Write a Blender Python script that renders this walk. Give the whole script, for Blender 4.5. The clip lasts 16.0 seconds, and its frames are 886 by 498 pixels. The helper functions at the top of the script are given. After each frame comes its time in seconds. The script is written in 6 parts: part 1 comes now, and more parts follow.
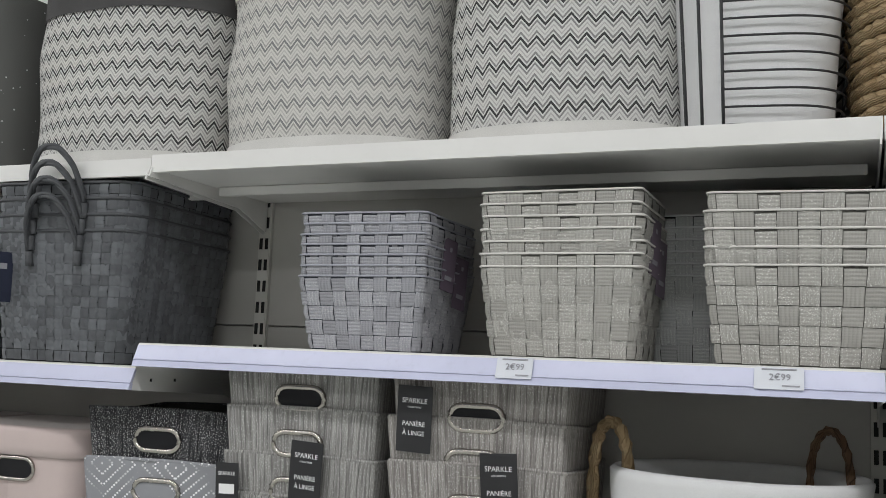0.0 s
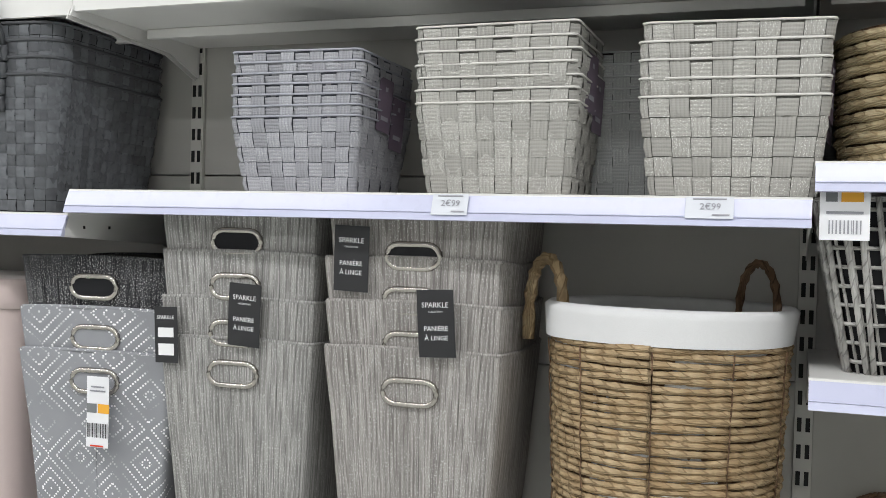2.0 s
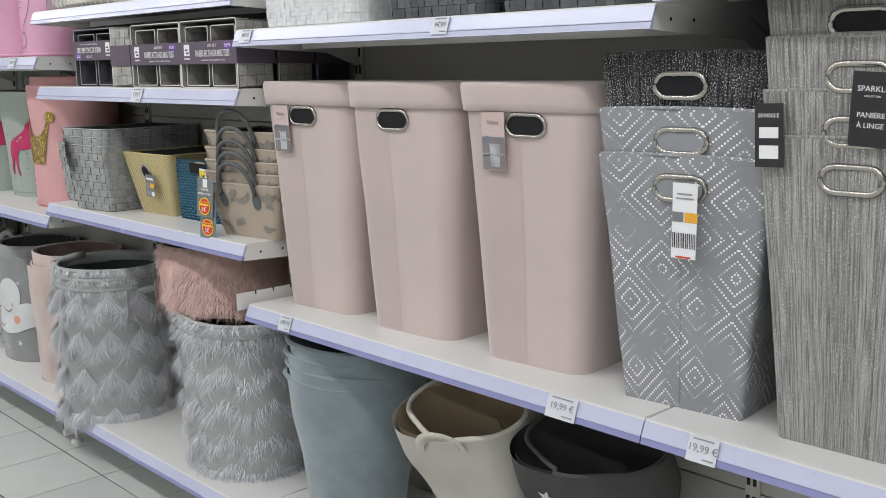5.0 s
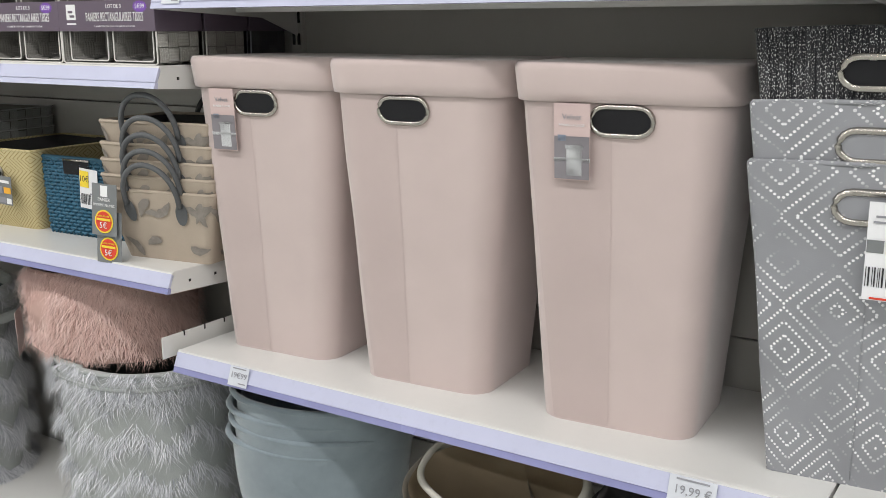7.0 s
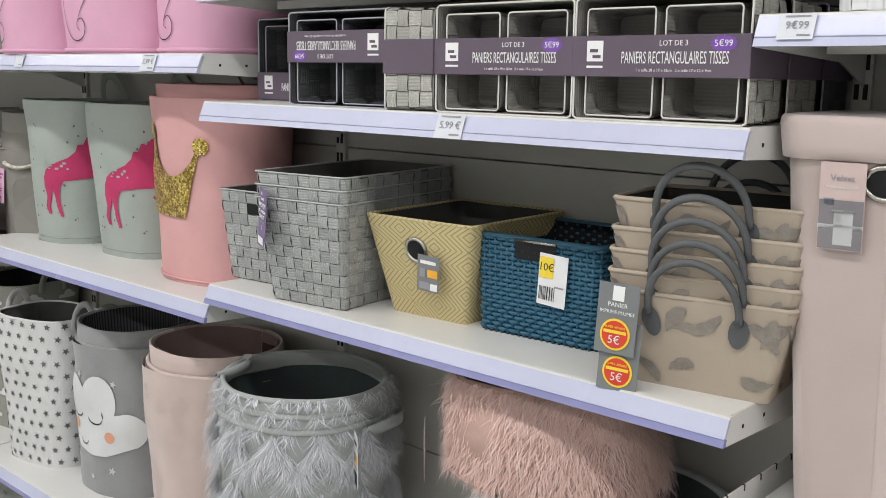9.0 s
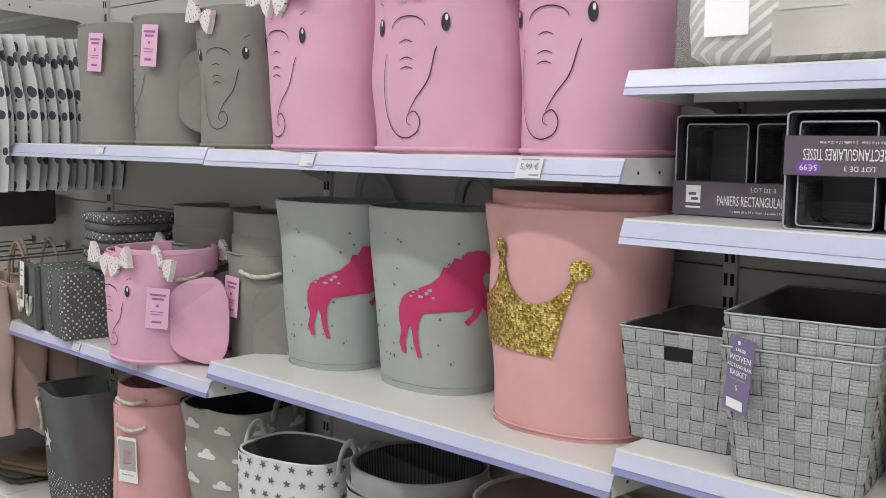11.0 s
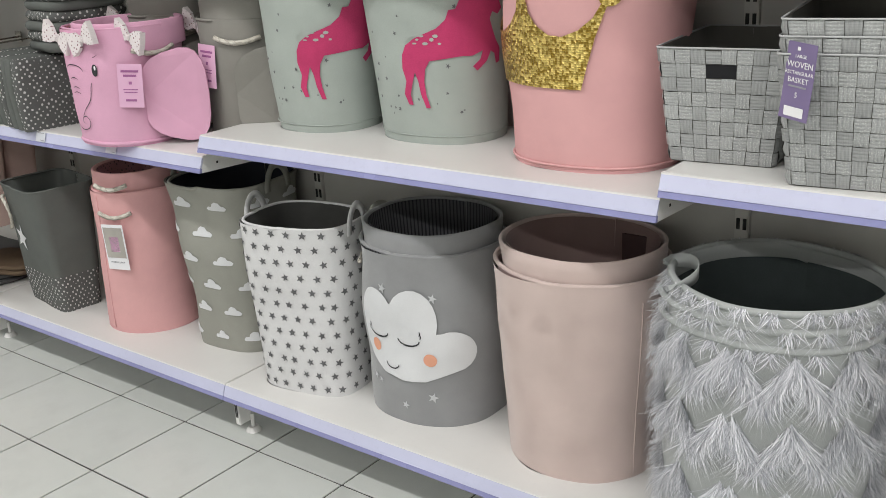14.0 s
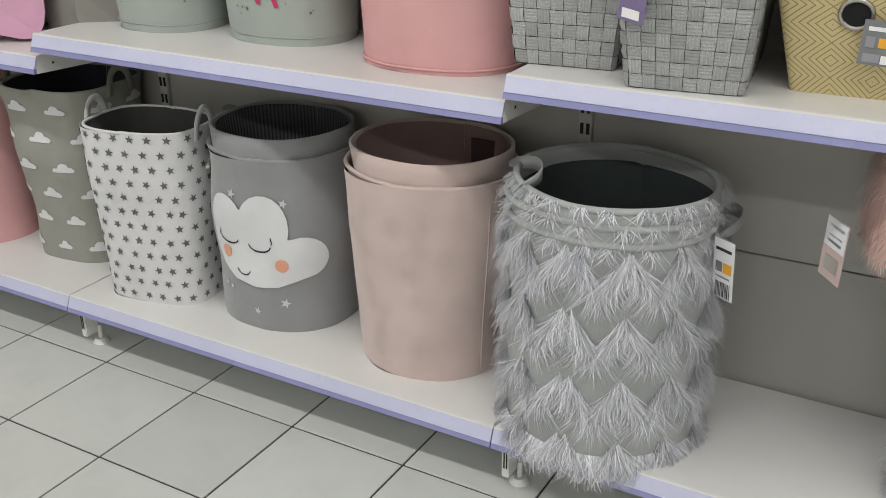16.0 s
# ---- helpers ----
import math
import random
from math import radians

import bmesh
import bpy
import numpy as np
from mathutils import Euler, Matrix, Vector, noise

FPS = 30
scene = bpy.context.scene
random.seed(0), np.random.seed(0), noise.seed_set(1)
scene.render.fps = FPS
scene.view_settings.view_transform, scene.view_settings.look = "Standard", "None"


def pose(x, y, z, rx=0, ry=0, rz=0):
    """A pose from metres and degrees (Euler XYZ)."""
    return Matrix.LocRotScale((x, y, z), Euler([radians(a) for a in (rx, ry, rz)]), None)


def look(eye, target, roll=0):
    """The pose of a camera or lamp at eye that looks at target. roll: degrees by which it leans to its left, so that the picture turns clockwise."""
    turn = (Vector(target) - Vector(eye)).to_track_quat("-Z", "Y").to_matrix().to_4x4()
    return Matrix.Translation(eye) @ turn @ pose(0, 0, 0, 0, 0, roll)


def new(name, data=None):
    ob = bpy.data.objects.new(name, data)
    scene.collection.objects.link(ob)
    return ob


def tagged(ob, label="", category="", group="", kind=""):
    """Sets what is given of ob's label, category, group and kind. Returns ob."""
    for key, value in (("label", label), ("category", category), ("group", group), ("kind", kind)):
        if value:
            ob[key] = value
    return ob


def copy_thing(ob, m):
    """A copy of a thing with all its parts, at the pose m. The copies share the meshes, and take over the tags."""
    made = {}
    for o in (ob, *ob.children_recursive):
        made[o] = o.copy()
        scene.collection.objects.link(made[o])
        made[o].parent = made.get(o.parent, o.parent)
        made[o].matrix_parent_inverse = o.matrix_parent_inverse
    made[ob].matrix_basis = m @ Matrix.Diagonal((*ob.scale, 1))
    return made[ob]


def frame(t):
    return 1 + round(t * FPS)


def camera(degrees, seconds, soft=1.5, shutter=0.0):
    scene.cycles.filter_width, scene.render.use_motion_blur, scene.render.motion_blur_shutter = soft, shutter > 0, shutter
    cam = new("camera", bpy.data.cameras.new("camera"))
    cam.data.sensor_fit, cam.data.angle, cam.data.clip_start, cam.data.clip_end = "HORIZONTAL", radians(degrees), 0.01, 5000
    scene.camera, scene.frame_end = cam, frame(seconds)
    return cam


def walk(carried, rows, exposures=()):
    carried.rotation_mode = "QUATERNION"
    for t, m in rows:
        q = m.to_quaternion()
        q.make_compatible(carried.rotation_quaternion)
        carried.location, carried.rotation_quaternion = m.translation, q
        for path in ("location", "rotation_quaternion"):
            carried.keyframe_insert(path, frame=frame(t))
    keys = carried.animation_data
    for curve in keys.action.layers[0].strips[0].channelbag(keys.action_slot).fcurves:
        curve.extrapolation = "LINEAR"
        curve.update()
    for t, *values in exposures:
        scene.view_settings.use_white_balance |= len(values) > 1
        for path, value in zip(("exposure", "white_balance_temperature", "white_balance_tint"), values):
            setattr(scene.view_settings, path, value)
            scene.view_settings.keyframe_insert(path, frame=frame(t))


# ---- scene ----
cam = camera(48.3, 16.0, soft=0.72)
PATH = [
    (0, (-0.039, -1.557, 1.554), (-0.81, 0.274, 1.78), 2.3),
    (0.5, (-0.039, -1.56, 1.549), (-0.789, 0.285, 1.729), 2.2),
    (1, (-0.037, -1.557, 1.532), (-0.762, 0.303, 1.649), 2.0),
    (1.5, (-0.031, -1.549, 1.516), (-0.713, 0.331, 1.561), 1.8),
    (2, (-0.018, -1.531, 1.5), (-0.695, 0.35, 1.469), 1.5),
    (2.5, (0.03, -1.506, 1.482), (-0.779, 0.32, 1.377), 1.1),
    (3, (0.083, -1.478, 1.45), (-0.972, 0.214, 1.286), 1.1),
    (3.5, (0.089, -1.496, 1.432), (-1.221, 0.007, 1.269), 0.6),
    (4, (0.03, -1.496, 1.42), (-1.413, -0.122, 1.248), 0.4),
    (4.5, (-0.152, -1.51, 1.416), (-1.59, -0.147, 1.143), 0.5),
    (4.7, (-0.223, -1.506, 1.407), (-1.659, -0.153, 1.08), -0.2),
    (6.8, (-0.99, -1.393, 1.45), (-2.082, 0.223, 1.005), -0.4),
    (7, (-1.082, -1.39, 1.436), (-2.142, 0.249, 1.001), -0.1),
    (7.5, (-1.322, -1.348, 1.436), (-2.464, 0.241, 1.025), -0.8),
    (8, (-1.528, -1.342, 1.427), (-2.772, 0.172, 1.026), -0.6),
    (8.5, (-1.775, -1.359, 1.451), (-3.064, 0.126, 1.09), -0.3),
    (9, (-2.04, -1.336, 1.43), (-3.358, 0.128, 1.084), 0.9),
    (9.5, (-2.316, -1.317, 1.45), (-3.67, 0.124, 1.148), 1.7),
    (10, (-2.583, -1.418, 1.478), (-3.945, 0.028, 1.243), 1.7),
    (10.2, (-2.683, -1.453, 1.496), (-4.047, -0.006, 1.28), 1.7),
    (12.3, (-3.211, -1.601, 1.472), (-4.55, -0.153, 1.14), -1.6),
    (12.5, (-3.207, -1.612, 1.458), (-4.54, -0.177, 1.053), -2.0),
    (13, (-3.207, -1.615, 1.439), (-4.515, -0.186, 0.939), -2.9),
    (13.5, (-3.215, -1.634, 1.424), (-4.445, -0.169, 0.842), -3.0),
    (14, (-3.212, -1.648, 1.422), (-4.385, -0.166, 0.768), -3.3),
    (14.5, (-3.201, -1.652, 1.409), (-4.278, -0.114, 0.721), -2.3),
    (15, (-3.199, -1.667, 1.407), (-4.256, -0.127, 0.691), -2.0),
    (15.5, (-3.195, -1.666, 1.399), (-4.226, -0.13, 0.639), -1.7),
    (16, (-3.179, -1.654, 1.394), (-4.09, -0.071, 0.578), -0.5),
]
walk(cam, [(t, look(eye, target, roll)) for t, eye, target, roll in PATH],
     [(0, -0.46, 6340, 10), (1, -0.16, 6340, 10), (2, -0.04, 6340, 10), (3.5, -0.04, 6290, 10), (4, -0.18, 6290, 10), (4.5, -0.34, 6290, 10), (7, -0.13, 6500, 10), (9.3, -0.16, 6500, 10), (10, -0.28, 6500, 10), (12.5, -0.2, 6500, 10), (13.3, -0.1, 6520, 10), (15.4, -0.15, 6560, 10), (16, -0.33, 6600, 10)])

# ---- world and light: a closed shop hall lit by rows of ceiling tubes ----
world = bpy.data.worlds.new("shop_air")
world.use_nodes = True
world.node_tree.nodes["Background"].inputs[0].default_value = (0.75, 0.8, 0.85, 1)
world.node_tree.nodes["Background"].inputs[1].default_value = 0.1
scene.world = world


def ceiling_lamp(x, y, z, length, watts, width=0.16):
    data = bpy.data.lights.new("tube_light", "AREA")
    data.shape, data.size, data.size_y, data.energy = "RECTANGLE", length, width, watts
    data.color = (1.0, 0.99, 0.984)
    ob = new("tube_light", data)
    ob.matrix_world = pose(x, y, z)
    return ob


for ly, lw in ((-1.5, 40), (-3.9, 36)):
    for lx in (-9.0, -6.0, -3.0, 0.0, 3.0):
        ceiling_lamp(lx, ly, 3.28, 2.6, lw)

# ---- materials ----


class Nodes:
    """Short hand for a node material."""

    def __init__(self, name, rough=0.6, metal=0.0, spec=0.4):
        self.mat = bpy.data.materials.new(name)
        self.mat.use_nodes = True
        self.tree = self.mat.node_tree
        self.bsdf = self.tree.nodes["Principled BSDF"]
        self.bsdf.inputs["Roughness"].default_value = rough
        self.bsdf.inputs["Metallic"].default_value = metal
        self.bsdf.inputs["Specular IOR Level"].default_value = spec

    def node(self, kind, **values):
        n = self.tree.nodes.new(kind)
        for key, value in values.items():
            n.inputs[key].default_value = value
        return n

    def link(self, a, b):
        self.tree.links.new(a, b)

    def coords(self, which="UV", scale=(1, 1, 1), rot=0.0):
        tc = self.node("ShaderNodeTexCoord")
        mp = self.node("ShaderNodeMapping")
        mp.inputs["Scale"].default_value = scale
        mp.inputs["Rotation"].default_value = (0, 0, rot)
        self.link(tc.outputs[which], mp.inputs[0])
        return mp.outputs[0]

    def noise(self, vec, scale, detail=2.0, rough=0.5):
        n = self.node("ShaderNodeTexNoise", Scale=scale, Detail=detail, Roughness=rough)
        self.link(vec, n.inputs["Vector"])
        return n.outputs["Fac"]

    def math(self, op, a, b=None, c=None):
        n = self.tree.nodes.new("ShaderNodeMath")
        n.operation = op
        for i, v in enumerate((a, b, c)):
            if v is None:
                continue
            if isinstance(v, (int, float)):
                n.inputs[i].default_value = v
            else:
                self.link(v, n.inputs[i])
        return n.outputs[0]

    def ramp(self, fac, lo, hi):
        n = self.tree.nodes.new("ShaderNodeMapRange")
        n.inputs[1].default_value, n.inputs[2].default_value = lo, hi
        self.link(fac, n.inputs[0])
        return n.outputs[0]

    def mix(self, fac, a, b):
        n = self.tree.nodes.new("ShaderNodeMix")
        n.data_type = "RGBA"
        for sock, v in ((n.inputs[0], fac), (n.inputs[6], a), (n.inputs[7], b)):
            if isinstance(v, (int, float)):
                sock.default_value = v
            elif isinstance(v, tuple):
                sock.default_value = (*v, 1)
            else:
                self.link(v, sock)
        return n.outputs[2]

    def bump(self, height, strength=0.3, dist=0.002):
        n = self.node("ShaderNodeBump", Strength=strength, Distance=dist)
        self.link(height, n.inputs["Height"])
        self.link(n.outputs[0], self.bsdf.inputs["Normal"])

    def colour(self, c):
        if isinstance(c, tuple):
            self.bsdf.inputs["Base Color"].default_value = (*c, 1)
        else:
            self.link(c, self.bsdf.inputs["Base Color"])
        return self.mat

    def sheen(self, w, rough=0.5):
        self.bsdf.inputs["Sheen Weight"].default_value = w
        self.bsdf.inputs["Sheen Roughness"].default_value = rough

    def xyz(self, vec):
        n = self.tree.nodes.new("ShaderNodeSeparateXYZ")
        self.link(vec, n.inputs[0])
        return n.outputs[0], n.outputs[1]


def dim(c, k):
    return tuple(min(1.0, v * k) for v in c)


def cloth(name, col, var=0.12, grain=900.0, rough=0.9, sheen=0.0, blotch=9.0, bump=0.25):
    """Plain woven cloth or felt: blotches, thread grain and fine relief."""
    m = Nodes(name, rough, spec=0.2)
    v = m.coords("Object")
    big, fine = m.noise(v, blotch, 4.0, 0.6), m.noise(v, grain, 2.0)
    c = m.mix(m.ramp(big, 0.3, 0.7), dim(col, 1 - var), dim(col, 1 + var))
    c = m.mix(m.ramp(fine, 0.35, 0.75), m.mix(0.12, c, (0, 0, 0)), c)
    m.bump(m.math("ADD", fine, m.math("MULTIPLY", m.noise(v, 14.0, 3.0), 2.0)), bump, 0.0015)
    if sheen:
        m.sheen(sheen)
    return m.colour(c)


def paint(name, col, rough=0.35, var=0.04, metal=0.0, spec=0.45, marks=0.05):
    """Painted metal or plastic with faint scuffs and dust."""
    m = Nodes(name, rough, metal, spec)
    v = m.coords("Object")
    a, b = m.noise(v, 2.3, 5.0, 0.65), m.noise(v, 60.0, 4.0, 0.7)
    c = m.mix(m.ramp(a, 0.3, 0.7), dim(col, 1 - var), dim(col, 1 + var))
    c = m.mix(m.math("MULTIPLY", m.ramp(b, 0.55, 0.75), marks), c, dim(col, 0.5))
    m.link(m.math("ADD", m.math("MULTIPLY", a, 0.18), rough - 0.09), m.bsdf.inputs["Roughness"])
    m.bump(b, 0.05, 0.0008)
    return m.colour(c)


def metal(name, col, rough=0.25):
    m = Nodes(name, rough, 1.0)
    v = m.coords("Object")
    a = m.noise(v, 40.0, 3.0)
    m.link(m.math("ADD", m.math("MULTIPLY", a, 0.2), rough - 0.1), m.bsdf.inputs["Roughness"])
    return m.colour(m.mix(a, dim(col, 0.85), col))


def strap(name, col, var=0.14, glint=0.0, rough=0.6, rib=520.0):
    """Woven textile strap: ribs along each piece, piece by piece tone, sparkling threads."""
    m = Nodes(name, rough, spec=0.35)
    uv = m.coords("UV")
    geo = m.node("ShaderNodeNewGeometry")
    isle = geo.outputs["Random Per Island"]
    x, y = m.xyz(uv)
    rib_h = m.math("SINE", m.math("MULTIPLY", y, rib * 2.0))
    weft = m.math("SINE", m.math("MULTIPLY", x, rib * 3.0))
    fine = m.noise(uv, 700.0, 2.0)
    c = m.mix(isle, dim(col, 1 - var), dim(col, 1 + var))
    c = m.mix(m.ramp(rib_h, -1.0, 0.4), m.mix(0.1, c, (0.01, 0.01, 0.012)), c)
    if glint:
        s = m.coords("UV", (260, 620, 1))
        vor = m.node("ShaderNodeTexVoronoi", Scale=1.0)
        m.link(s, vor.inputs["Vector"])
        on = m.math("MULTIPLY", m.ramp(vor.outputs["Distance"], 0.32, 0.2), m.math("GREATER_THAN", isle, 0.45))
        on = m.math("MULTIPLY", on, glint)
        c = m.mix(on, c, (0.85, 0.85, 0.82))
    h = m.math("ADD", rib_h, m.math("ADD", m.math("MULTIPLY", weft, 0.3), fine))
    m.bump(h, 0.24, 0.0011)
    return m.colour(c)


def tweed(name, dark, light, spark=0.6, pitch=0.0105):
    """Boucle cloth: fine upright streaks, a thin dark furrow here and there, and a dust of glittering stitches."""
    m = Nodes(name, 0.85, spec=0.3)
    x, y = m.xyz(m.coords("UV"))
    sway = m.noise(m.coords("UV", (45, 6, 1)), 1.0, 2.0)
    col = m.math("DIVIDE", m.math("ADD", x, m.math("MULTIPLY", sway, 0.011)), pitch)
    tone = m.tree.nodes.new("ShaderNodeTexWhiteNoise")
    tone.noise_dimensions = "1D"
    m.link(m.math("FLOOR", col), tone.inputs["W"])
    streak = m.noise(m.coords("UV", (330, 11, 1)), 1.0, 3.0, 0.6)
    stitch = m.noise(m.coords("UV", (560, 300, 1)), 1.0, 1.0)
    grain = m.noise(m.coords("UV", (900, 900, 1)), 1.0, 2.0)
    c = m.mix(m.ramp(m.math("ADD", streak, m.math("MULTIPLY", tone.outputs[0], 0.16)), 0.4, 0.76), dark, light)
    furrow = m.math("MULTIPLY", m.math("LESS_THAN", m.math("FRACT", col), 0.13), m.math("GREATER_THAN", tone.outputs[0], 0.35))
    c = m.mix(m.math("MULTIPLY", furrow, 0.55), c, dim(dark, 0.4))
    on = m.math("MULTIPLY", m.ramp(stitch, 0.56, 0.64), m.ramp(streak, 0.38, 0.55))
    c = m.mix(m.math("MULTIPLY", on, spark), c, (0.88, 0.88, 0.86))
    c = m.mix(m.ramp(grain, 0.35, 0.62), m.mix(0.22, c, (0.0, 0.0, 0.0)), c)
    m.bump(m.math("ADD", m.math("ADD", grain, stitch), m.math("SUBTRACT", streak, furrow)), 0.5, 0.0015)
    return m.colour(c)


def chevron(name, light, dark, period=0.0295, rise=0.0175, line=0.0098):
    """Printed zigzag cloth: close zigzag lines that swell from thin grey to strong and back."""
    m = Nodes(name, 0.9, spec=0.2)
    uv = m.coords("UV")
    x, y = m.xyz(uv)
    wob = m.noise(uv, 18.0, 2.0)
    tri = m.math("PINGPONG", m.math("ADD", x, m.math("MULTIPLY", wob, 0.004)), period / 2)
    z = m.math("DIVIDE", m.math("SUBTRACT", y, m.math("MULTIPLY", tri, rise * 2 / period)), line)
    swell = m.math("ADD", 0.66, m.math("MULTIPLY", m.math("COSINE", m.math("MULTIPLY", m.math("FLOOR", z), math.pi / 2)), 0.34))
    half = m.math("ADD", 0.12, m.math("MULTIPLY", swell, 0.2))
    on = m.math("LESS_THAN", m.math("ABSOLUTE", m.math("SUBTRACT", m.math("FRACT", z), 0.5)), half)
    ink = m.math("MULTIPLY", on, swell)
    fine = m.noise(uv, 900.0, 2.0)
    c = m.mix(m.math("MULTIPLY", ink, 0.95), m.mix(m.ramp(fine, 0.3, 0.7), dim(light, 0.85), light), dark)
    m.bump(m.math("ADD", fine, m.math("MULTIPLY", m.noise(uv, 22.0, 3.0), 1.5)), 0.25, 0.0015)
    return m.colour(c)


def dotted_diamonds(name, base, silver):
    """Grey cloth printed with nested diamonds drawn in small silver dots."""
    m = Nodes(name, 0.8, spec=0.35)
    uv = m.coords("UV")
    x, y = m.xyz(uv)
    ax, ay = m.math("PINGPONG", m.math("ADD", x, 0.036), 0.072), m.math("PINGPONG", y, 0.068)
    d = m.math("DIVIDE", m.math("ADD", ax, ay), 0.0215)
    e = m.math("DIVIDE", m.math("SUBTRACT", ax, ay), 0.0092)
    dd = m.math("MULTIPLY", m.math("SUBTRACT", m.math("FRACT", d), 0.5), 0.0215)
    de = m.math("MULTIPLY", m.math("SUBTRACT", m.math("FRACT", e), 0.5), 0.0092)
    far = m.math("SQRT", m.math("ADD", m.math("MULTIPLY", dd, dd), m.math("MULTIPLY", de, de)))
    worn = m.ramp(m.noise(uv, 13.0, 3.0), 0.42, 0.54)
    on = m.math("MULTIPLY", m.math("LESS_THAN", far, 0.0029), worn)
    fine = m.noise(uv, 800.0, 2.0)
    c = m.mix(m.ramp(m.noise(uv, 8.0, 4.0), 0.3, 0.7), dim(base, 0.88), dim(base, 1.1))
    c = m.mix(on, c, silver)
    m.link(m.math("MULTIPLY", on, 0.35), m.bsdf.inputs["Metallic"])
    m.bump(m.math("ADD", fine, on), 0.25, 0.001)
    return m.colour(c)


def maze(name, light, dark):
    """Yellow cloth printed with nested lozenge lines."""
    m = Nodes(name, 0.85, spec=0.25)
    uv = m.coords("UV")
    x, y = m.xyz(uv)
    p, q = 0.078, 0.062
    col = m.math("FLOOR", m.math("DIVIDE", x, p))
    ax = m.math("DIVIDE", m.math("PINGPONG", x, p / 2), p / 2)
    ay = m.math("DIVIDE", m.math("PINGPONG", m.math("ADD", y, m.math("MULTIPLY", col, q / 2)), q / 2), q / 2)
    d = m.math("FRACT", m.math("MULTIPLY", m.math("ADD", ax, ay), 3.0))
    ink = m.math("LESS_THAN", m.math("ABSOLUTE", m.math("SUBTRACT", d, 0.5)), 0.38)
    fine = m.noise(uv, 900.0, 2.0)
    c = m.mix(ink, dark, light)
    c = m.mix(m.ramp(fine, 0.3, 0.7), m.mix(0.15, c, (0.1, 0.08, 0.0)), c)
    m.bump(m.math("ADD", fine, ink), 0.2, 0.001)
    return m.colour(c)


def dots(name, base, ink, pitch=0.016, size=0.24, jitter=0.25, rough=0.9):
    m = Nodes(name, rough, spec=0.2)
    vor = m.node("ShaderNodeTexVoronoi", Scale=1.0, Randomness=jitter)
    uv = m.coords("UV", (1 / pitch, 1 / pitch, 1), 0.78)
    m.link(uv, vor.inputs["Vector"])
    fine = m.noise(m.coords("UV"), 900.0, 2.0)
    c = m.mix(m.math("LESS_THAN", vor.outputs["Distance"], size), base, ink)
    c = m.mix(m.ramp(fine, 0.3, 0.7), m.mix(0.12, c, (0, 0, 0)), c)
    m.bump(fine, 0.2, 0.001)
    return m.colour(c)


def stripes(name, a, b, period, share=0.5, across=0, rot=0.0):
    m = Nodes(name, 0.85, spec=0.25)
    xy = m.xyz(m.coords("UV", (1, 1, 1), rot))
    f = m.math("FRACT", m.math("DIVIDE", xy[across], period))
    fine = m.noise(m.coords("UV"), 600.0, 2.0)
    c = m.mix(m.math("LESS_THAN", f, share), a, b)
    m.bump(fine, 0.2, 0.001)
    return m.colour(m.mix(m.ramp(fine, 0.3, 0.7), m.mix(0.1, c, (0, 0, 0)), c))


def grass(name, a, b, c3, scale=30.0):
    """Dried grass, cane and rope: streaks of straw tones."""
    m = Nodes(name, 0.7, spec=0.3)
    v = m.coords("UV", (14, 260, 1))
    o = m.coords("Object")
    s, w = m.noise(v, 1.0, 4.0, 0.6), m.noise(o, scale, 3.0)
    gx, gy = m.xyz(m.coords("UV"))
    ply = m.math("SINE", m.math("ADD", m.math("MULTIPLY", gx, 215.0), m.math("ADD", m.math("MULTIPLY", gy, 330.0), m.math("MULTIPLY", w, 9.0))))
    c = m.mix(m.ramp(w, 0.3, 0.7), a, b)
    c = m.mix(m.ramp(s, 0.5, 0.72), c, c3)
    c = m.mix(m.math("MULTIPLY", m.ramp(ply, -0.72, -1.0), 0.8), c, c3)
    m.bump(m.math("ADD", m.math("ADD", s, w), m.math("MULTIPLY", ply, 0.7)), 0.7, 0.0025)
    return m.colour(c)


def fur(name, root, tip):
    m = Nodes(name, 0.45, spec=0.5)
    geo = m.node("ShaderNodeNewGeometry")
    m.sheen(0.3)
    return m.colour(m.mix(geo.outputs["Random Per Island"], root, tip))


def tile_stone(name, col):
    """Pale speckled floor tile, each one a little different."""
    m = Nodes(name, 0.32, spec=0.5)
    v = m.coords("Object")
    info = m.node("ShaderNodeObjectInfo")
    a, b = m.noise(v, 5.0, 5.0, 0.65), m.noise(v, 260.0, 3.0, 0.7)
    c = m.mix(info.outputs["Random"], dim(col, 0.93), dim(col, 1.05))
    c = m.mix(m.math("MULTIPLY", m.ramp(a, 0.45, 0.75), 0.22), c, dim(col, 0.6))
    c = m.mix(m.math("MULTIPLY", m.ramp(b, 0.6, 0.72), 0.5), c, dim(col, 0.7))
    m.link(m.math("ADD", m.math("MULTIPLY", a, 0.35), 0.16), m.bsdf.inputs["Roughness"])
    m.bump(b, 0.06, 0.0008)
    return m.colour(c)


WHITE = paint("shelf_white_enamel", (0.73, 0.722, 0.7), 0.35)
PANEL = paint("back_panel_enamel", (0.5, 0.49, 0.46), 0.5, 0.05)
UPRIGHT = paint("upright_enamel", (0.62, 0.61, 0.57), 0.45)
SLOT = paint("slot_dark", (0.02, 0.02, 0.02), 0.8)
RAIL = paint("price_rail_plastic", (0.56, 0.575, 0.74), 0.22, 0.05, 0.0, 0.5, 0.12)
# deeper lilac that paints the floor's reflection on low rails
RAIL_REFLECTION = paint("price_rail_reflection", (0.27, 0.275, 0.5), 0.25, 0.08, 0.0, 0.5, 0.1)
LABEL_PAPER = paint("price_paper", (0.84, 0.84, 0.86), 0.5, 0.02)
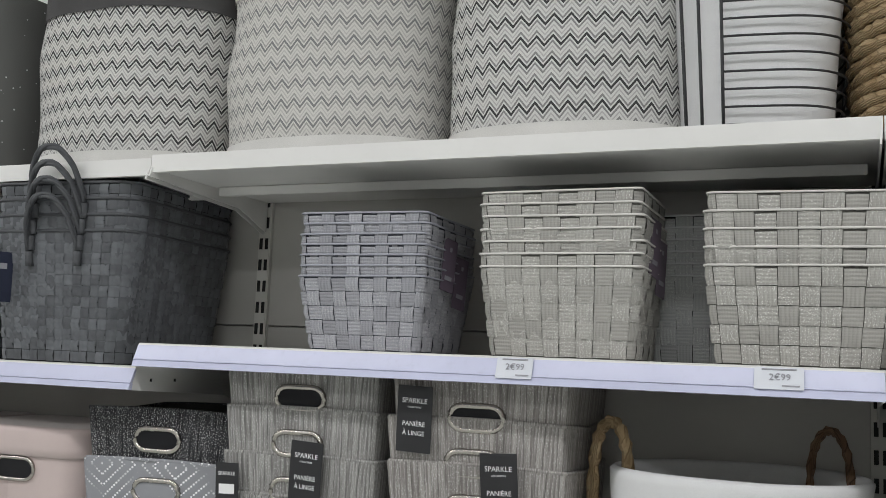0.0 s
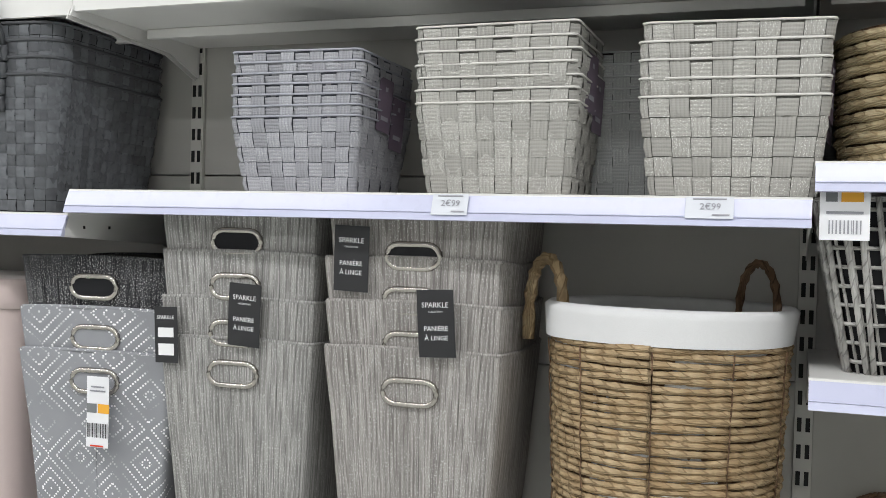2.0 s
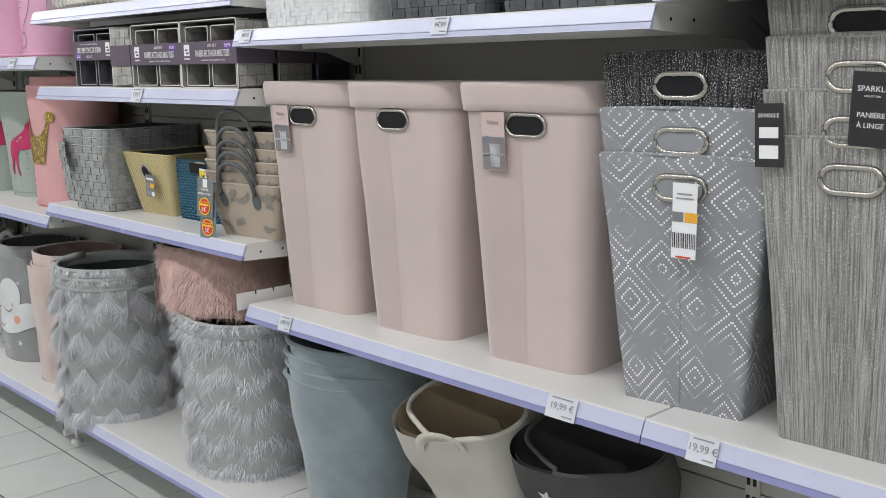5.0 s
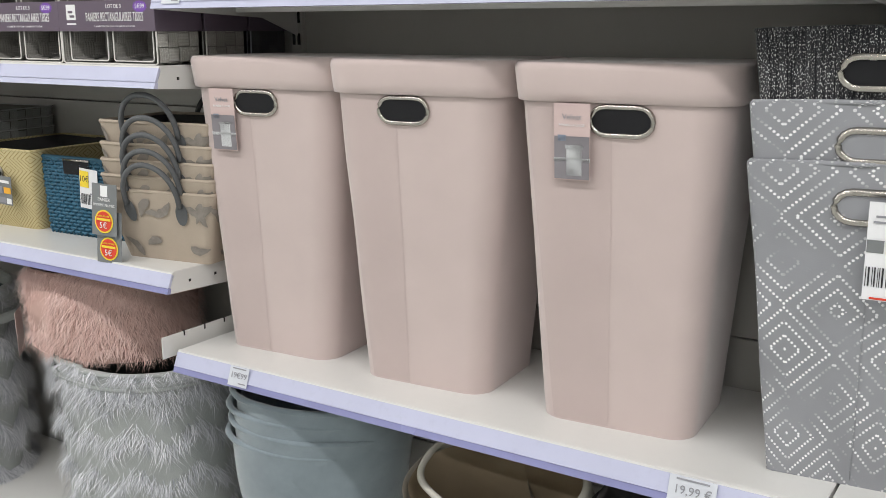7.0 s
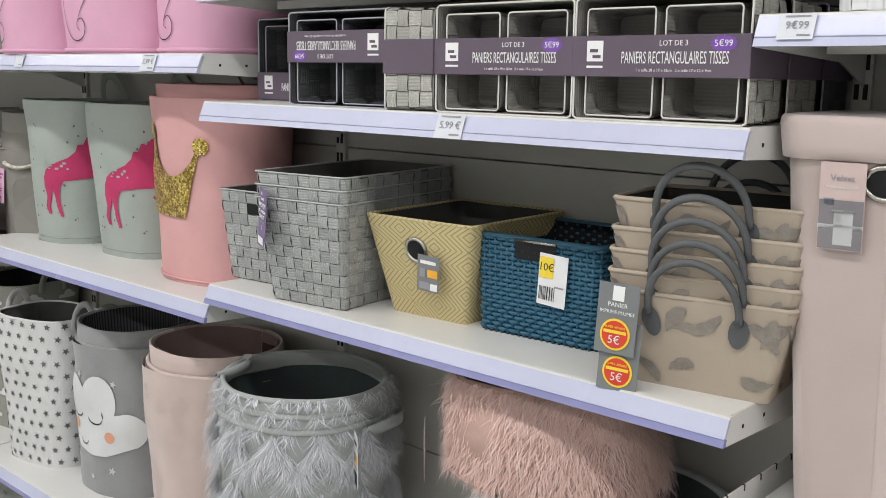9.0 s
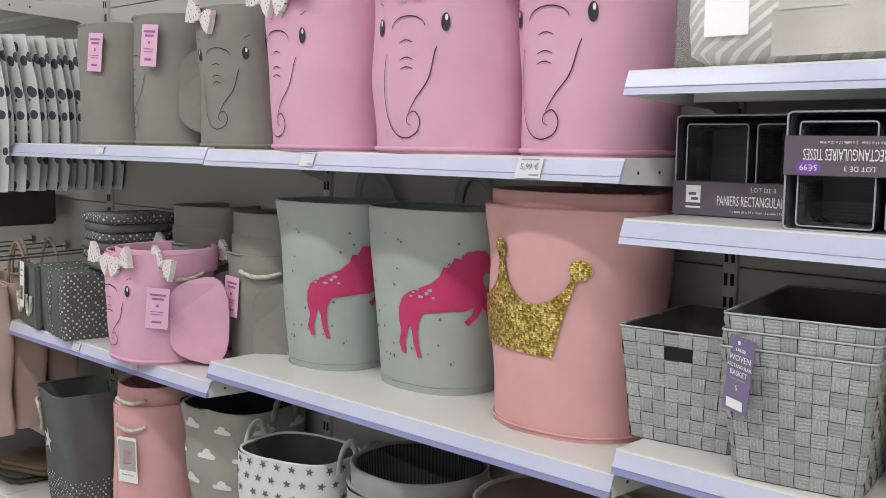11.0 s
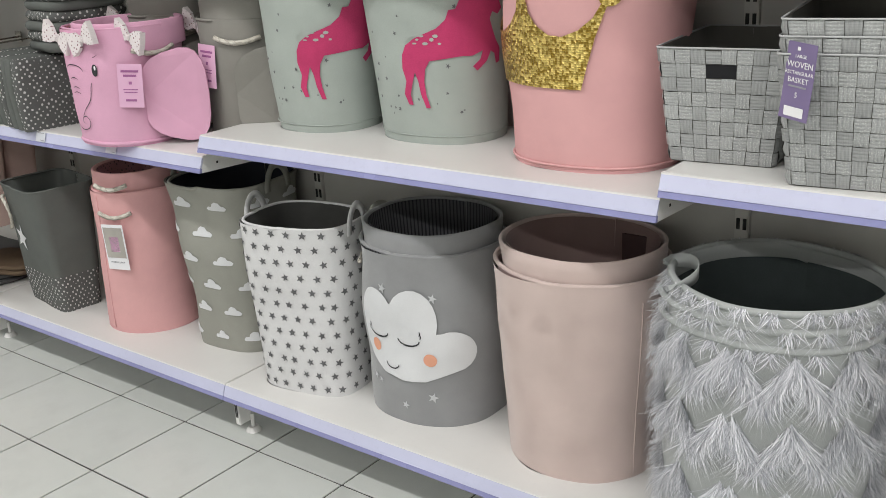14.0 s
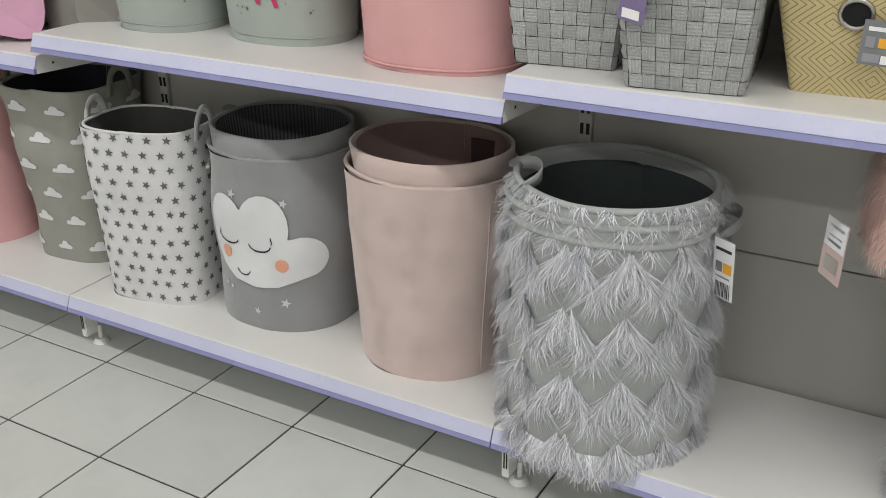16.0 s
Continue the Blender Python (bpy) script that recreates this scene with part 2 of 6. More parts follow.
INK = paint("printing_ink", (0.03, 0.03, 0.035), 0.6)
INK_GREY = paint("printing_ink_grey", (0.3, 0.3, 0.33), 0.6)
INK_WHITE = paint("printing_white", (0.85, 0.85, 0.85), 0.6)
TILE = tile_stone("floor_tile_stone", (0.58, 0.6, 0.57))
GROUT = paint("dark_grout", (0.06, 0.06, 0.058), 0.9)
# pale tone of the added closing walls, kept bright to bounce light
HALL = paint("closing_wall_paint", (0.78, 0.78, 0.76), 0.7)
CEIL = paint("ceiling_panel", (0.75, 0.75, 0.74), 0.8)
CHROME = metal("chrome", (0.5, 0.47, 0.43), 0.24)
STEEL = metal("brushed_steel", (0.5, 0.48, 0.45), 0.32)
# flat black put where shade fills holes, gaps and basket insides
SHADE_BLACK = paint("painted_shade_black", (0.02, 0.02, 0.022), 0.9, spec=0.2)

# ---- geometry helpers ----


def link_mesh(name, verts, faces, material, parent=None, label="", uv=None, smooth=True):
    """ONE mesh object from points and faces, with an optional UV pair for each point."""
    me = bpy.data.meshes.new(name)
    me.from_pydata([tuple(v) for v in verts], [], faces)
    if uv is not None:
        layer = me.uv_layers.new(name="UVMap")
        flat = np.asarray(uv, float)[[v for f in faces for v in f]].ravel()
        layer.data.foreach_set("uv", flat)
    me.materials.append(material)
    if smooth:
        me.polygons.foreach_set("use_smooth", [True] * len(me.polygons))
    me.update()
    ob = new(name, me)
    if parent is not None:
        ob.parent = parent
    if label:
        ob["label"] = label
    return ob


def part(name, bm, material, parent=None, label="", smooth=False):
    me = bpy.data.meshes.new(name)
    bm.to_mesh(me)
    bm.free()
    me.materials.append(material)
    if smooth:
        me.polygons.foreach_set("use_smooth", [True] * len(me.polygons))
    ob = new(name, me)
    if parent is not None:
        ob.parent = parent
    if label:
        ob["label"] = label
    return ob


def thing(name, label, category, m, group="", kind=""):
    ob = tagged(new(name), label, category, group, kind)
    ob.empty_display_size = 0.05
    ob.matrix_world = m
    return ob


def block(lo, hi, bevel=0.0, seg=2):
    bm = bmesh.new()
    bmesh.ops.create_cube(bm, size=1.0)
    size = [b - a for a, b in zip(lo, hi)]
    mid = [(a + b) / 2 for a, b in zip(lo, hi)]
    for v in bm.verts:
        v.co = Vector([c * s + o for c, s, o in zip(v.co, size, mid)])
    if bevel:
        bmesh.ops.bevel(bm, geom=bm.edges[:], offset=bevel, segments=seg, affect="EDGES")
    return bm


def profile(points, x0, x1):
    """A closed outline in (y, z), drawn out along x."""
    bm = bmesh.new()
    a = [bm.verts.new((x0, y, z)) for y, z in points]
    b = [bm.verts.new((x1, y, z)) for y, z in points]
    n = len(points)
    for i in range(n):
        bm.faces.new((a[i], a[(i + 1) % n], b[(i + 1) % n], b[i]))
    bm.faces.new(a[::-1])
    bm.faces.new(b)
    bmesh.ops.recalc_face_normals(bm, faces=bm.faces[:])
    return bm


def tube(path, r, sides=8, closed=False, v0=None, twist=0.0):
    """Points, faces and UV of a round bar along a path; r may be a list."""
    pts = [Vector(p) for p in path]
    n = len(pts)
    verts, faces, uv = [], [], []
    length = 0.0
    up = Vector((0, 0, 1))
    for i, p in enumerate(pts):
        a = pts[(i - 1) % n] if closed or i > 0 else p
        b = pts[(i + 1) % n] if closed or i < n - 1 else p
        d = (b - a).normalized()
        s = d.cross(up)
        s = s.normalized() if s.length > 1e-3 else Vector((1, 0, 0))
        t = s.cross(d).normalized()
        rad = r[i] if isinstance(r, (list, tuple)) else r
        if i:
            length += (p - pts[i - 1]).length
        for k in range(sides):
            w = 2 * math.pi * k / sides + twist * i
            verts.append(p + s * (rad * math.cos(w)) + t * (rad * math.sin(w)))
            uv.append((length, k / sides * 2 * math.pi * rad))
    for i in range(n if closed else n - 1):
        j = (i + 1) % n
        for k in range(sides):
            m = (k + 1) % sides
            faces.append((i * sides + k, i * sides + m, j * sides + m, j * sides + k))
    if not closed:
        faces.append(tuple(range(sides))[::-1])
        faces.append(tuple((n - 1) * sides + k for k in range(sides)))
    return verts, faces, uv


def join(*sets):
    verts, faces, uv = [], [], []
    for v, f, u in sets:
        o = len(verts)
        verts += list(v)
        uv += list(u)
        faces += [tuple(i + o for i in q) for q in f]
    return verts, faces, uv


def bar(name, path, r, material, parent, label="", sides=8, closed=False):
    v, f, u = tube(path, r, sides, closed)
    return link_mesh(name, v, f, material, parent, label, u)


class Tub:
    """The wall of a bin, bag or basket: a rounded or boxy outline (power 2 is round) that goes from a foot of w0 x d0 to a mouth of w1 x d1."""

    def __init__(self, w0, d0, w1, d1, h, power=2.0, belly=0.0, slack=0.0, seed=0.0, lean=(0, 0), dip=0.0):
        self.w0, self.d0, self.w1, self.d1, self.h, self.power = w0, d0, w1, d1, h, power
        self.belly, self.slack, self.seed, self.lean, self.dip = belly, slack, seed, lean, dip
        n = 1440
        ang = [2 * math.pi * i / n for i in range(n + 1)]
        self.cuts = None
        if power >= 4:
            w, d = (w0 + w1) / 2, (d0 + d1) / 2
            r = min(w, d) / power
            q = [w / 2 - r, math.pi * r / 2, d - 2 * r, math.pi * r / 2, w - 2 * r, math.pi * r / 2, d - 2 * r, math.pi * r / 2, w / 2 - r]
            self.cuts = [0.0]
            for v in q:
                self.cuts.append(self.cuts[-1] + v)
        pts = [self.flat(a, 0.5) for a in ang]
        acc = [0.0]
        for a, b in zip(pts, pts[1:]):
            acc.append(acc[-1] + math.dist(a, b))
        self.round, self.acc, self.ang = acc[-1], acc, ang

    def flat(self, a, t):
        """Outline point; angle 0 is the middle of the front, growing to the right."""
        w, d = self.w0 + (self.w1 - self.w0) * t, self.d0 + (self.d1 - self.d0) * t
        k = 1 + self.belly * math.sin(math.pi * min(max(t, 0), 1))
        if self.cuts is None:
            s, c = math.sin(a), -math.cos(a)
            e = 2 / self.power
            return (w / 2 * k * math.copysign(abs(s) ** e, s), d / 2 * k * math.copysign(abs(c) ** e, c))
        w, d = w * k, d * k
        r = min(w, d) / self.power
        s = (a / (2 * math.pi) % 1.0) * self.cuts[-1]
        i = 0
        while i < 8 and s > self.cuts[i + 1]:
            i += 1
        f = (s - self.cuts[i]) / (self.cuts[i + 1] - self.cuts[i])
        x, y = w / 2 - r, d / 2 - r
        if i == 0:
            return (x * f, -d / 2)
        if i == 8:
            return (-x * (1 - f), -d / 2)
        if i == 2:
            return (w / 2, -y + 2 * y * f)
        if i == 4:
            return (x - 2 * x * f, d / 2)
        if i == 6:
            return (-w / 2, y - 2 * y * f)
        cx, cy, a0 = {1: (x, -y, -90), 3: (x, y, 0), 5: (-x, y, 90), 7: (-x, -y, 180)}[i]
        g = math.radians(a0 + 90 * f)
        return (cx + r * math.cos(g), cy + r * math.sin(g))

    def angle(self, u):
        return float(np.interp(u % self.round, self.acc, self.ang))

    def at(self, u, z, off=0.0):
        t = z / self.h
        a = self.angle(u)
        x, y = self.flat(a, t)
        x1, y1 = self.flat(a + 0.006, t)
        x0, y0 = self.flat(a - 0.006, t)
        nx, ny = (y1 - y0), -(x1 - x0)
        q = math.hypot(nx, ny) or 1.0
        if self.slack:
            off += self.slack * (noise.noise((u * 5.0 + self.seed, z * 6.0, self.seed * 1.7)) * (0.4 + t) + 0.22 * noise.noise((u * 12.0, z * 10.0 + self.seed, 3.1)))
        zz = z - self.dip * t * (1 - abs(math.cos(a)))
        return Vector((x + nx / q * off + self.lean[0] * t, y + ny / q * off + self.lean[1] * t, zz))

    def skin(self, z0, z1, nu=48, nz=6, off=0.0, thick=None):
        """A band of the wall; with thick it is closed inside, over the lip."""
        rows = [(z0 + (z1 - z0) * j / nz, off) for j in range(nz + 1)]
        if thick:
            rows += [(z1 + thick * 0.4, off - thick / 2)] + [(z1 - (z1 - z0) * j / nz, off - thick) for j in range(nz + 1)]
        verts, faces, uv = [], [], []
        for z, o in rows:
            for i in range(nu + 1):
                u = self.round * (i / nu - 0.5)
                verts.append(self.at(u, z, o))
                uv.append((u, z))
        k = nu + 1
        for j in range(len(rows) - 1):
            for i in range(nu):
                faces.append((j * k + i, j * k + i + 1, (j + 1) * k + i + 1, (j + 1) * k + i))
        return verts, faces, uv

    def floor(self, z, nu=48, off=0.0):
        verts = [self.at(self.round * i / nu, z, off) for i in range(nu)]
        return verts, [tuple(range(nu))[::-1]], [(v.x, v.y) for v in verts]

    def ring(self, z, r, off=0.0, nu=56, sides=6):
        nu = 128 if self.cuts else nu
        return tube([self.at(self.round * i / nu, z, off) for i in range(nu)], r, sides, True)

    def shell(self, parent, body, inside, thick=0.006, nz=6, nu=56, rim=None, rim_r=0.004, name="body", z0=0.0):
        """Outer wall with foot, lining with floor, and the hem."""
        nu, nz = max(nu, 112), max(nz, 14)
        outer = join(self.skin(z0, self.h, nu, nz), self.floor(z0, nu))
        link_mesh(name, outer[0], outer[1], body, parent, uv=outer[2])
        inner = join(self.skin(0.012, self.h, nu, nz, -thick), self.floor(0.012, nu, -thick))
        link_mesh("lining", inner[0], [f[::-1] for f in inner[1]], inside, parent, uv=inner[2])
        v, f, u = self.ring(self.h, max(rim_r, thick * 0.62), -thick / 2, nu)
        link_mesh("hem", v, f, rim or body, parent, uv=u)


def weave(tub, z0, z1, cell, rise=0.0022, gap=0.06, skip=None):
    """Over-and-under straps: one bulged island for each crossing."""
    nu = max(8, 2 * round(tub.round / cell / 2))
    nz = max(2, round((z1 - z0) / cell))
    du, dz = tub.round / nu, (z1 - z0) / nz
    verts, faces, uv = [], [], []
    rnd = random.Random(int(tub.round * 1e4))
    for j in range(nz):
        for i in range(nu):
            flat = (i + j) % 2 == 0
            u0, v0 = i * du, z0 + j * dz
            if skip and skip(((u0 + du / 2 + tub.round / 2) % tub.round) - tub.round / 2, v0 + dz / 2):
                continue
            gx, gz = (0.0, gap) if flat else (gap, 0.0)
            top = 0.08 if flat and j == nz - 1 and rnd.random() < 0.6 else 0.0
            lift = rise * rnd.uniform(0.7, 1.3)
            tip = rnd.uniform(-0.02, 0.02)
            base = len(verts)
            for b in (0, 0.5, 1):
                for a in (0, 0.5, 1):
                    arch = math.sin(math.pi * (a if flat else b))
                    uu = u0 + du * (gx + a * (1 - 2 * gx) + (tip * (b - 0.5) if not flat else 0))
                    zz = v0 + dz * (gz + b * (1 - 2 * gz - top) + (tip * (a - 0.5) if flat else 0))
                    verts.append(tub.at(uu, zz, lift * arch))
                    uv.append((uu, zz) if flat else (zz, uu))
            for b in (0, 1):
                for a in (0, 1):
                    q = base + b * 3 + a
                    faces.append((q, q + 1, q + 4, q + 3))
    return verts, faces, uv


def applique(tub, loops, off, material, parent, name, label="", fine=0.014, u0=0.0, z0=0.0, scale=1.0):
    """Flat shapes, given as outlines in metres, laid on a tub's wall."""
    bm = bmesh.new()
    for loop in loops:
        vs = [bm.verts.new((u0 + scale * a, z0 + scale * b, 0)) for a, b in loop]
        bm.faces.new(vs)
    bm.normal_update()
    bmesh.ops.triangulate(bm, faces=bm.faces[:], ngon_method="EAR_CLIP")
    fine = min(fine, 0.014)
    off += 0.0012
    for _ in range(4):
        long = [e for e in bm.edges if e.calc_length() > fine]
        if long:
            bmesh.ops.subdivide_edges(bm, edges=long, cuts=1)
            bmesh.ops.triangulate(bm, faces=bm.faces[:])
    bm.verts.index_update()
    uv = [(v.co.x, v.co.y) for v in bm.verts]
    verts = [tub.at(a, b, off) for a, b in uv]
    faces = []
    for f in bm.faces:
        ids = [v.index for v in f.verts]
        faces.append(tuple(ids if f.normal.z > 0 else ids[::-1]))
    bm.free()
    ob = link_mesh(name, verts, faces, material, parent, label, uv)
    return tagged(ob, kind="stuff") if len(loops) > 8 else ob


def stroke(pts, w):
    """The outline of a pen stroke along points in the plane."""
    left, right = [], []
    n = len(pts)
    for i, p in enumerate(pts):
        a, b = pts[max(i - 1, 0)], pts[min(i + 1, n - 1)]
        dx, dy = b[0] - a[0], b[1] - a[1]
        q = math.hypot(dx, dy) or 1
        k = w * (0.55 + 0.45 * math.sin(math.pi * i / (n - 1)))
        left.append((p[0] - dy / q * k, p[1] + dx / q * k))
        right.append((p[0] + dy / q * k, p[1] - dx / q * k))
    return [[left[i], left[i + 1], right[i + 1], right[i]] for i in range(n - 1)]


def eased(pts, n=5):
    """More points along a smooth line through the given ones."""
    out = []
    for i in range(len(pts) - 1):
        p0, p1, p2, p3 = pts[max(i - 1, 0)], pts[i], pts[i + 1], pts[min(i + 2, len(pts) - 1)]
        for k in range(n):
            t = k / n
            out.append(tuple(0.5 * (2 * b + (c - a) * t + (2 * a - 5 * b + 4 * c - d) * t * t + (3 * b - a - 3 * c + d) * t ** 3) for a, b, c, d in zip(p0, p1, p2, p3)))
    return out + [pts[-1]]


def star(x, y, r, turn=0.3):
    out = []
    for i in range(10):
        a = turn + math.pi * i / 5
        q = r if i % 2 == 0 else r * 0.42
        out.append((x + q * math.sin(a), y + q * math.cos(a)))
    return out


def disc(x, y, rx, ry=None, n=14):
    ry = ry or rx
    return [(x + rx * math.cos(2 * math.pi * i / n), y + ry * math.sin(2 * math.pi * i / n)) for i in range(n)]


def letters(text, size, m, material, parent, name="lettering", align="CENTER", squeeze=1.0):
    cu = bpy.data.curves.new(name, "FONT")
    cu.body, cu.size, cu.align_x, cu.align_y, cu.resolution_u = text, size, align, "CENTER", 2
    cu.extrude = 0.0002
    tmp = bpy.data.objects.new(name, cu)
    me = bpy.data.meshes.new_from_object(tmp)
    bpy.data.objects.remove(tmp)
    bpy.data.curves.remove(cu)
    me.materials.clear()
    me.materials.append(material)
    me.transform(Matrix.Diagonal((squeeze, 1, 1, 1)))
    ob = new(name, me)
    ob.parent = parent
    ob.matrix_basis = m
    return ob


FACING = pose(0, 0, 0, 90, 0, 0)


def card(parent, m, w, h, material, words=(), bars=(), label="", name="tag", curl=0.0, hole=True):
    """A hanging card that faces -y: writing as (text, size, x, y, ink), plain marks as (x, y, w, h, ink)."""
    verts, faces, uv = [], [], []
    n = 5
    for s, t in ((1, 0.0), (-1, 0.0007)):
        for j in range(n + 1):
            for i in (0, 1):
                z = -h * j / n
                verts.append((w * (i - 0.5), t + curl * (j / n) ** 2, z))
                uv.append((w * i, -z))
    k = 2 * (n + 1)
    for j in range(n):
        a = 2 * j
        faces += [(a, a + 2, a + 3, a + 1), (k + a, k + a + 1, k + a + 3, k + a + 2)]
        faces += [(a, k + a, k + a + 2, a + 2), (a + 1, a + 3, k + a + 3, k + a + 1)]
    faces += [(0, 1, k + 1, k), (2 * n, k + 2 * n, k + 2 * n + 1, 2 * n + 1)]
    ob = link_mesh(name, verts, faces, material, parent, label, uv, smooth=False)
    ob.matrix_basis = m
    for text, size, x, y, ink in words:
        letters(text, size, pose(x, -0.0012 + curl * (-y / h) ** 2, y, 90), ink, ob)
    for x, y, bw, bh, ink in bars:
        yy = -0.0008 + curl * (-y / h) ** 2
        part("print", block((x - bw / 2, yy - 0.0004, y - bh / 2), (x + bw / 2, yy, y + bh / 2)), ink, ob)
    return ob


def barcode(x, y, w, h, ink, seed=1):
    rnd = random.Random(seed)
    out, a = [], -w / 2
    while a < w / 2:
        b = rnd.uniform(0.0012, 0.004)
        out.append((x + a + b / 2, y, b * 0.6, h, ink))
        a += b * 1.5
    return out


# ---- the hall: unseen plain walls and ceiling, added to enclose and bounce light ----
tagged(part("ceiling", block((-13, -6, 3.4), (7, 1.2, 3.5)), CEIL), kind="structure")
tagged(part("closing_wall_north", block((-13, 0.55, 0), (7, 0.7, 3.4)), HALL), kind="structure")
tagged(part("closing_wall_south", block((-13, -6.1, 0), (7, -6.0, 3.4)), HALL), kind="structure")
tagged(part("closing_wall_west", block((-13.1, -6.0, 0), (-13, 0.55, 3.4)), HALL), kind="structure")
tagged(part("closing_wall_east", block((7, -6.0, 0), (7.1, 0.55, 3.4)), HALL), kind="structure")

JOINT = [1.33 * k for k in range(2, -7, -1)]
BACK = 0.43

# back panels in rows and slotted uprights
for k in range(len(JOINT) - 1):
    x1, x0 = JOINT[k], JOINT[k + 1]
    back = thing("back_panel_wall", "grey-white enamelled steel back panels of the shop shelving", "back panel", pose(x0, BACK, 0), "shelving backs", "structure")
    for r in range(6):
        z0 = 0.1 + 0.38 * r
        part("panel", block((0.016, 0.0, z0 + 0.0015), (1.314, 0.02, z0 + 0.3785), 0.0015, 1), PANEL, back)

for k, x in enumerate(JOINT):
    post = thing("shelf_upright", "slotted white steel upright of the shelving", "upright", pose(x, BACK, 0), "uprights", "structure")
    part("post", block((-0.016, -0.012, 0.0), (0.016, 0.03, 2.42), 0.002), UPRIGHT, post)
    for side in (-0.0075, 0.0075):
        sl = []
        for s in range(46):
            z = 0.15 + 0.05 * s
            sl.append(block((side - 0.004, -0.0135, z), (side + 0.004, -0.0115, z + 0.026)))
        bm = bmesh.new()
        for b in sl:
            me = bpy.data.meshes.new("tmp")
            b.to_mesh(me)
            b.free()
            bm.from_mesh(me)
            bpy.data.meshes.remove(me)
        part("slots", bm, SLOT, post)


def shelf(x0, x1, z, front=0.0, rail=True, feet=False, deep=0.03, lilac=False):
    """A shelf board with its folded front, price rail and two side brackets; z is its top."""
    s = thing("gondola_shelf", "white enamelled steel shop shelf with a lilac price rail" if rail else "white enamelled steel shop shelf with a plain folded front",
              "shelf", pose(x0, 0, z), "shop shelves", "structure")
    w = x1 - x0
    part("board", block((0.003, front + 0.004, -deep), (w - 0.003, BACK - 0.014, 0), 0.0015), WHITE, s)
    if rail:
        part("front_lip", profile([(front + 0.006, 0.0), (front, -0.001), (front - 0.001, -0.006), (front + 0.006, -0.008)], 0.001, w - 0.001), WHITE, s)
        part("price_rail", profile([(front - 0.002, -0.004), (front - 0.013, -0.031), (front - 0.008, -0.033), (front + 0.003, -0.006)], 0.0015, w - 0.0015), RAIL, s)
        # low shelves get a darker foot, a reflection put into the colour
        part("rail_foot", profile([(front - 0.013, -0.0315), (front - 0.0175, -0.045), (front - 0.008, -0.046), (front - 0.006, -0.034)], 0.0015, w - 0.0015), RAIL_REFLECTION if lilac else RAIL, s,
             "lower edge of price rail, floor reflection painted in on low shelves")
        part("rail_bead", profile([(front - 0.0135, -0.0305), (front - 0.0155, -0.0318), (front - 0.0135, -0.033)], 0.002, w - 0.002), RAIL, s)
    else:
        part("front_lip", profile([(front + 0.006, 0.0), (front - 0.001, -0.001), (front - 0.002, -0.036), (front + 0.004, -0.037), (front + 0.02, -0.03)], 0.001, w - 0.001), WHITE, s)
    part("stiffener", block((0.02, 0.2, -deep - 0.02), (w - 0.02, 0.215, -deep - 0.001), 0.001), WHITE, s)
    for x in (0.0025, w - 0.0055):
        bm = bmesh.new()
        out = [(front + 0.006, -0.006), (front - 0.012, -0.046), (0.3, -0.06), (BACK - 0.014, -0.1), (BACK - 0.014, 0.0), (0.02, -0.001)]
        a = [bm.verts.new((x, y, zz)) for y, zz in out]
        b = [bm.verts.new((x + 0.003, y, zz)) for y, zz in out]
        n = len(out)
        for i in range(n):
            bm.faces.new((a[i], a[(i + 1) % n], b[(i + 1) % n], b[i]))
        bm.faces.new(a[::-1])
        bm.faces.new(b)
        bmesh.ops.recalc_face_normals(bm, faces=bm.faces[:])
        br = part("bracket", bm, WHITE, s)
        for y in (0.045, 0.12):
            part("rivet_hole", block((x - 0.0006, y, -0.03), (x + 0.0036, y + 0.006, -0.024)), SLOT, br)
    if feet:
        for x in (0.035, w - 0.03) if feet == 2 else (0.035,):
            leg = part("leg", block((x - 0.016, front + 0.004, -z + 0.03), (x + 0.002, front + 0.05, -0.046), 0.002), WHITE, s)
            for q in (-0.011, -0.005):
                part("slot", block((x + q, front + 0.0025, -z + 0.055), (x + q + 0.003, front + 0.0045, -z + 0.1)), SLOT, leg)
            bm = bmesh.new()
            bmesh.ops.create_cone(bm, cap_ends=True, segments=20, radius1=0.024, radius2=0.015, depth=0.014, matrix=Matrix.Translation((x + 0.01, front + 0.045, -z + 0.0071)))
            bmesh.ops.create_cone(bm, cap_ends=True, segments=10, radius1=0.006, radius2=0.006, depth=0.04, matrix=Matrix.Translation((x + 0.01, front + 0.045, -z + 0.034)))
            part("levelling_foot", bm, WHITE, s)
    return s


SHELVES = {"A": (0.0, 1.33), "B": (-1.33, 0.0), "C": (-2.66, -1.33), "D": (-3.99, -2.66), "E": (-5.32, -3.99), "F": (-6.65, -5.32), "G": (-7.98, -6.65)}
BASE = 0.158
ZT, ZB, ZC, ZL = 1.94, 1.567, 1.521, 0.765
ZDT, ZDU, ZDL, ZEU, ZE, ZF = 1.63, 1.364, 0.935, 1.472, 0.884, 0.825
for bay, z, rail in (("A", 1.62, True), ("A", 1.305, True), ("A", ZT, False), ("B", ZT, False), ("B", ZB, True), ("C", ZT - 0.006, False), ("C", ZC, True),
                     ("D", ZDT, True), ("D", ZDU, True), ("D", ZDL, True), ("E", ZEU, True), ("E", ZE, True), ("F", ZEU + 0.004, True), ("F", ZF, True), ("D", 2.02, False), ("E", 2.02, False)):
    shelf(*SHELVES[bay], z, rail=rail, lilac=z < 1.0, deep=0.018 if z == ZB else 0.03)
for bay in "BC":
    shelf(*SHELVES[bay], ZL, lilac=True, deep=0.036)
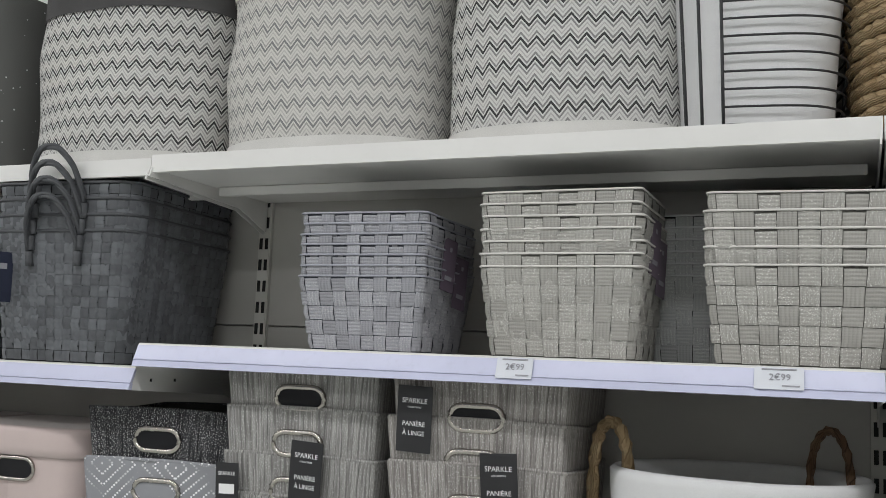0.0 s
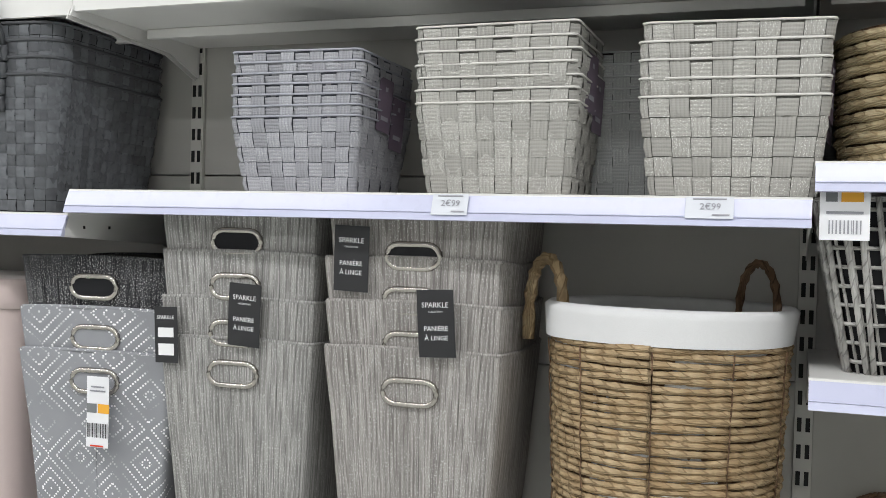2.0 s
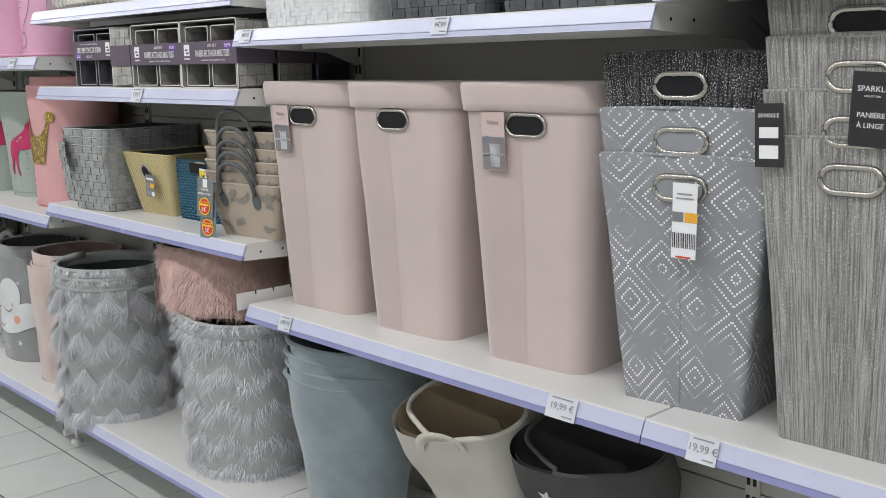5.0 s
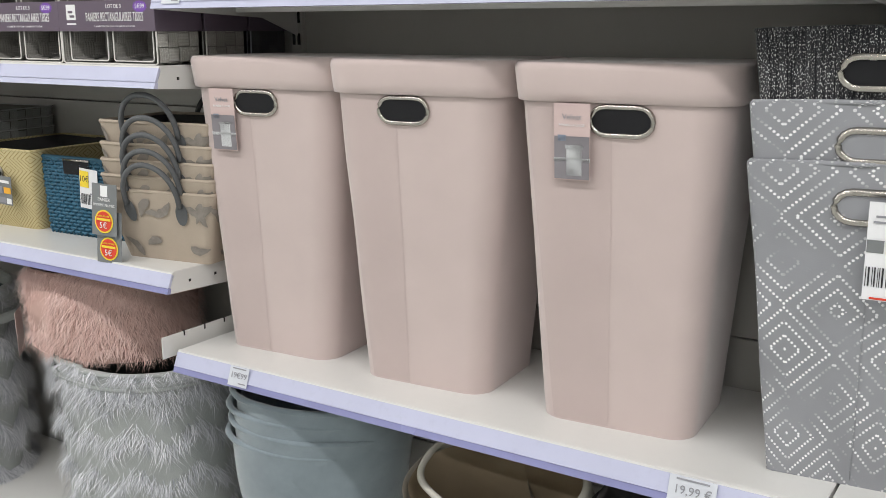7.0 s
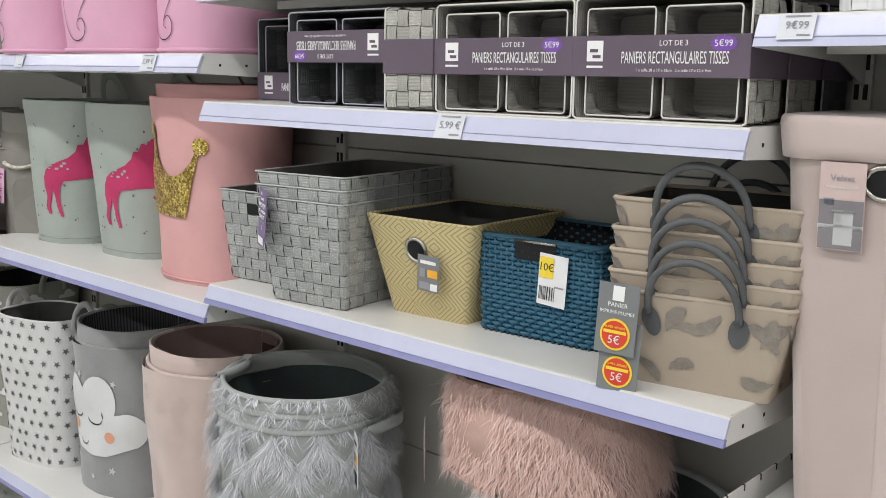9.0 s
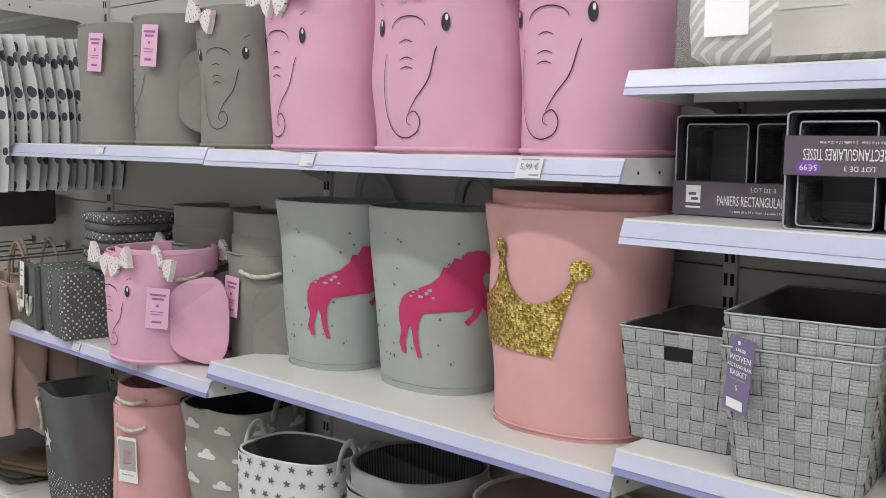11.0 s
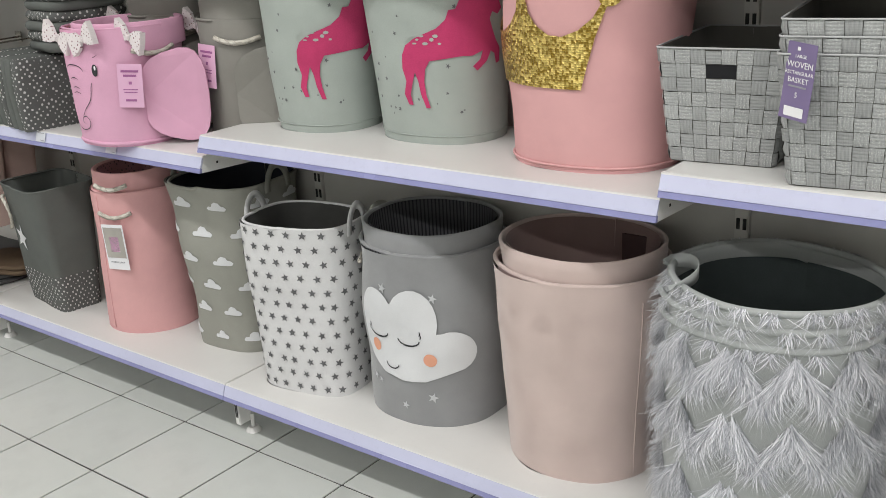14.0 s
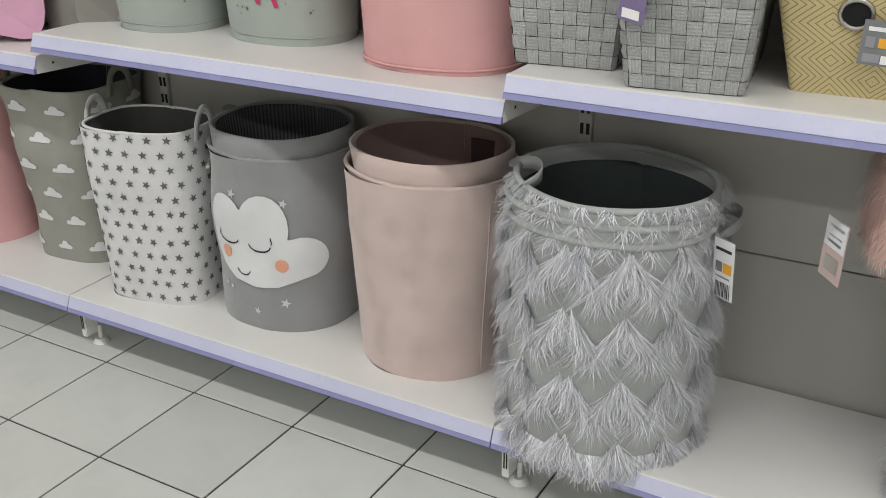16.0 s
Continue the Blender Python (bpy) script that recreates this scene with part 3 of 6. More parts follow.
for bay in "ABCDEFG":
    shelf(*SHELVES[bay], BASE, -0.03, feet=1, lilac=True)

# ceiling lamps that carry the light
for ly in (-1.5, -3.9):
    for lx in (-9.0, -6.0, -3.0, 0.0, 3.0):
        lamp = thing("ceiling_lamp", "white batten lamp with long tubes under the ceiling", "ceiling lamp", pose(lx, ly, 3.3), "ceiling lamps")
        part("housing", block((-1.35, -0.1, 0.0), (1.35, 0.1, 0.09), 0.01), WHITE, lamp)

# ---- materials of the goods ----
BLUE_STRAP = strap("blue_grey_strap", (0.355, 0.357, 0.385), 0.14, 0.3)
SAND_STRAP = strap("sand_grey_strap", (0.4, 0.39, 0.36), 0.1, 0.75)
DARK_STRAP = strap("charcoal_plastic_strap", (0.12, 0.126, 0.136), 0.3, 0.0, 0.36, 160.0)
WHITE_STRAP = strap("white_plastic_strap", (0.78, 0.79, 0.8), 0.04, 0.0, 0.5, 160.0)
GREY_STRAP = strap("mid_grey_strap", (0.37, 0.38, 0.375), 0.12, 0.45)
BLACK_STRAP = strap("black_strap", (0.08, 0.083, 0.088), 0.2, 0.2)
BLUE_WIRE = paint("blue_grey_binding", (0.36, 0.37, 0.42), 0.6)
SAND_WIRE = paint("sand_binding", (0.68, 0.665, 0.63), 0.55)
GREY_WIRE = paint("grey_binding", (0.47, 0.48, 0.48), 0.5)
DARK_CLOTH = cloth("charcoal_lining", (0.085, 0.083, 0.083))
TWEED_A = tweed("sparkle_tweed_grey", (0.2, 0.195, 0.187), (0.47, 0.457, 0.437))
TWEED_B = tweed("sparkle_tweed_taupe", (0.215, 0.2, 0.188), (0.49, 0.46, 0.435))
TWEED_K = tweed("sparkle_tweed_black", (0.008, 0.008, 0.011), (0.06, 0.06, 0.066), 0.7)
DIAMOND = dotted_diamonds("silver_dot_cloth", (0.3, 0.305, 0.325), (0.95, 0.95, 0.96))
BLUSH = cloth("blush_velvet", (0.63, 0.52, 0.495), 0.05, 900, 0.8, 0.5, 5.0, 0.12)
# darker copy of the blush velvet for shading painted on the fronts
BLUSH_SHADED = cloth("blush_velvet_shaded", (0.575, 0.468, 0.446), 0.05, 900, 0.8, 0.5, 5.0, 0.12)
CHEV_DARK = chevron("zigzag_cloth_black", (0.64, 0.635, 0.615), (0.025, 0.025, 0.027))
CHEV_PALE = chevron("zigzag_cloth_grey", (0.64, 0.625, 0.59), (0.19, 0.19, 0.19))
CREAM = cloth("cream_canvas", (0.62, 0.59, 0.53), 0.06)
LINER = cloth("white_cotton_liner", (0.74, 0.74, 0.74), 0.04, 700)
SEAGRASS = grass("dried_seagrass", (0.35, 0.24, 0.125), (0.5, 0.38, 0.23), (0.18, 0.115, 0.055))
CANE = grass("dark_twisted_cane", (0.16, 0.09, 0.05), (0.24, 0.15, 0.09), (0.06, 0.035, 0.02))
GREYCANE = grass("grey_washed_willow", (0.42, 0.41, 0.39), (0.56, 0.55, 0.52), (0.22, 0.21, 0.2))
TEAL = paint("teal_paper_rope", (0.028, 0.115, 0.185), 0.5, 0.2)
YELLOW = maze("mustard_lozenge_cloth", (0.64, 0.545, 0.31), (0.36, 0.27, 0.11))
FEATHER = cloth("beige_linen", (0.5, 0.42, 0.34), 0.06)
FEATHER_INK = cloth("grey_feather_print", (0.3, 0.27, 0.24), 0.18, 500, 0.9, 0, 60.0)
GREY_LEATHER = cloth("grey_imitation_leather", (0.12, 0.125, 0.13), 0.1, 300, 0.55)
BLACK_CARD = paint("black_card", (0.022, 0.022, 0.024), 0.5)
PURPLE = paint("plum_sleeve_card", (0.125, 0.095, 0.13), 0.45, 0.06)
VIOLET = paint("violet_print", (0.2, 0.08, 0.42), 0.5)
ORANGE = paint("orange_print", (0.85, 0.42, 0.04), 0.5)
RED = paint("red_print", (0.7, 0.06, 0.03), 0.5)
SUN = paint("yellow_print", (0.9, 0.68, 0.05), 0.5)
GREY_CARD = paint("slate_card", (0.2, 0.21, 0.215), 0.5)
BLUE_CARD = paint("slate_blue_card", (0.24, 0.28, 0.36), 0.5)
ROSE_CARD = paint("rose_card", (0.62, 0.48, 0.46), 0.5)
PINK_CARD = paint("orchid_card", (0.76, 0.45, 0.63), 0.5)
ORCHID_INK = paint("deep_orchid_print", (0.36, 0.12, 0.3), 0.5)
TOTE_HANDLE = paint("charcoal_wrapped_strap", (0.075, 0.078, 0.084), 0.6, 0.2, 0.0, 0.4, 0.4)
GREEN_GREY = cloth("pale_sage_felt", (0.42, 0.465, 0.43), 0.05, 900, 0.92)
SALMON = cloth("salmon_cotton", (0.75, 0.42, 0.42), 0.05)
CANDY = cloth("candy_pink_cotton", (0.78, 0.43, 0.59), 0.05)
ELE_GREY = cloth("warm_grey_cotton", (0.28, 0.27, 0.245), 0.06)
MAGENTA = cloth("magenta_print", (0.56, 0.055, 0.16), 0.12, 400)
SAGE = cloth("sage_canvas", (0.35, 0.35, 0.31), 0.06)
STAR_GREY = cloth("grey_star_print", (0.16, 0.16, 0.165), 0.1)
WHITE_PRINT = cloth("white_print", (0.76, 0.77, 0.78), 0.04)
GREY_VELVET = cloth("grey_velvet", (0.3, 0.305, 0.31), 0.08, 900, 0.85, 0.4)
ROSE_VELVET = cloth("rose_velvet", (0.65, 0.52, 0.48), 0.05, 900, 0.85, 0.4)
BLUE_VELVET = cloth("dusty_blue_velvet", (0.24, 0.29, 0.32), 0.1, 700, 0.85, 0.5, 16.0)
SATIN = cloth("grey_satin", (0.45, 0.47, 0.46), 0.06, 500, 0.45)
SATIN_IN = cloth("dark_green_grey_lining", (0.07, 0.085, 0.085), 0.1, 500, 0.5)
FUR_GREY = fur("silver_grey_fringe", (0.27, 0.285, 0.32), (0.97, 0.97, 1.0))
FUR_PINK = fur("blush_fringe", (0.68, 0.44, 0.38), (0.92, 0.7, 0.64))
PINSTRIPE = stripes("pinstripe_lining", (0.035, 0.035, 0.04), (0.12, 0.12, 0.13), 0.012, 0.6)
DARK_BLUE = cloth("ink_blue_lining", (0.045, 0.05, 0.065))
ROSE_IN = cloth("rose_brown_lining", (0.34, 0.235, 0.22), 0.06, 900, 0.85, 0.2)
PEACH = cloth("peach_print", (0.85, 0.42, 0.28), 0.04)
DARK_GREY_BAG = cloth("charcoal_canvas", (0.14, 0.15, 0.14), 0.08)
DOT_GREY = dots("dotted_charcoal", (0.12, 0.125, 0.12), (0.6, 0.6, 0.58))
DOT_WHITE = dots("dotted_white_cotton", (0.8, 0.74, 0.74), (0.25, 0.12, 0.15), 0.012, 0.2)
DOT_ROSE = dots("dotted_rose_lining", (0.5, 0.25, 0.27), (0.14, 0.1, 0.12), 0.014, 0.22)
ROPE = grass("cotton_rope", (0.6, 0.56, 0.48), (0.72, 0.69, 0.62), (0.42, 0.38, 0.32))
CHIPWOOD = grass("honey_chip_wood", (0.5, 0.3, 0.08), (0.62, 0.41, 0.14), (0.34, 0.18, 0.04))
LEATHER = cloth("brown_leather", (0.11, 0.05, 0.035), 0.15, 300, 0.5)
BAG_PINK = cloth("dusty_pink_canvas", (0.64, 0.46, 0.41), 0.06)
POMPOM = cloth("mauve_wool", (0.34, 0.19, 0.2), 0.2, 300)
ROSE_TEXTILE = cloth("old_rose_cotton", (0.4, 0.22, 0.2), 0.1)
BOLT = stripes("striped_white_cotton", (0.66, 0.65, 0.62), (0.5, 0.49, 0.46), 0.012, 0.6)
DIAGONAL = stripes("diagonal_striped_wrap", (0.72, 0.71, 0.68), (0.47, 0.45, 0.42), 0.017, 0.62, 0, 0.8)
WIDE_STRIPE = stripes("pale_wide_striped_cotton", (0.72, 0.73, 0.72), (0.55, 0.56, 0.55), 0.04, 0.5)
HAMPER_PHOTO = paint("hamper_photo_print", (0.2, 0.185, 0.2), 0.35, 0.4)
PHOTO = paint("photo_print", (0.35, 0.33, 0.3), 0.35, 0.5)
POLY = Nodes("clear_plastic_film", 0.12, spec=0.6)
POLY.bsdf.inputs["Transmission Weight"].default_value = 0.9
POLY.bsdf.inputs["IOR"].default_value = 1.15
POLY.bump(POLY.noise(POLY.coords("Object"), 30.0, 3.0), 0.6, 0.004)
POLY = POLY.colour((0.95, 0.95, 0.95))


def sequins():
    m = Nodes("gold_sequins", 0.28, 0.9)
    uv = m.coords("UV", (190, 210, 1))
    vor = m.node("ShaderNodeTexVoronoi", Scale=1.0, Randomness=0.5)
    m.link(uv, vor.inputs["Vector"])
    pick = m.node("ShaderNodeSeparateColor")
    m.link(vor.outputs["Color"], pick.inputs[0])
    patch = m.noise(m.coords("UV"), 22.0, 3.0)
    k = m.ramp(m.math("ADD", m.math("MULTIPLY", pick.outputs[0], 0.55), patch), 0.6, 1.05)
    m.bump(m.math("ADD", vor.outputs["Distance"], pick.outputs[1]), 0.9, 0.003)
    return m.colour(m.mix(k, (0.3, 0.19, 0.03), (0.9, 0.72, 0.25)))


GOLD = sequins()


# ---- kinds of goods ----


def strap_basket(name, label, m, w0, d0, w1, d1, h, cell, material, binding, inside, rise=0.0022, grip=None, group="", power=26.0, category="basket", rim_r=0.002):
    """A stiff basket of interlaced straps with a bound rim."""
    t = thing(name, label, category, m, group)
    tub = Tub(w0, d0, w1, d1, h, power, 0.0, 0.0015, w0 * 37)
    skip = None
    if grip:
        gw, gz0, gz1 = grip
        skip = lambda u, z: (abs(u) < gw / 2 or abs(abs(u) - tub.round / 2) < gw / 2) and gz0 < z < gz1
    v, f, u = weave(tub, 0.002, h - 0.004, cell, rise, 0.035, skip)
    tagged(link_mesh("woven_wall", v, f, material, t, uv=u), kind="stuff")
    # wall behind the weave, usually darker: shade between straps put into its colour
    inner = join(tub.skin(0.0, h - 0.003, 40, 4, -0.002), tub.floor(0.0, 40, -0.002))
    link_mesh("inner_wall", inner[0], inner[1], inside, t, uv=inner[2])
    v, f, u = tub.ring(h - 0.002, rim_r, 0.001, 64, 6)
    link_mesh("rim_binding", v, f, binding, t, uv=u)
    if grip:
        gw, gz0, gz1 = grip
        du = tub.round / max(8, 2 * round(tub.round / cell / 2))
        rows_ = max(2, round((h - 0.006) / cell))
        dz = (h - 0.006) / rows_
        j = int(((gz0 + gz1) / 2 - 0.002) / dz)
        half = du * round(gw / 2 / du)
        loop = [(-half, 0.003 + j * dz), (half, 0.003 + j * dz), (half, 0.001 + (j + 1) * dz), (-half, 0.001 + (j + 1) * dz)]
        # black patch behind the missing straps paints the shade of the opening
        applique(tub, [loop], -0.0008, SHADE_BLACK, t, "grip_opening")
    return t, tub


def stadium(w, h, n=8):
    r = h / 2
    a = w / 2 - r
    pts = [(a + r * math.sin(math.pi * i / n), r * math.cos(math.pi * i / n)) for i in range(n + 1)]
    return pts + [(-p[0], -p[1]) for p in pts]


def eyelet(tub, t, u0, z0, w, h, hole=None, ring=None, r=0.0055):
    """A metal-ringed hand hole: a patch on the wall, black to stand for shade."""
    edge = [(u0 + a, z0 + b) for a, b in stadium(w, h)]
    applique(tub, [edge], 0.0022, hole or SHADE_BLACK, t, "hand_hole", "hand hole drawn as a patch, black where shade is painted in")
    v, f, u = tube([tub.at(a, b, 0.002) for a, b in edge], r, 8, True)
    link_mesh("eyelet", v, f, ring or CHROME, t, "metal eyelet", u)


def cloth_hamper(name, label, m, w0, d0, w1, d1, h, material, inside, hand=(0.1, 0.045, 0.07), power=26.0, slack=0.003, group="", hole=None, seed=0.0, dip=0.012, ring=None):
    """A tapered box hamper in stiff cloth with a metal-ringed hand hole."""
    t = thing(name, label, "laundry hamper", m, group)
    tub = Tub(w0, d0, w1, d1, h, power, 0.0, slack, seed, dip=dip)
    tub.shell(t, material, inside, 0.006, 8, 72)
    seam = [(0.0, 0.01 + (h - hand[2] - 0.05) * i / 8) for i in range(9)]
    v, f, u = tube([tub.at(a, b, 0.0004) for a, b in seam], 0.0009, 5)
    link_mesh("seam", v, f, material, t, uv=u)
    eyelet(tub, t, 0.0, h - hand[2], hand[0], hand[1], hole, ring)
    return t, tub


def lidded_hamper(m, seed, tagged_card, du=0.0):
    """The blush velvet hamper with its fitted lid."""
    t = thing("lidded_hamper", "blush pink velvet laundry hamper with fitted lid" + (" and hanging card" if tagged_card else ""), "laundry hamper", m, "blush lidded hampers")
    h, w0, d0, w1, d1 = 0.59, 0.272, 0.245, 0.362, 0.31
    tub = Tub(w0, d0, w1, d1, h, 5.5, 0.0, 0.0025, seed)
    tub.shell(t, BLUSH, DARK_CLOTH, 0.005, 8, 72)
    # left part of the front darkened: the velvet's shading put into colour
    left = [(-0.125, 0.004), (du - 0.03, 0.004), (du - 0.03, h - 0.045), (-0.145, h - 0.045)]
    applique(tub, [[(a, b) for a, b in left]], -0.0006, BLUSH_SHADED, t, "front_shading", "left part of the front, velvet shading painted as a darker tone")
    eyelet(tub, t, du - 0.016, h - 0.062, 0.092, 0.045, None, None, 0.0045)
    lid = Tub(w1 + 0.012, d1 + 0.012, w1 + 0.02, d1 + 0.02, 0.062, 5.5, 0.0, 0.003, seed + 3)
    rows = [(0.0, -0.002), (0.001, 0.0), (0.02, 0.001), (0.05, 0.002), (0.058, 0.0), (0.062, -0.004), (0.0625, -0.025)]
    verts, faces, uv = [], [], []
    nu = 72
    for z, o in rows:
        for i in range(nu):
            u = lid.round * i / nu
            verts.append(lid.at(u, z, o))
            uv.append((u, z))
    for j in range(len(rows) - 1):
        for i in range(nu):
            k = (i + 1) % nu
            faces.append((j * nu + i, j * nu + k, (j + 1) * nu + k, (j + 1) * nu + i))
    faces.append(tuple((len(rows) - 1) * nu + i for i in range(nu)))
    ob = link_mesh("lid", [v + Vector((0, 0, h - 0.034)) for v in verts], faces, BLUSH, t, uv=uv)
    if tagged_card:
        c = card(t, pose(du - 0.094, -d1 / 2 - 0.012, h - 0.035, 4, 0, 0), 0.062, 0.125, ROSE_CARD,
                 [("Velvet", 0.013, 0, -0.022, INK_GREY), ("PANIÈRE À LINGE", 0.0056, 0, -0.035, INK_WHITE)], [(0, -0.088, 0.06, 0.07, HAMPER_PHOTO), (0, -0.091, 0.062, 0.006, WHITE_PRINT), (0.004, -0.094, 0.026, 0.046, WHITE_PRINT), (0.004, -0.07, 0.031, 0.006, WHITE_PRINT), (-0.017, -0.056, 0.014, 0.01, BLUE_CARD)],
                 "pale pink card with a hamper picture")
    return t


def handle_loop(tub, t, u0, half, z, rise, r, material, name="handle", out=0.006, lean=0.0, label=""):
    pts = []
    for i in range(17):
        a = math.pi * i / 16
        p = tub.at(u0 - half * math.cos(a), z, out)
        p.z += rise * math.sin(a)
        q = tub.at(u0, z, out) - tub.at(u0, z, 0.0)
        pts.append(p + q.normalized() * lean * math.sin(a))
    v, f, u = tube(pts, r, 8)
    return link_mesh(name, v, f, material, t, label, u)


def strap_loop(tub, t, u0, half, z, rise, width, material, name="handle", out=0.005, lean=0.0):
    """A flat fabric handle sewn to the wall."""
    verts, faces, uv = [], [], []
    n = 14
    for i in range(n + 1):
        a = math.pi * i / n
        base = tub.at(u0 - half * math.cos(a), z, out)
        d = (tub.at(u0, z, out) - tub.at(u0, z, 0.0)).normalized()
        c = base + Vector((0, 0, rise * math.sin(a))) + d * lean * math.sin(a)
        side = (tub.at(u0 + 0.01, z, out) - tub.at(u0 - 0.01, z, out)).normalized()
        path = side * (half * math.sin(a)) + Vector((0, 0, rise * math.cos(a)))
        wide = path.normalized().cross(d)
        for k in (-0.5, 0.5):
            for e in (0.0, 0.002):
                verts.append(c + wide * (k * width) + d * e)
                uv.append((i * 0.01, k * width))
    for i in range(n):
        a = 4 * i
        faces += [(a, a + 2, a + 6, a + 4), (a + 1, a + 5, a + 7, a + 3), (a, a + 4, a + 5, a + 1), (a + 2, a + 3, a + 7, a + 6)]
    return link_mesh(name, verts, faces, material, t, uv=uv)


def cloth_bin(name, label, m, tub, material, inside, category="storage bin", group="", nested=None, thick=0.006, hem=None):
    """A soft round bin; nested: height and cloth of a second bin that stands in it."""
    t = thing(name, label, category, m, group)
    tub.shell(t, material, inside, thick, 8, 64, hem)
    return t


def bow(parent, p, s, turn, material):
    """A small folded ribbon bow."""
    out = []
    for side in (-1, 1):
        verts, faces = [], []
        for y in (-0.006, 0.006):
            for a, b in ((0, 0.12), (0.45, 0.5), (1, 0.62), (1.05, 0), (1, -0.55), (0.45, -0.42), (0, -0.12)):
                verts.append((side * a * s, y * (0.4 + a), b * s))
        n = 7
        faces = [tuple(range(n)), tuple(range(2 * n - 1, n - 1, -1))] + [(i, n + i, n + (i + 1) % n, (i + 1) % n) for i in range(n)]
        out.append((verts, faces, [(v[0], v[2]) for v in verts]))
    v, f, u = join(*out)
    ob = link_mesh("bow", v, f, material, parent, "white bow with small dots", u, smooth=False)
    ob.matrix_basis = Matrix.Translation(p) @ pose(0, 0, 0, 0, turn, 0)
    part("knot", block((-0.15 * s, -0.009, -0.16 * s), (0.15 * s, 0.009, 0.16 * s), 0.003), material, ob)
    return ob


def strands(roots, length, width, droop, seed, spread=0.5):
    """Fringe: thin blades of two lengths each that hang from (point, outward) roots."""
    rnd = random.Random(seed)
    verts, faces = [], []
    for p, d in roots:
        side = Vector((-d.y, d.x, 0)) * width * rnd.uniform(0.6, 1.2)
        k = length * rnd.uniform(0.6, 1.25)
        sway = Vector((-d.y, d.x, 0)) * rnd.gauss(0, spread) * k
        out = rnd.uniform(0.25, 1.25)
        mid = p + d * k * 0.42 * out + Vector((0, 0, -k * 0.4 * droop)) + sway * 0.4
        end = p + d * k * 0.55 * out + Vector((0, 0, -k * droop)) + sway
        b = len(verts)
        verts += [p - side, p + side, mid + side * 0.8, mid - side * 0.8, end]
        faces += [(b, b + 1, b + 2, b + 3), (b + 3, b + 2, b + 4)]
    return verts, faces


def fringe_rows(tub, rows, count, zig, wave, seed, band=0.04):
    """Roots strewn over zigzag bands; count is for each band."""
    rnd = random.Random(seed)
    out = []
    for z in rows:
        for i in range(count):
            u = tub.round * rnd.random()
            zz = z + (abs((u / wave) % 1.0 - 0.5) * 2 - 0.5) * zig + rnd.random() * band * rnd.uniform(0.6, 1.15)
            zz = min(max(zz, 0.02), tub.h)
            p = tub.at(u, zz, 0.001)
            d = tub.at(u, zz, 0.02) - p
            d.z = 0
            out.append((p, d.normalized()))
    return out


def rim_tufts(tub, z, gap, seed):
    rnd = random.Random(seed)
    out = []
    n = int(tub.round / gap)
    for i in range(n):
        c = tub.round * (i + rnd.random() * 0.6) / n
        for _ in range(46):
            u = c + rnd.gauss(0, 0.008)
            p = tub.at(u, z + rnd.uniform(-0.008, 0.006), 0.004)
            d = tub.at(u, z, 0.02) - tub.at(u, z, 0.0)
            d.z = 0
            out.append((p, d.normalized()))
    return out


def coil_basket(name, label, m, tub, pitch, material, coils_from=0.0, coils_to=None, group="", lumpy=0.28):
    """A basket of twisted grass rope, coil on coil."""
    t = thing(name, label, "basket", m, group)
    top = coils_to or tub.h
    n = int((top - coils_from) / pitch)
    rnd = random.Random(n)
    sets = []
    for j in range(n):
        z = coils_from + pitch * (j + 0.5)
        k = 200
        ph = rnd.random() * 6
        path, rad = [], []
        for i in range(k):
            u = tub.round * i / k
            wob = 0.0016 * math.sin(u * 37 + ph) + 0.0009 * rnd.uniform(-1, 1)
            path.append(tub.at(u, z + 0.0016 * math.sin(u * 23 + ph * 2), wob))
            rad.append(pitch * 0.52 * (1 + lumpy * (0.5 * math.sin(u * 52 + ph) * math.sin(u * 17 + 2 * ph) + 0.35 * rnd.uniform(-1, 1))))
        sets.append(tube(path, rad, 6, True))
    v, f, u = join(*sets)
    tagged(link_mesh("coiled_wall", v, f, material, t, uv=u), kind="stuff")
    inner = join(tub.skin(0.0, top, 40, 4, -pitch * 0.45), tub.floor(0.002, 40, -pitch * 0.45))
    link_mesh("inner_wall", inner[0], inner[1], CANE, t, uv=inner[2])
    return t


def wicker_basket(name, label, m, tub, rows, stake, r, material, inside, group=""):
    """Paper rope woven in and out of stakes."""
    t = thing(name, label, "basket", m, group)
    n = 2 * round(tub.round / stake / 2)
    sets = []
    for j in range(rows):
        z = 0.004 + (tub.h - 0.008) * (j + 0.5) / rows
        path = []
        for i in range(n * 2):
            u = tub.round * i / (2 * n)
            path.append(tub.at(u, z, 0.0036 * math.cos(math.pi * i / 2 * 1.0 + math.pi * j) if i % 2 == 0 else 0.0))
        sets.append(tube(path, r, 5, True))
    v, f, u = join(*sets)
    tagged(link_mesh("woven_wall", v, f, material, t, uv=u), kind="stuff")
    posts = [tube([tub.at(tub.round * i / n, 0.0, 0.0), tub.at(tub.round * i / n, tub.h, 0.0)], r * 0.8, 5) for i in range(n)]
    v, f, u = join(*posts)
    tagged(link_mesh("upright_weave", v, f, material, t, uv=u), kind="stuff")
    # inner wall in the passed black stands in for shade behind the weave
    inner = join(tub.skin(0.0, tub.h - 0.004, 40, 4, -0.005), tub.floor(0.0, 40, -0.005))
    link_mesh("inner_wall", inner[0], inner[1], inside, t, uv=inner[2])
    v, f, u = tub.ring(tub.h - 0.003, r * 1.4, 0.0, 64)
    link_mesh("rim", v, f, material, t, uv=u)
    return t


LABEL_TINT = paint("price_label_paper", (0.66, 0.68, 0.73), 0.35)


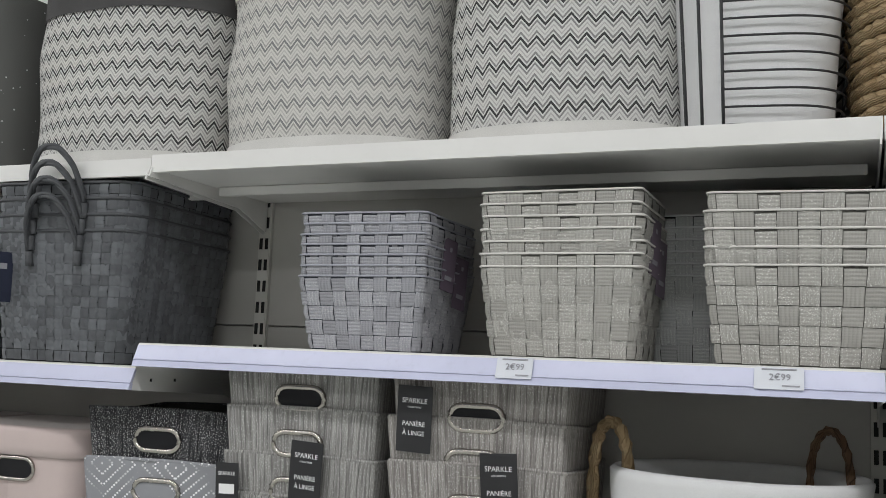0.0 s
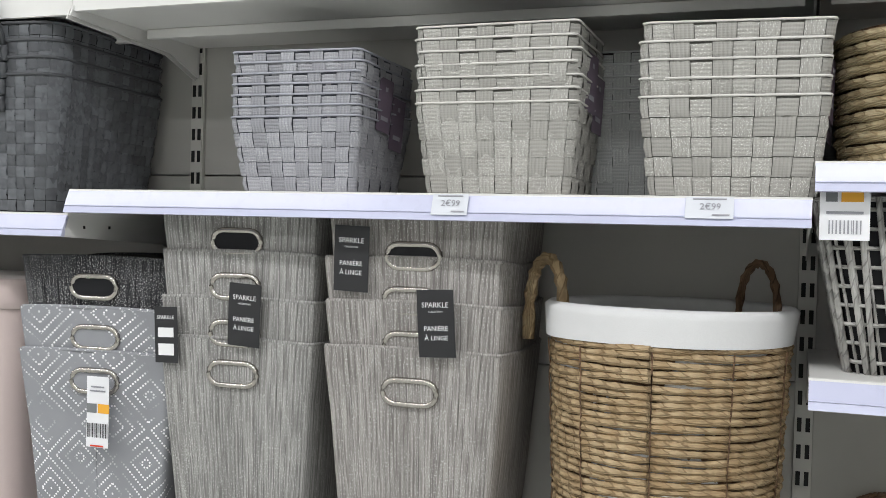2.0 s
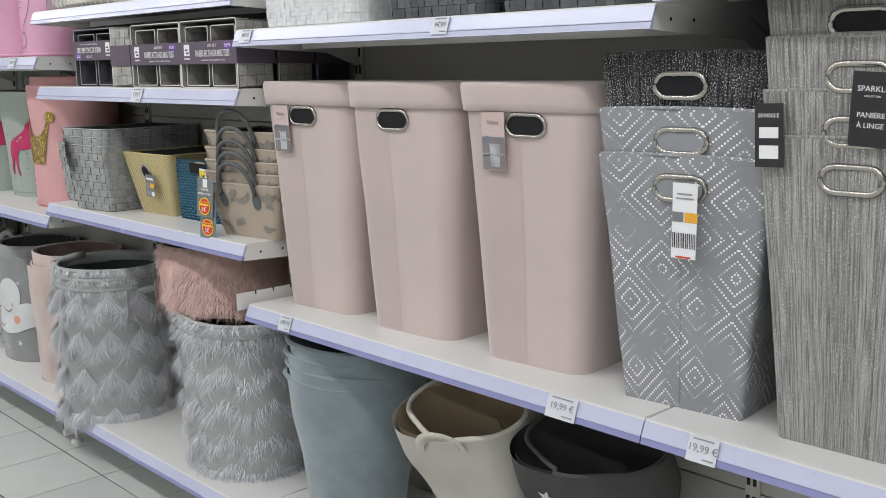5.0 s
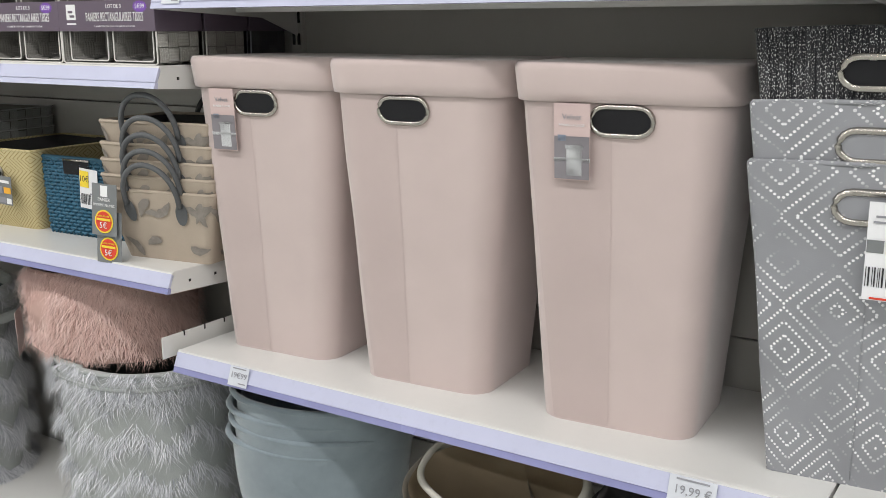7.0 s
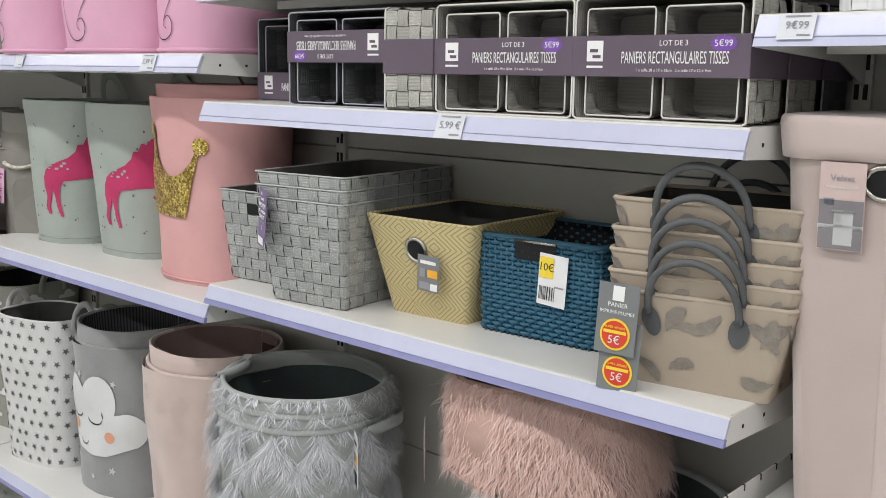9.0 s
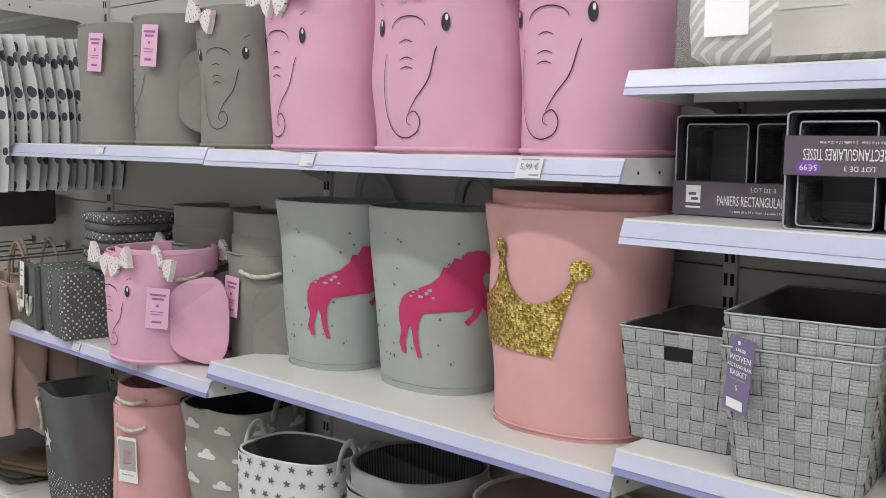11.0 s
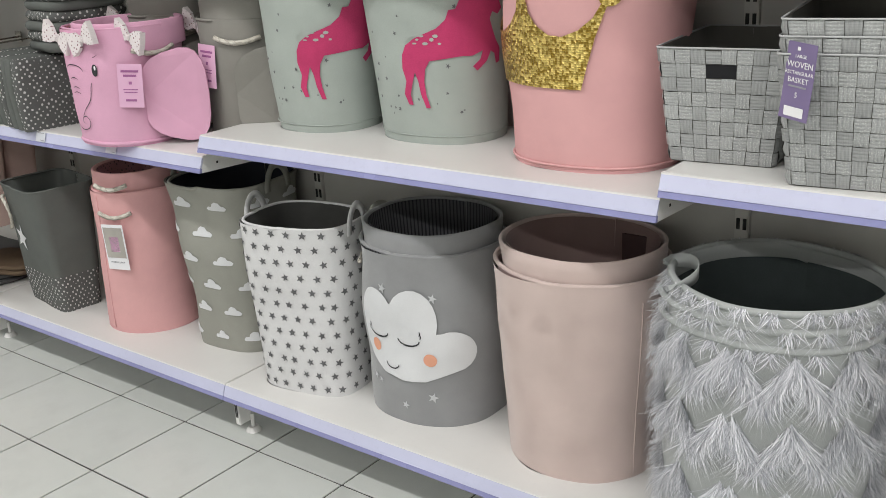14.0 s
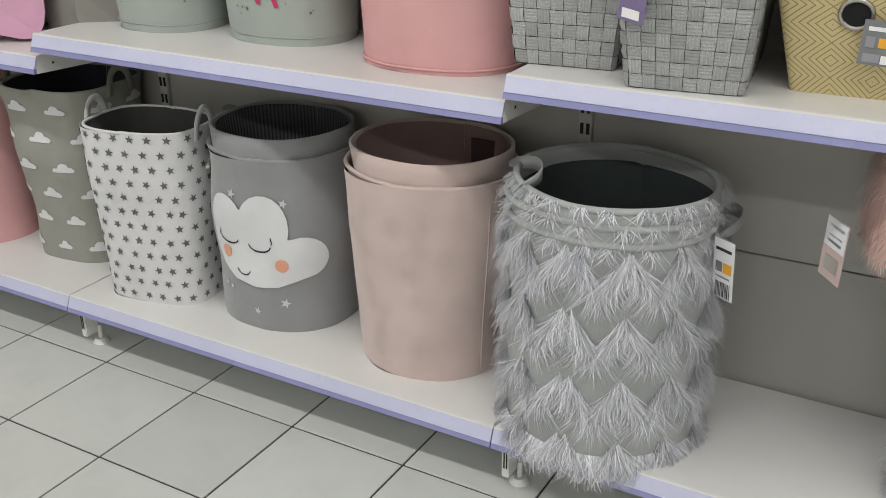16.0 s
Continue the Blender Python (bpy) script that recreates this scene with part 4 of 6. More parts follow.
def price_label(x, z, front, w, h, text, label="white paper price label clipped on the shelf rail"):
    t = thing("price_label", label, "price label", pose(x, front - 0.0065, z - 0.002, -19, 0, 0), "price labels")
    card(t, pose(0, 0, 0), w, h, LABEL_TINT, [(text, h * 0.42, w * 0.02, -h * 0.46, INK_GREY)] if text else (),
         [(0, -h * 0.1, w * 0.7, h * 0.06, INK_GREY), (w * 0.24, -h * 0.84, w * 0.36, h * 0.06, INK_GREY)], name="paper")
    return t

OFF_WHITE = cloth("off_white_canvas", (0.7, 0.69, 0.66), 0.05)

# ---- bays B and A: zigzag bins, strap baskets, tweed hampers, seagrass basket ----
for k, (x, w, mt, sd) in enumerate(((-1.52, 0.5, CHEV_DARK, 1), (-1.01, 0.49, CHEV_PALE, 2), (-0.53, 0.45, CHEV_DARK, 3))):
    tub = Tub(w * 0.98, 0.37, w, 0.37, 0.42, 2.6, 0.015, 0.02, sd)
    t = cloth_bin("zigzag_storage_bin", "large round cloth storage bin with " + ("pale grey" if mt is CHEV_PALE else "black") + " and white zigzag print", pose(x, 0.215, ZT - (0.006 if k == 0 else 0)), tub, mt, DARK_CLOTH, group="zigzag bins")
    v, f, u = tub.skin(0.0, 0.027, 112, 2, 0.004)
    link_mesh("foot_band", v, f, OFF_WHITE, t, "plain off-white band round the foot", u)
    v, f, u = tub.skin(0.335, 0.425, 112, 3, 0.003, 0.004)
    link_mesh("top_band", v, f, DARK_CLOTH if mt is CHEV_DARK else CREAM, t, "plain band round the mouth", u)

dark_bag = Tub(0.34, 0.36, 0.36, 0.36, 0.42, 3, 0.0, 0.015, 9)
cloth_bin("grey_glitter_bin", "dark grey cloth bin with tiny silver specks", pose(-1.98, 0.215, ZT - 0.006), dark_bag, dots("silver_specks", (0.12, 0.12, 0.115), (0.6, 0.6, 0.6), 0.022, 0.09, 1.0), DARK_CLOTH)


def wire_basket(m):
    t = thing("wire_laundry_basket", "black wire laundry basket with a white cotton bag inside", "laundry basket", m)
    tub = Tub(0.25, 0.25, 0.31, 0.3, 0.42, 3.2, 0.0, 0.006, 4)
    tub.shell(t, LINER, LINER, 0.004, 8, 56, name="cotton_bag")
    frame_tub = Tub(0.27, 0.27, 0.33, 0.32, 0.44, 3.2)
    for j in range(15):
        v, f, u = tube([frame_tub.at(-0.06 + frame_tub.round * 0.62 * i / 40, 0.012 + 0.029 * j, 0.004) for i in range(41)], 0.002, 6)
        link_mesh("wire_ring", v, f, BLACK_CARD, t, uv=u)
    sets = []
    for q in (-0.06, -0.06 + frame_tub.round * 0.31, -0.06 + frame_tub.round * 0.62):
        sets.append(tube([frame_tub.at(q, 0.012 + 0.4 * j / 6, 0.005) for j in range(7)], 0.003, 6))
    for q in (-0.095, -0.125, -0.22, -0.235, -0.25):
        sets.append(tube([frame_tub.at(q, 0.012 + 0.4 * j / 6, 0.008) for j in range(7)], 0.003, 6))
    for v, f, u in sets:
        link_mesh("wire_upright", v, f, BLACK_CARD, t, uv=u)


wire_basket(pose(-0.2, 0.2, ZT, 0, 0, 8))
coil_basket("seagrass_basket", "round brown twisted seagrass basket on the top shelf", pose(0.145, 0.215, ZT), Tub(0.36, 0.36, 0.41, 0.39, 0.42), 0.022, SEAGRASS)

# dark tones that paint the shade in the gaps of the strap weave
GAP_SHADE_MID = cloth("sand_gap_shade", (0.17, 0.165, 0.15))
GAP_SHADE_BLUE = cloth("blue_gap_shade", (0.1, 0.105, 0.125))

# three stacks of strap baskets on the middle shelf, and dark ones behind
for x, y, turn, w, d, h, n, step, mt, bind, colour in ((-0.876, 0.165, 0, 0.256, 0.25, 0.138, 7, 0.0195, BLUE_STRAP, BLUE_WIRE, "blue-grey"),
                                                       (-0.5, 0.145, 0, 0.28, 0.22, 0.155, 7, 0.0215, SAND_STRAP, SAND_WIRE, "sand grey"),
                                                       (-0.122, 0.145, 1.5, 0.282, 0.22, 0.157, 5, 0.0285, SAND_STRAP, SAND_WIRE, "sand grey")):
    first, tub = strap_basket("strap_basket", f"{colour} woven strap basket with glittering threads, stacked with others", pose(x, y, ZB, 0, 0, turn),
                              w - 0.034, d - 0.05, w, d, h, 0.0295 if colour == "sand grey" else 0.0265, mt, bind, GAP_SHADE_BLUE if colour == "blue-grey" else GAP_SHADE_MID, 0.0026, group="strap baskets in stacks")
    for k in range(1, n):
        copy_thing(first, pose(x + random.uniform(-0.003, 0.003), y + random.uniform(-0.003, 0.003), ZB + k * step, 0, random.uniform(-0.5, 0.5), turn + random.uniform(-1.2, 1.2)))
    for k in (2, 5):
        tg = thing("basket_tag", "plum card tag hanging at the side of strap baskets", "tag", pose(x + w / 2 + 0.006, y - 0.05 + 0.02 * k, ZB + h + step * (n - 2) - 0.01 * k, 0, 8, 80))
        card(tg, pose(0, 0, 0), 0.045, 0.1, PURPLE, (), [(0, -0.02, 0.008, 0.008, INK_GREY), (0, -0.075, 0.024, 0.008, INK_GREY)], name="paper")
# black inner wall stands in for the shade inside these baskets
back_b, _ = strap_basket("strap_basket", "grey strap basket standing in shade behind the front stack", pose(-0.31, 0.33, ZB), 0.2, 0.14, 0.24, 0.16, 0.16, 0.03, GREY_STRAP, GREY_WIRE, SHADE_BLACK, group="strap baskets at the back")
for k in range(1, 6):
    copy_thing(back_b, pose(-0.31, 0.33, ZB + 0.022 * k))

# tweed hampers in two stacks
SPARKLE_WORDS = [("SPARKLE", 0.0125, 0, -0.026, INK_WHITE), ("COLLECTION", 0.0042, 0, -0.037, INK_WHITE), ("PANIÈRE", 0.0115, 0, -0.066, INK_WHITE), ("À LINGE", 0.0115, 0, -0.082, INK_WHITE)]
for x, y, w, mt, rims in ((-0.998, 0.212, 0.312, TWEED_A, (0.532, 0.607, 0.693, 0.772)), (-0.648, 0.212, 0.32, TWEED_B, (0.535, 0.615, 0.692, 0.77))):
    h = rims[0]
    first, tub = cloth_hamper("tweed_hamper", ("grey" if mt is TWEED_A else "taupe grey") + " boucle laundry hamper with glittering threads, nested in a stack", pose(x, y, ZL, 0, 0, 2),
                              w - 0.08, 0.25, w + 0.006, 0.33, h, mt, mt, (0.088, 0.042, 0.066 if mt is TWEED_A else 0.076), seed=x * 3, group="tweed hampers", hole=mt)
    cloth_hamper("tweed_hamper", "grey boucle hamper topping the stack, hand hole drawn as a patch, black where shade is painted in", pose(x, y + 0.003, ZL + rims[3] - h, 0, 0, 2), w - 0.08, 0.25, w + 0.006, 0.33, h, mt, mt, (0.088, 0.042, 0.062 if mt is TWEED_A else 0.076), seed=x * 3 + 1, group="tweed hampers")
    for k, r in enumerate(rims[1:3]):
        copy_thing(first, pose(x + random.uniform(-0.004, 0.004), y + 0.002, ZL + r - h, 0, 0, 2 + random.uniform(-0.8, 0.8)))
    spots = ((0.04, 0.635, 3), (-0.13, 0.585, -2)) if mt is TWEED_A else ((0.055, 0.64, -3), (-0.1, 0.745, 2))
    for dx, dz, roll in spots:
        small = mt is TWEED_A and dx < 0
        tg = thing("hamper_tag", "black card tag with white lettering hanging on a tweed hamper", "tag", pose(x + dx, y - 0.182, ZL + dz, 1.5, roll, 0), "black hamper tags")
        if small:
            card(tg, pose(0, 0, 0), 0.05, 0.105, BLACK_CARD, [("SPARKLE", 0.0098, 0, -0.02, INK_WHITE)], [(0, -0.048, 0.034, 0.018, INK_WHITE), (0, -0.08, 0.034, 0.022, INK_WHITE)], name="paper")
        else:
            card(tg, pose(0, 0, 0), 0.066, 0.115, BLACK_CARD, SPARKLE_WORDS, name="paper", curl=0.004)


# seagrass laundry basket with liner
def seagrass_hamper(m):
    tub = Tub(0.34, 0.34, 0.4, 0.37, 0.612, 2.1)
    t = coil_basket("seagrass_laundry_basket", "tall round seagrass laundry basket with white cotton liner and twisted handles", m, tub, 0.0124, SEAGRASS, 0.0, 0.578, lumpy=0.34)
    band = Tub(0.35, 0.347, 0.42, 0.39, 0.607, 2.1, 0.0, 0.016, 5)
    v, f, u = band.skin(0.568, 0.62, 96, 5, -0.004, 0.016)
    link_mesh("liner_cuff", v, f, LINER, t, "white cotton cuff folded over the rim", u)
    v, f, u = join(band.skin(0.3, 0.61, 48, 3, -0.016), band.floor(0.3, 48, -0.016))
    link_mesh("liner", v, f, LINER, t, uv=u)
    for u0, mt in ((-tub.round * 0.22, SEAGRASS), (tub.round * 0.34, CANE)):
        path, rad = [], []
        for i in range(25):
            a = math.pi * i / 24
            p = tub.at(u0, 0.582, 0.012 if u0 < 0 else -0.03) + Vector((-0.034 * math.cos(a), 0.012 * math.cos(a), -0.03 + 0.145 * math.sin(a) ** 0.6))
            path.append(p)
            rad.append((0.0105 if u0 < 0 else 0.0075) * (1 + 0.22 * math.sin(i * 2.4)))
        v, f, u = tube(path, rad, 8)
        link_mesh("rope_handle", v, f, mt, t, uv=u)
    ties = [tube([tub.at(tub.round * q, 0.01 + 0.55 * j / 24, 0.0068 + 0.0015 * math.sin(j * 2.2)) for j in range(25)], 0.0014, 5) for q in (-0.2, -0.1, 0.0, 0.1, 0.2)]
    for v, f, u in ties:
        link_mesh("tie", v, f, CANE, t, uv=u)


seagrass_hamper(pose(-0.226, 0.205, ZL))

# bay A at the end of the view
coil_basket("seagrass_basket", "two-tone coiled grass basket on the shelf beside", pose(0.215, 0.21, 1.62), Tub(0.34, 0.34, 0.38, 0.37, 0.21), 0.017, grass("pale_rush", (0.38, 0.3, 0.17), (0.5, 0.42, 0.27), (0.24, 0.17, 0.09)))


def willow(m):
    tub = Tub(0.29, 0.24, 0.4, 0.32, 0.265, 9)
    t = wicker_basket("willow_basket", "grey-washed willow basket with open weave and paper tag", m, tub, 9, 0.02, 0.0032, GREYCANE, SHADE_BLACK)
    sets = [tube([tub.at(tub.round * (i + 0.5 * (k % 2)) / 54, 0.0, 0.004), tub.at(tub.round * (i + 0.5) / 54, tub.h, 0.004)], 0.0048, 6) for k, i in enumerate(range(54))]
    v, f, u = join(*sets)
    tagged(link_mesh("cane_weave", v, f, GREYCANE, t, uv=u), kind="stuff")
    card(t, pose(-0.162, -0.185, 0.285, -6), 0.068, 0.085, LABEL_PAPER, (), [(0.01, -0.022, 0.03, 0.014, ORANGE), (-0.018, -0.022, 0.016, 0.014, GREY_CARD), (0, -0.045, 0.05, 0.004, INK_GREY)] + barcode(0, -0.066, 0.044, 0.02, INK_GREY, 5))


willow(pose(0.205, 0.2, 1.305))
coil_basket("seagrass_basket", "dark brown twisted grass basket under the shelf", pose(0.28, 0.25, 0.765), Tub(0.36, 0.3, 0.4, 0.33, 0.3), 0.02, CANE)
shelf(*SHELVES["A"], 0.765, lilac=True)
price_label(-0.555, ZB, 0.0, 0.062, 0.036, "2€99")
price_label(-0.145, ZB, 0.0, 0.07, 0.034, "2€99", "faded white price label on the shelf rail")

# ---- bay C: plastic strap totes, blush hampers, silver-dot hampers ----
def tote(m, w0, d0, w1, d1, h, mt, handles, label, cell=0.0225, group=""):
    # charcoal totes get a black inner wall: shade between straps put into colour
    t, tub = strap_basket("strap_tote", label, m, w0, d0, w1, d1, h, cell, mt, TOTE_HANDLE if mt is DARK_STRAP else mt, SHADE_BLACK if mt is DARK_STRAP else WHITE_STRAP, 0.0024 if mt is DARK_STRAP else 0.0012, group=group, power=8.0, rim_r=0.0036)
    for sgn in (0.0, tub.round / 2):
        path = []
        for i in range(19):
            a = math.pi * i / 18
            p = tub.at(sgn - handles * math.cos(a), h - 0.045 + 0.112 * math.sin(a), 0.006 + 0.03 * math.sin(a))
            path.append(p)
        sets = [tube([p + Vector((0.0, 0.003 * math.sin(i * 0.8 + q), 0.0035 * math.cos(i * 0.8 + q))) for i, p in enumerate(path)], 0.0044, 7) for q in (0.0, 2.1, 4.2)]
        v, f, u = join(*sets)
        link_mesh("handle", v, f, TOTE_HANDLE if mt is DARK_STRAP else mt, t, uv=u)
        for q in (-handles, handles):
            cuff = [tub.at(sgn + q, h - 0.075 + 0.01 * i, 0.0055) for i in range(4)]
            v, f, u = tube(cuff, 0.0085, 8)
            link_mesh("handle_end", v, f, TOTE_HANDLE if mt is DARK_STRAP else mt, t, uv=u)
    return t


d1 = tote(pose(-1.577, 0.205, ZC, 0, 0, 2), 0.315, 0.345, 0.362, 0.4, 0.272, DARK_STRAP, 0.06, "charcoal plastic strap tote with loop handles, stacked in others", group="charcoal totes")
for k in range(1, 4):
    copy_thing(d1, pose(-1.577 + 0.002 * k, 0.205 - 0.002 * k, ZC + 0.033 * k, 0, 0, 2 + 0.5 * k))
d2 = tote(pose(-1.945, 0.215, ZC, 0, 0, 3), 0.305, 0.35, 0.35, 0.4, 0.262, DARK_STRAP, 0.055, "charcoal plastic strap tote with a slate paper tag", group="charcoal totes")
copy_thing(d2, pose(-1.944, 0.213, ZC + 0.033, 0, 0, 3.4))
w1 = tote(pose(-2.37, 0.205, ZC, 0, 0, 0), 0.4, 0.37, 0.43, 0.4, 0.29, WHITE_STRAP, 0.06, "white plastic strap tote with loop handles, stacked in others", group="white totes")
for k in range(1, 3):
    copy_thing(w1, pose(-2.37, 0.205, ZC + 0.034 * k, 0, 0, 0.6 * k))
tg = thing("tote_tag", "slate blue paper tag hanging on a charcoal tote", "tag", pose(-1.985, -0.005, ZC + 0.215, -3, 2, 0))
card(tg, pose(0, 0, 0), 0.062, 0.125, BLUE_CARD, (), [(0.008, -0.04, 0.04, 0.02, ORANGE), (-0.02, -0.04, 0.014, 0.02, INK_WHITE), (0, -0.085, 0.04, 0.026, INK_WHITE), (0, -0.015, 0.04, 0.004, INK_GREY)], name="paper")
tg = thing("tote_tag", "dark narrow card tag on a charcoal tote", "tag", pose(-1.69, -0.012, ZC + 0.225, -2, 0, 65))
card(tg, pose(0, 0, 0), 0.045, 0.105, cloth("ink_card", (0.03, 0.035, 0.06)), (), [(0, -0.03, 0.02, 0.012, INK_GREY)], name="paper")

for x, y, turn, tagc, du in ((-2.474, 0.222, 4, True, 0.012), (-2.106, 0.222, 4, False, 0.003), (-1.712, 0.224, 4, True, 0.024)):
    lidded_hamper(pose(x, y, ZL, 0, 0, turn), x * 5, tagc, du)

sd, stub = cloth_hamper("silver_dot_hamper", "grey cloth hamper printed with silver dotted diamonds, nested", pose(-1.325, 0.205, ZL, 0, 0, 5), 0.245, 0.225, 0.35, 0.29, 0.487, DIAMOND, DARK_CLOTH,
                        (0.09, 0.043, 0.06), seed=2.0, group="silver-dot hampers", hole=DIAMOND)
copy_thing(sd, pose(-1.327, 0.207, ZL + 0.085, 0, 0, 5))
cloth_hamper("tweed_hamper", "black and white boucle laundry hamper nested on top", pose(-1.332, 0.207, ZL + 0.185, 0, 0, 5), 0.245, 0.225, 0.34, 0.285, 0.487, TWEED_K, DARK_CLOTH, (0.09, 0.043, 0.06), seed=6.0)
tg = thing("hamper_tag", "white care tag with orange field and barcode on the silver-dot hamper", "tag", pose(-1.29, 0.045, ZL + 0.44, 2, 0, 2))
card(tg, pose(0, 0, 0), 0.05, 0.138, LABEL_PAPER, (), [(0, -0.02, 0.03, 0.003, INK_GREY), (0, -0.028, 0.036, 0.003, INK_GREY), (-0.013, -0.062, 0.022, 0.018, GREY_CARD), (0.014, -0.062, 0.026, 0.018, ORANGE), (0, -0.135, 0.03, 0.003, RED)]
     + barcode(0, -0.105, 0.046, 0.028, INK, 8), name="paper", curl=-0.004)
price_label(-2.47, ZL, 0.0, 0.052, 0.04, "19€99")
price_label(-1.52, ZL, 0.0, 0.075, 0.046, "19,99 €")
price_label(-2.6, ZC, 0.0, 0.05, 0.036, "9€99")
price_label(-1.86, ZC, 0.0, 0.05, 0.038, "9€99")

# loose divider left on the lower shelf's end
dv = thing("shelf_divider", "loose white steel shelf divider with notches", "shelf divider", pose(-2.672, -0.03, ZL + 0.003, 0, 0, 0))
part("plate", block((-0.003, 0.0, -0.02), (0.0, 0.36, 0.028), 0.0005), WHITE, dv)
for q in range(5):
    part("notch", block((-0.0036, 0.06 + 0.06 * q, 0.018), (0.0006, 0.064 + 0.06 * q, 0.0285)), SLOT, dv)

# dusty blue buckets and cream bags on the base shelf
bt = Tub(0.27, 0.25, 0.41, 0.37, 0.412, 2.2, 0.0, 0.014, 7)
bb = cloth_bin("velvet_bin", "dusty blue velvet bin, nested in a stack", pose(-2.44, 0.2, BASE, 0, 0, 0), bt, BLUE_VELVET, BLUE_VELVET, group="blue velvet bins", thick=0.012)
for k in range(1, 4):
    copy_thing(bb, pose(-2.44 + 0.004 * k, 0.2, BASE + 0.034 * k, 0, 1.0 * (k % 2), 2 * k))
ct = Tub(0.26, 0.2, 0.36, 0.25, 0.43, 2.2, 0.0, 0.03, 3)
kb_ = cloth_bin("canvas_bag", "black canvas bag with a white star print", pose(-1.585, 0.3, BASE + 0.035, 18, 0, 0), ct, DARK_CLOTH, DARK_CLOTH, thick=0.01)
applique(ct, [star(-0.03, 0.36, 0.02)], 0.002, WHITE_PRINT, kb_, "star_print", "white star")
price_label(-1.2, ZL, 0.0, 0.06, 0.046, "19,99 €")
for x, a in ((-1.95, 22),):
    t = cloth_bin("canvas_bag", "cream canvas storage bag slumped open", pose(x, 0.295, BASE + 0.04, a, 0, 0), ct, CREAM, cloth("tan_lining", (0.4, 0.32, 0.22), 0.08), thick=0.012)
    strap_loop(ct, t, 0.03, 0.05, 0.4, 0.05, 0.025, CREAM)

# ---- bay D: sets of three, grey strap baskets, mustard, teal and feather baskets, fringe bins ----
def set_of_three(m, mt, bind, inside, upside=False, strip=0.0, label="sand grey"):
    """Three strap baskets, two small ones in a large one, lying on their side in a printed sleeve; they open towards -y."""
    t = thing("basket_set", f"three {label} strap baskets held in a plum card sleeve", "basket set", m, "sets of three baskets")
    lay = pose(0, 0.0, 0.095, 90, 0, 0)
    tub = Tub(0.29, 0.18, 0.298, 0.188, 0.12, 30)
    v, f, u = weave(tub, 0.002, 0.118, 0.03, 0.002)
    tagged(link_mesh("large_basket", [lay @ p for p in v], f, mt, t, uv=u), kind="stuff")
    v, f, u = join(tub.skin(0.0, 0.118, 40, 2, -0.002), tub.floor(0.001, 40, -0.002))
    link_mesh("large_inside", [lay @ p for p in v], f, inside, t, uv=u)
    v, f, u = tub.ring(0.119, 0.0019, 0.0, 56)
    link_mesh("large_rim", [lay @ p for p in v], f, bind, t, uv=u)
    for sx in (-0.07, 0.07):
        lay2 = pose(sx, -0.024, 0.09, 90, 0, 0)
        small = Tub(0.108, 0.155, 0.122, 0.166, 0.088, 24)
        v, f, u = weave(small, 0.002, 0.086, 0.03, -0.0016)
        # small sand baskets wear the shaded copy, as they sit inside the large one
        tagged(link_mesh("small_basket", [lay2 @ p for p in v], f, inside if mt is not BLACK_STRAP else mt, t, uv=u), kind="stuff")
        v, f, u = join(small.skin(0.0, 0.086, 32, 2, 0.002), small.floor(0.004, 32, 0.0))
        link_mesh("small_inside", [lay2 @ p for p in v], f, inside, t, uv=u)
        v, f, u = small.ring(0.088, 0.0016, 0.0, 40)
        link_mesh("small_rim", [lay2 @ p for p in v], f, bind, t, uv=u)
    z0 = 0.068 + strip
    sl = part("sleeve", block((-0.1515, -0.1235, z0), (0.1515, 0.004, z0 + 0.063), 0.001, 1), PURPLE, t, "plum printed card sleeve")
    sgn = -1 if upside else 1
    turn = 180 if upside else 0
    c = z0 + 0.0315
    put = lambda text, size, x, dz, ink, sq=1.0: letters(text, size, pose(sgn * x, -0.1243, c + sgn * dz, 90, turn, 0), ink, sl, squeeze=sq)
    put("LOT DE 3", 0.0115, 0.03, 0.019, INK_WHITE)
    put("PANIERS RECTANGULAIRES TISSES", 0.026, 0.03, -0.003, INK_WHITE, 0.45)
    put("1 x taille 28 x 19 x 12cm   2 x taille 17 x 12 x 9cm", 0.0062, 0.03, -0.021, INK_WHITE)
    x = sgn * -0.108
    lg = part("emblem", block((x - 0.015, -0.1242, c - 0.008), (x + 0.015, -0.1234, c + 0.024)), INK_WHITE, sl, "white square emblem")
    part("emblem_mark", block((x - 0.009, -0.1246, c + 0.006), (x + 0.006, -0.1243, c + 0.011)), PURPLE, lg)
    part("emblem_mark", block((x - 0.004, -0.1246, c - 0.003), (x + 0.011, -0.1243, c + 0.002)), PURPLE, lg)
    part("emblem_line", block((x - 0.015, -0.1241, c - 0.018), (x + 0.015, -0.1236, c - 0.0145)), INK_WHITE, sl)
    bm = bmesh.new()
    vs = []
    for i in range(28):
        a = 2 * math.pi * i / 28
        k = 1.0 if i % 2 else 0.8
        vs.append(bm.verts.new((sgn * 0.11 + 0.023 * k * math.cos(a), -0.1240, c + sgn * 0.018 + 0.0125 * k * math.sin(a))))
    bm.faces.new(vs)
    part("price_burst", bm, VIOLET, sl, "violet starburst with the price")
    letters("5€99", 0.0135, pose(sgn * 0.11, -0.1245, c + sgn * 0.018, 90, turn, 0), INK_WHITE, sl)
    return t


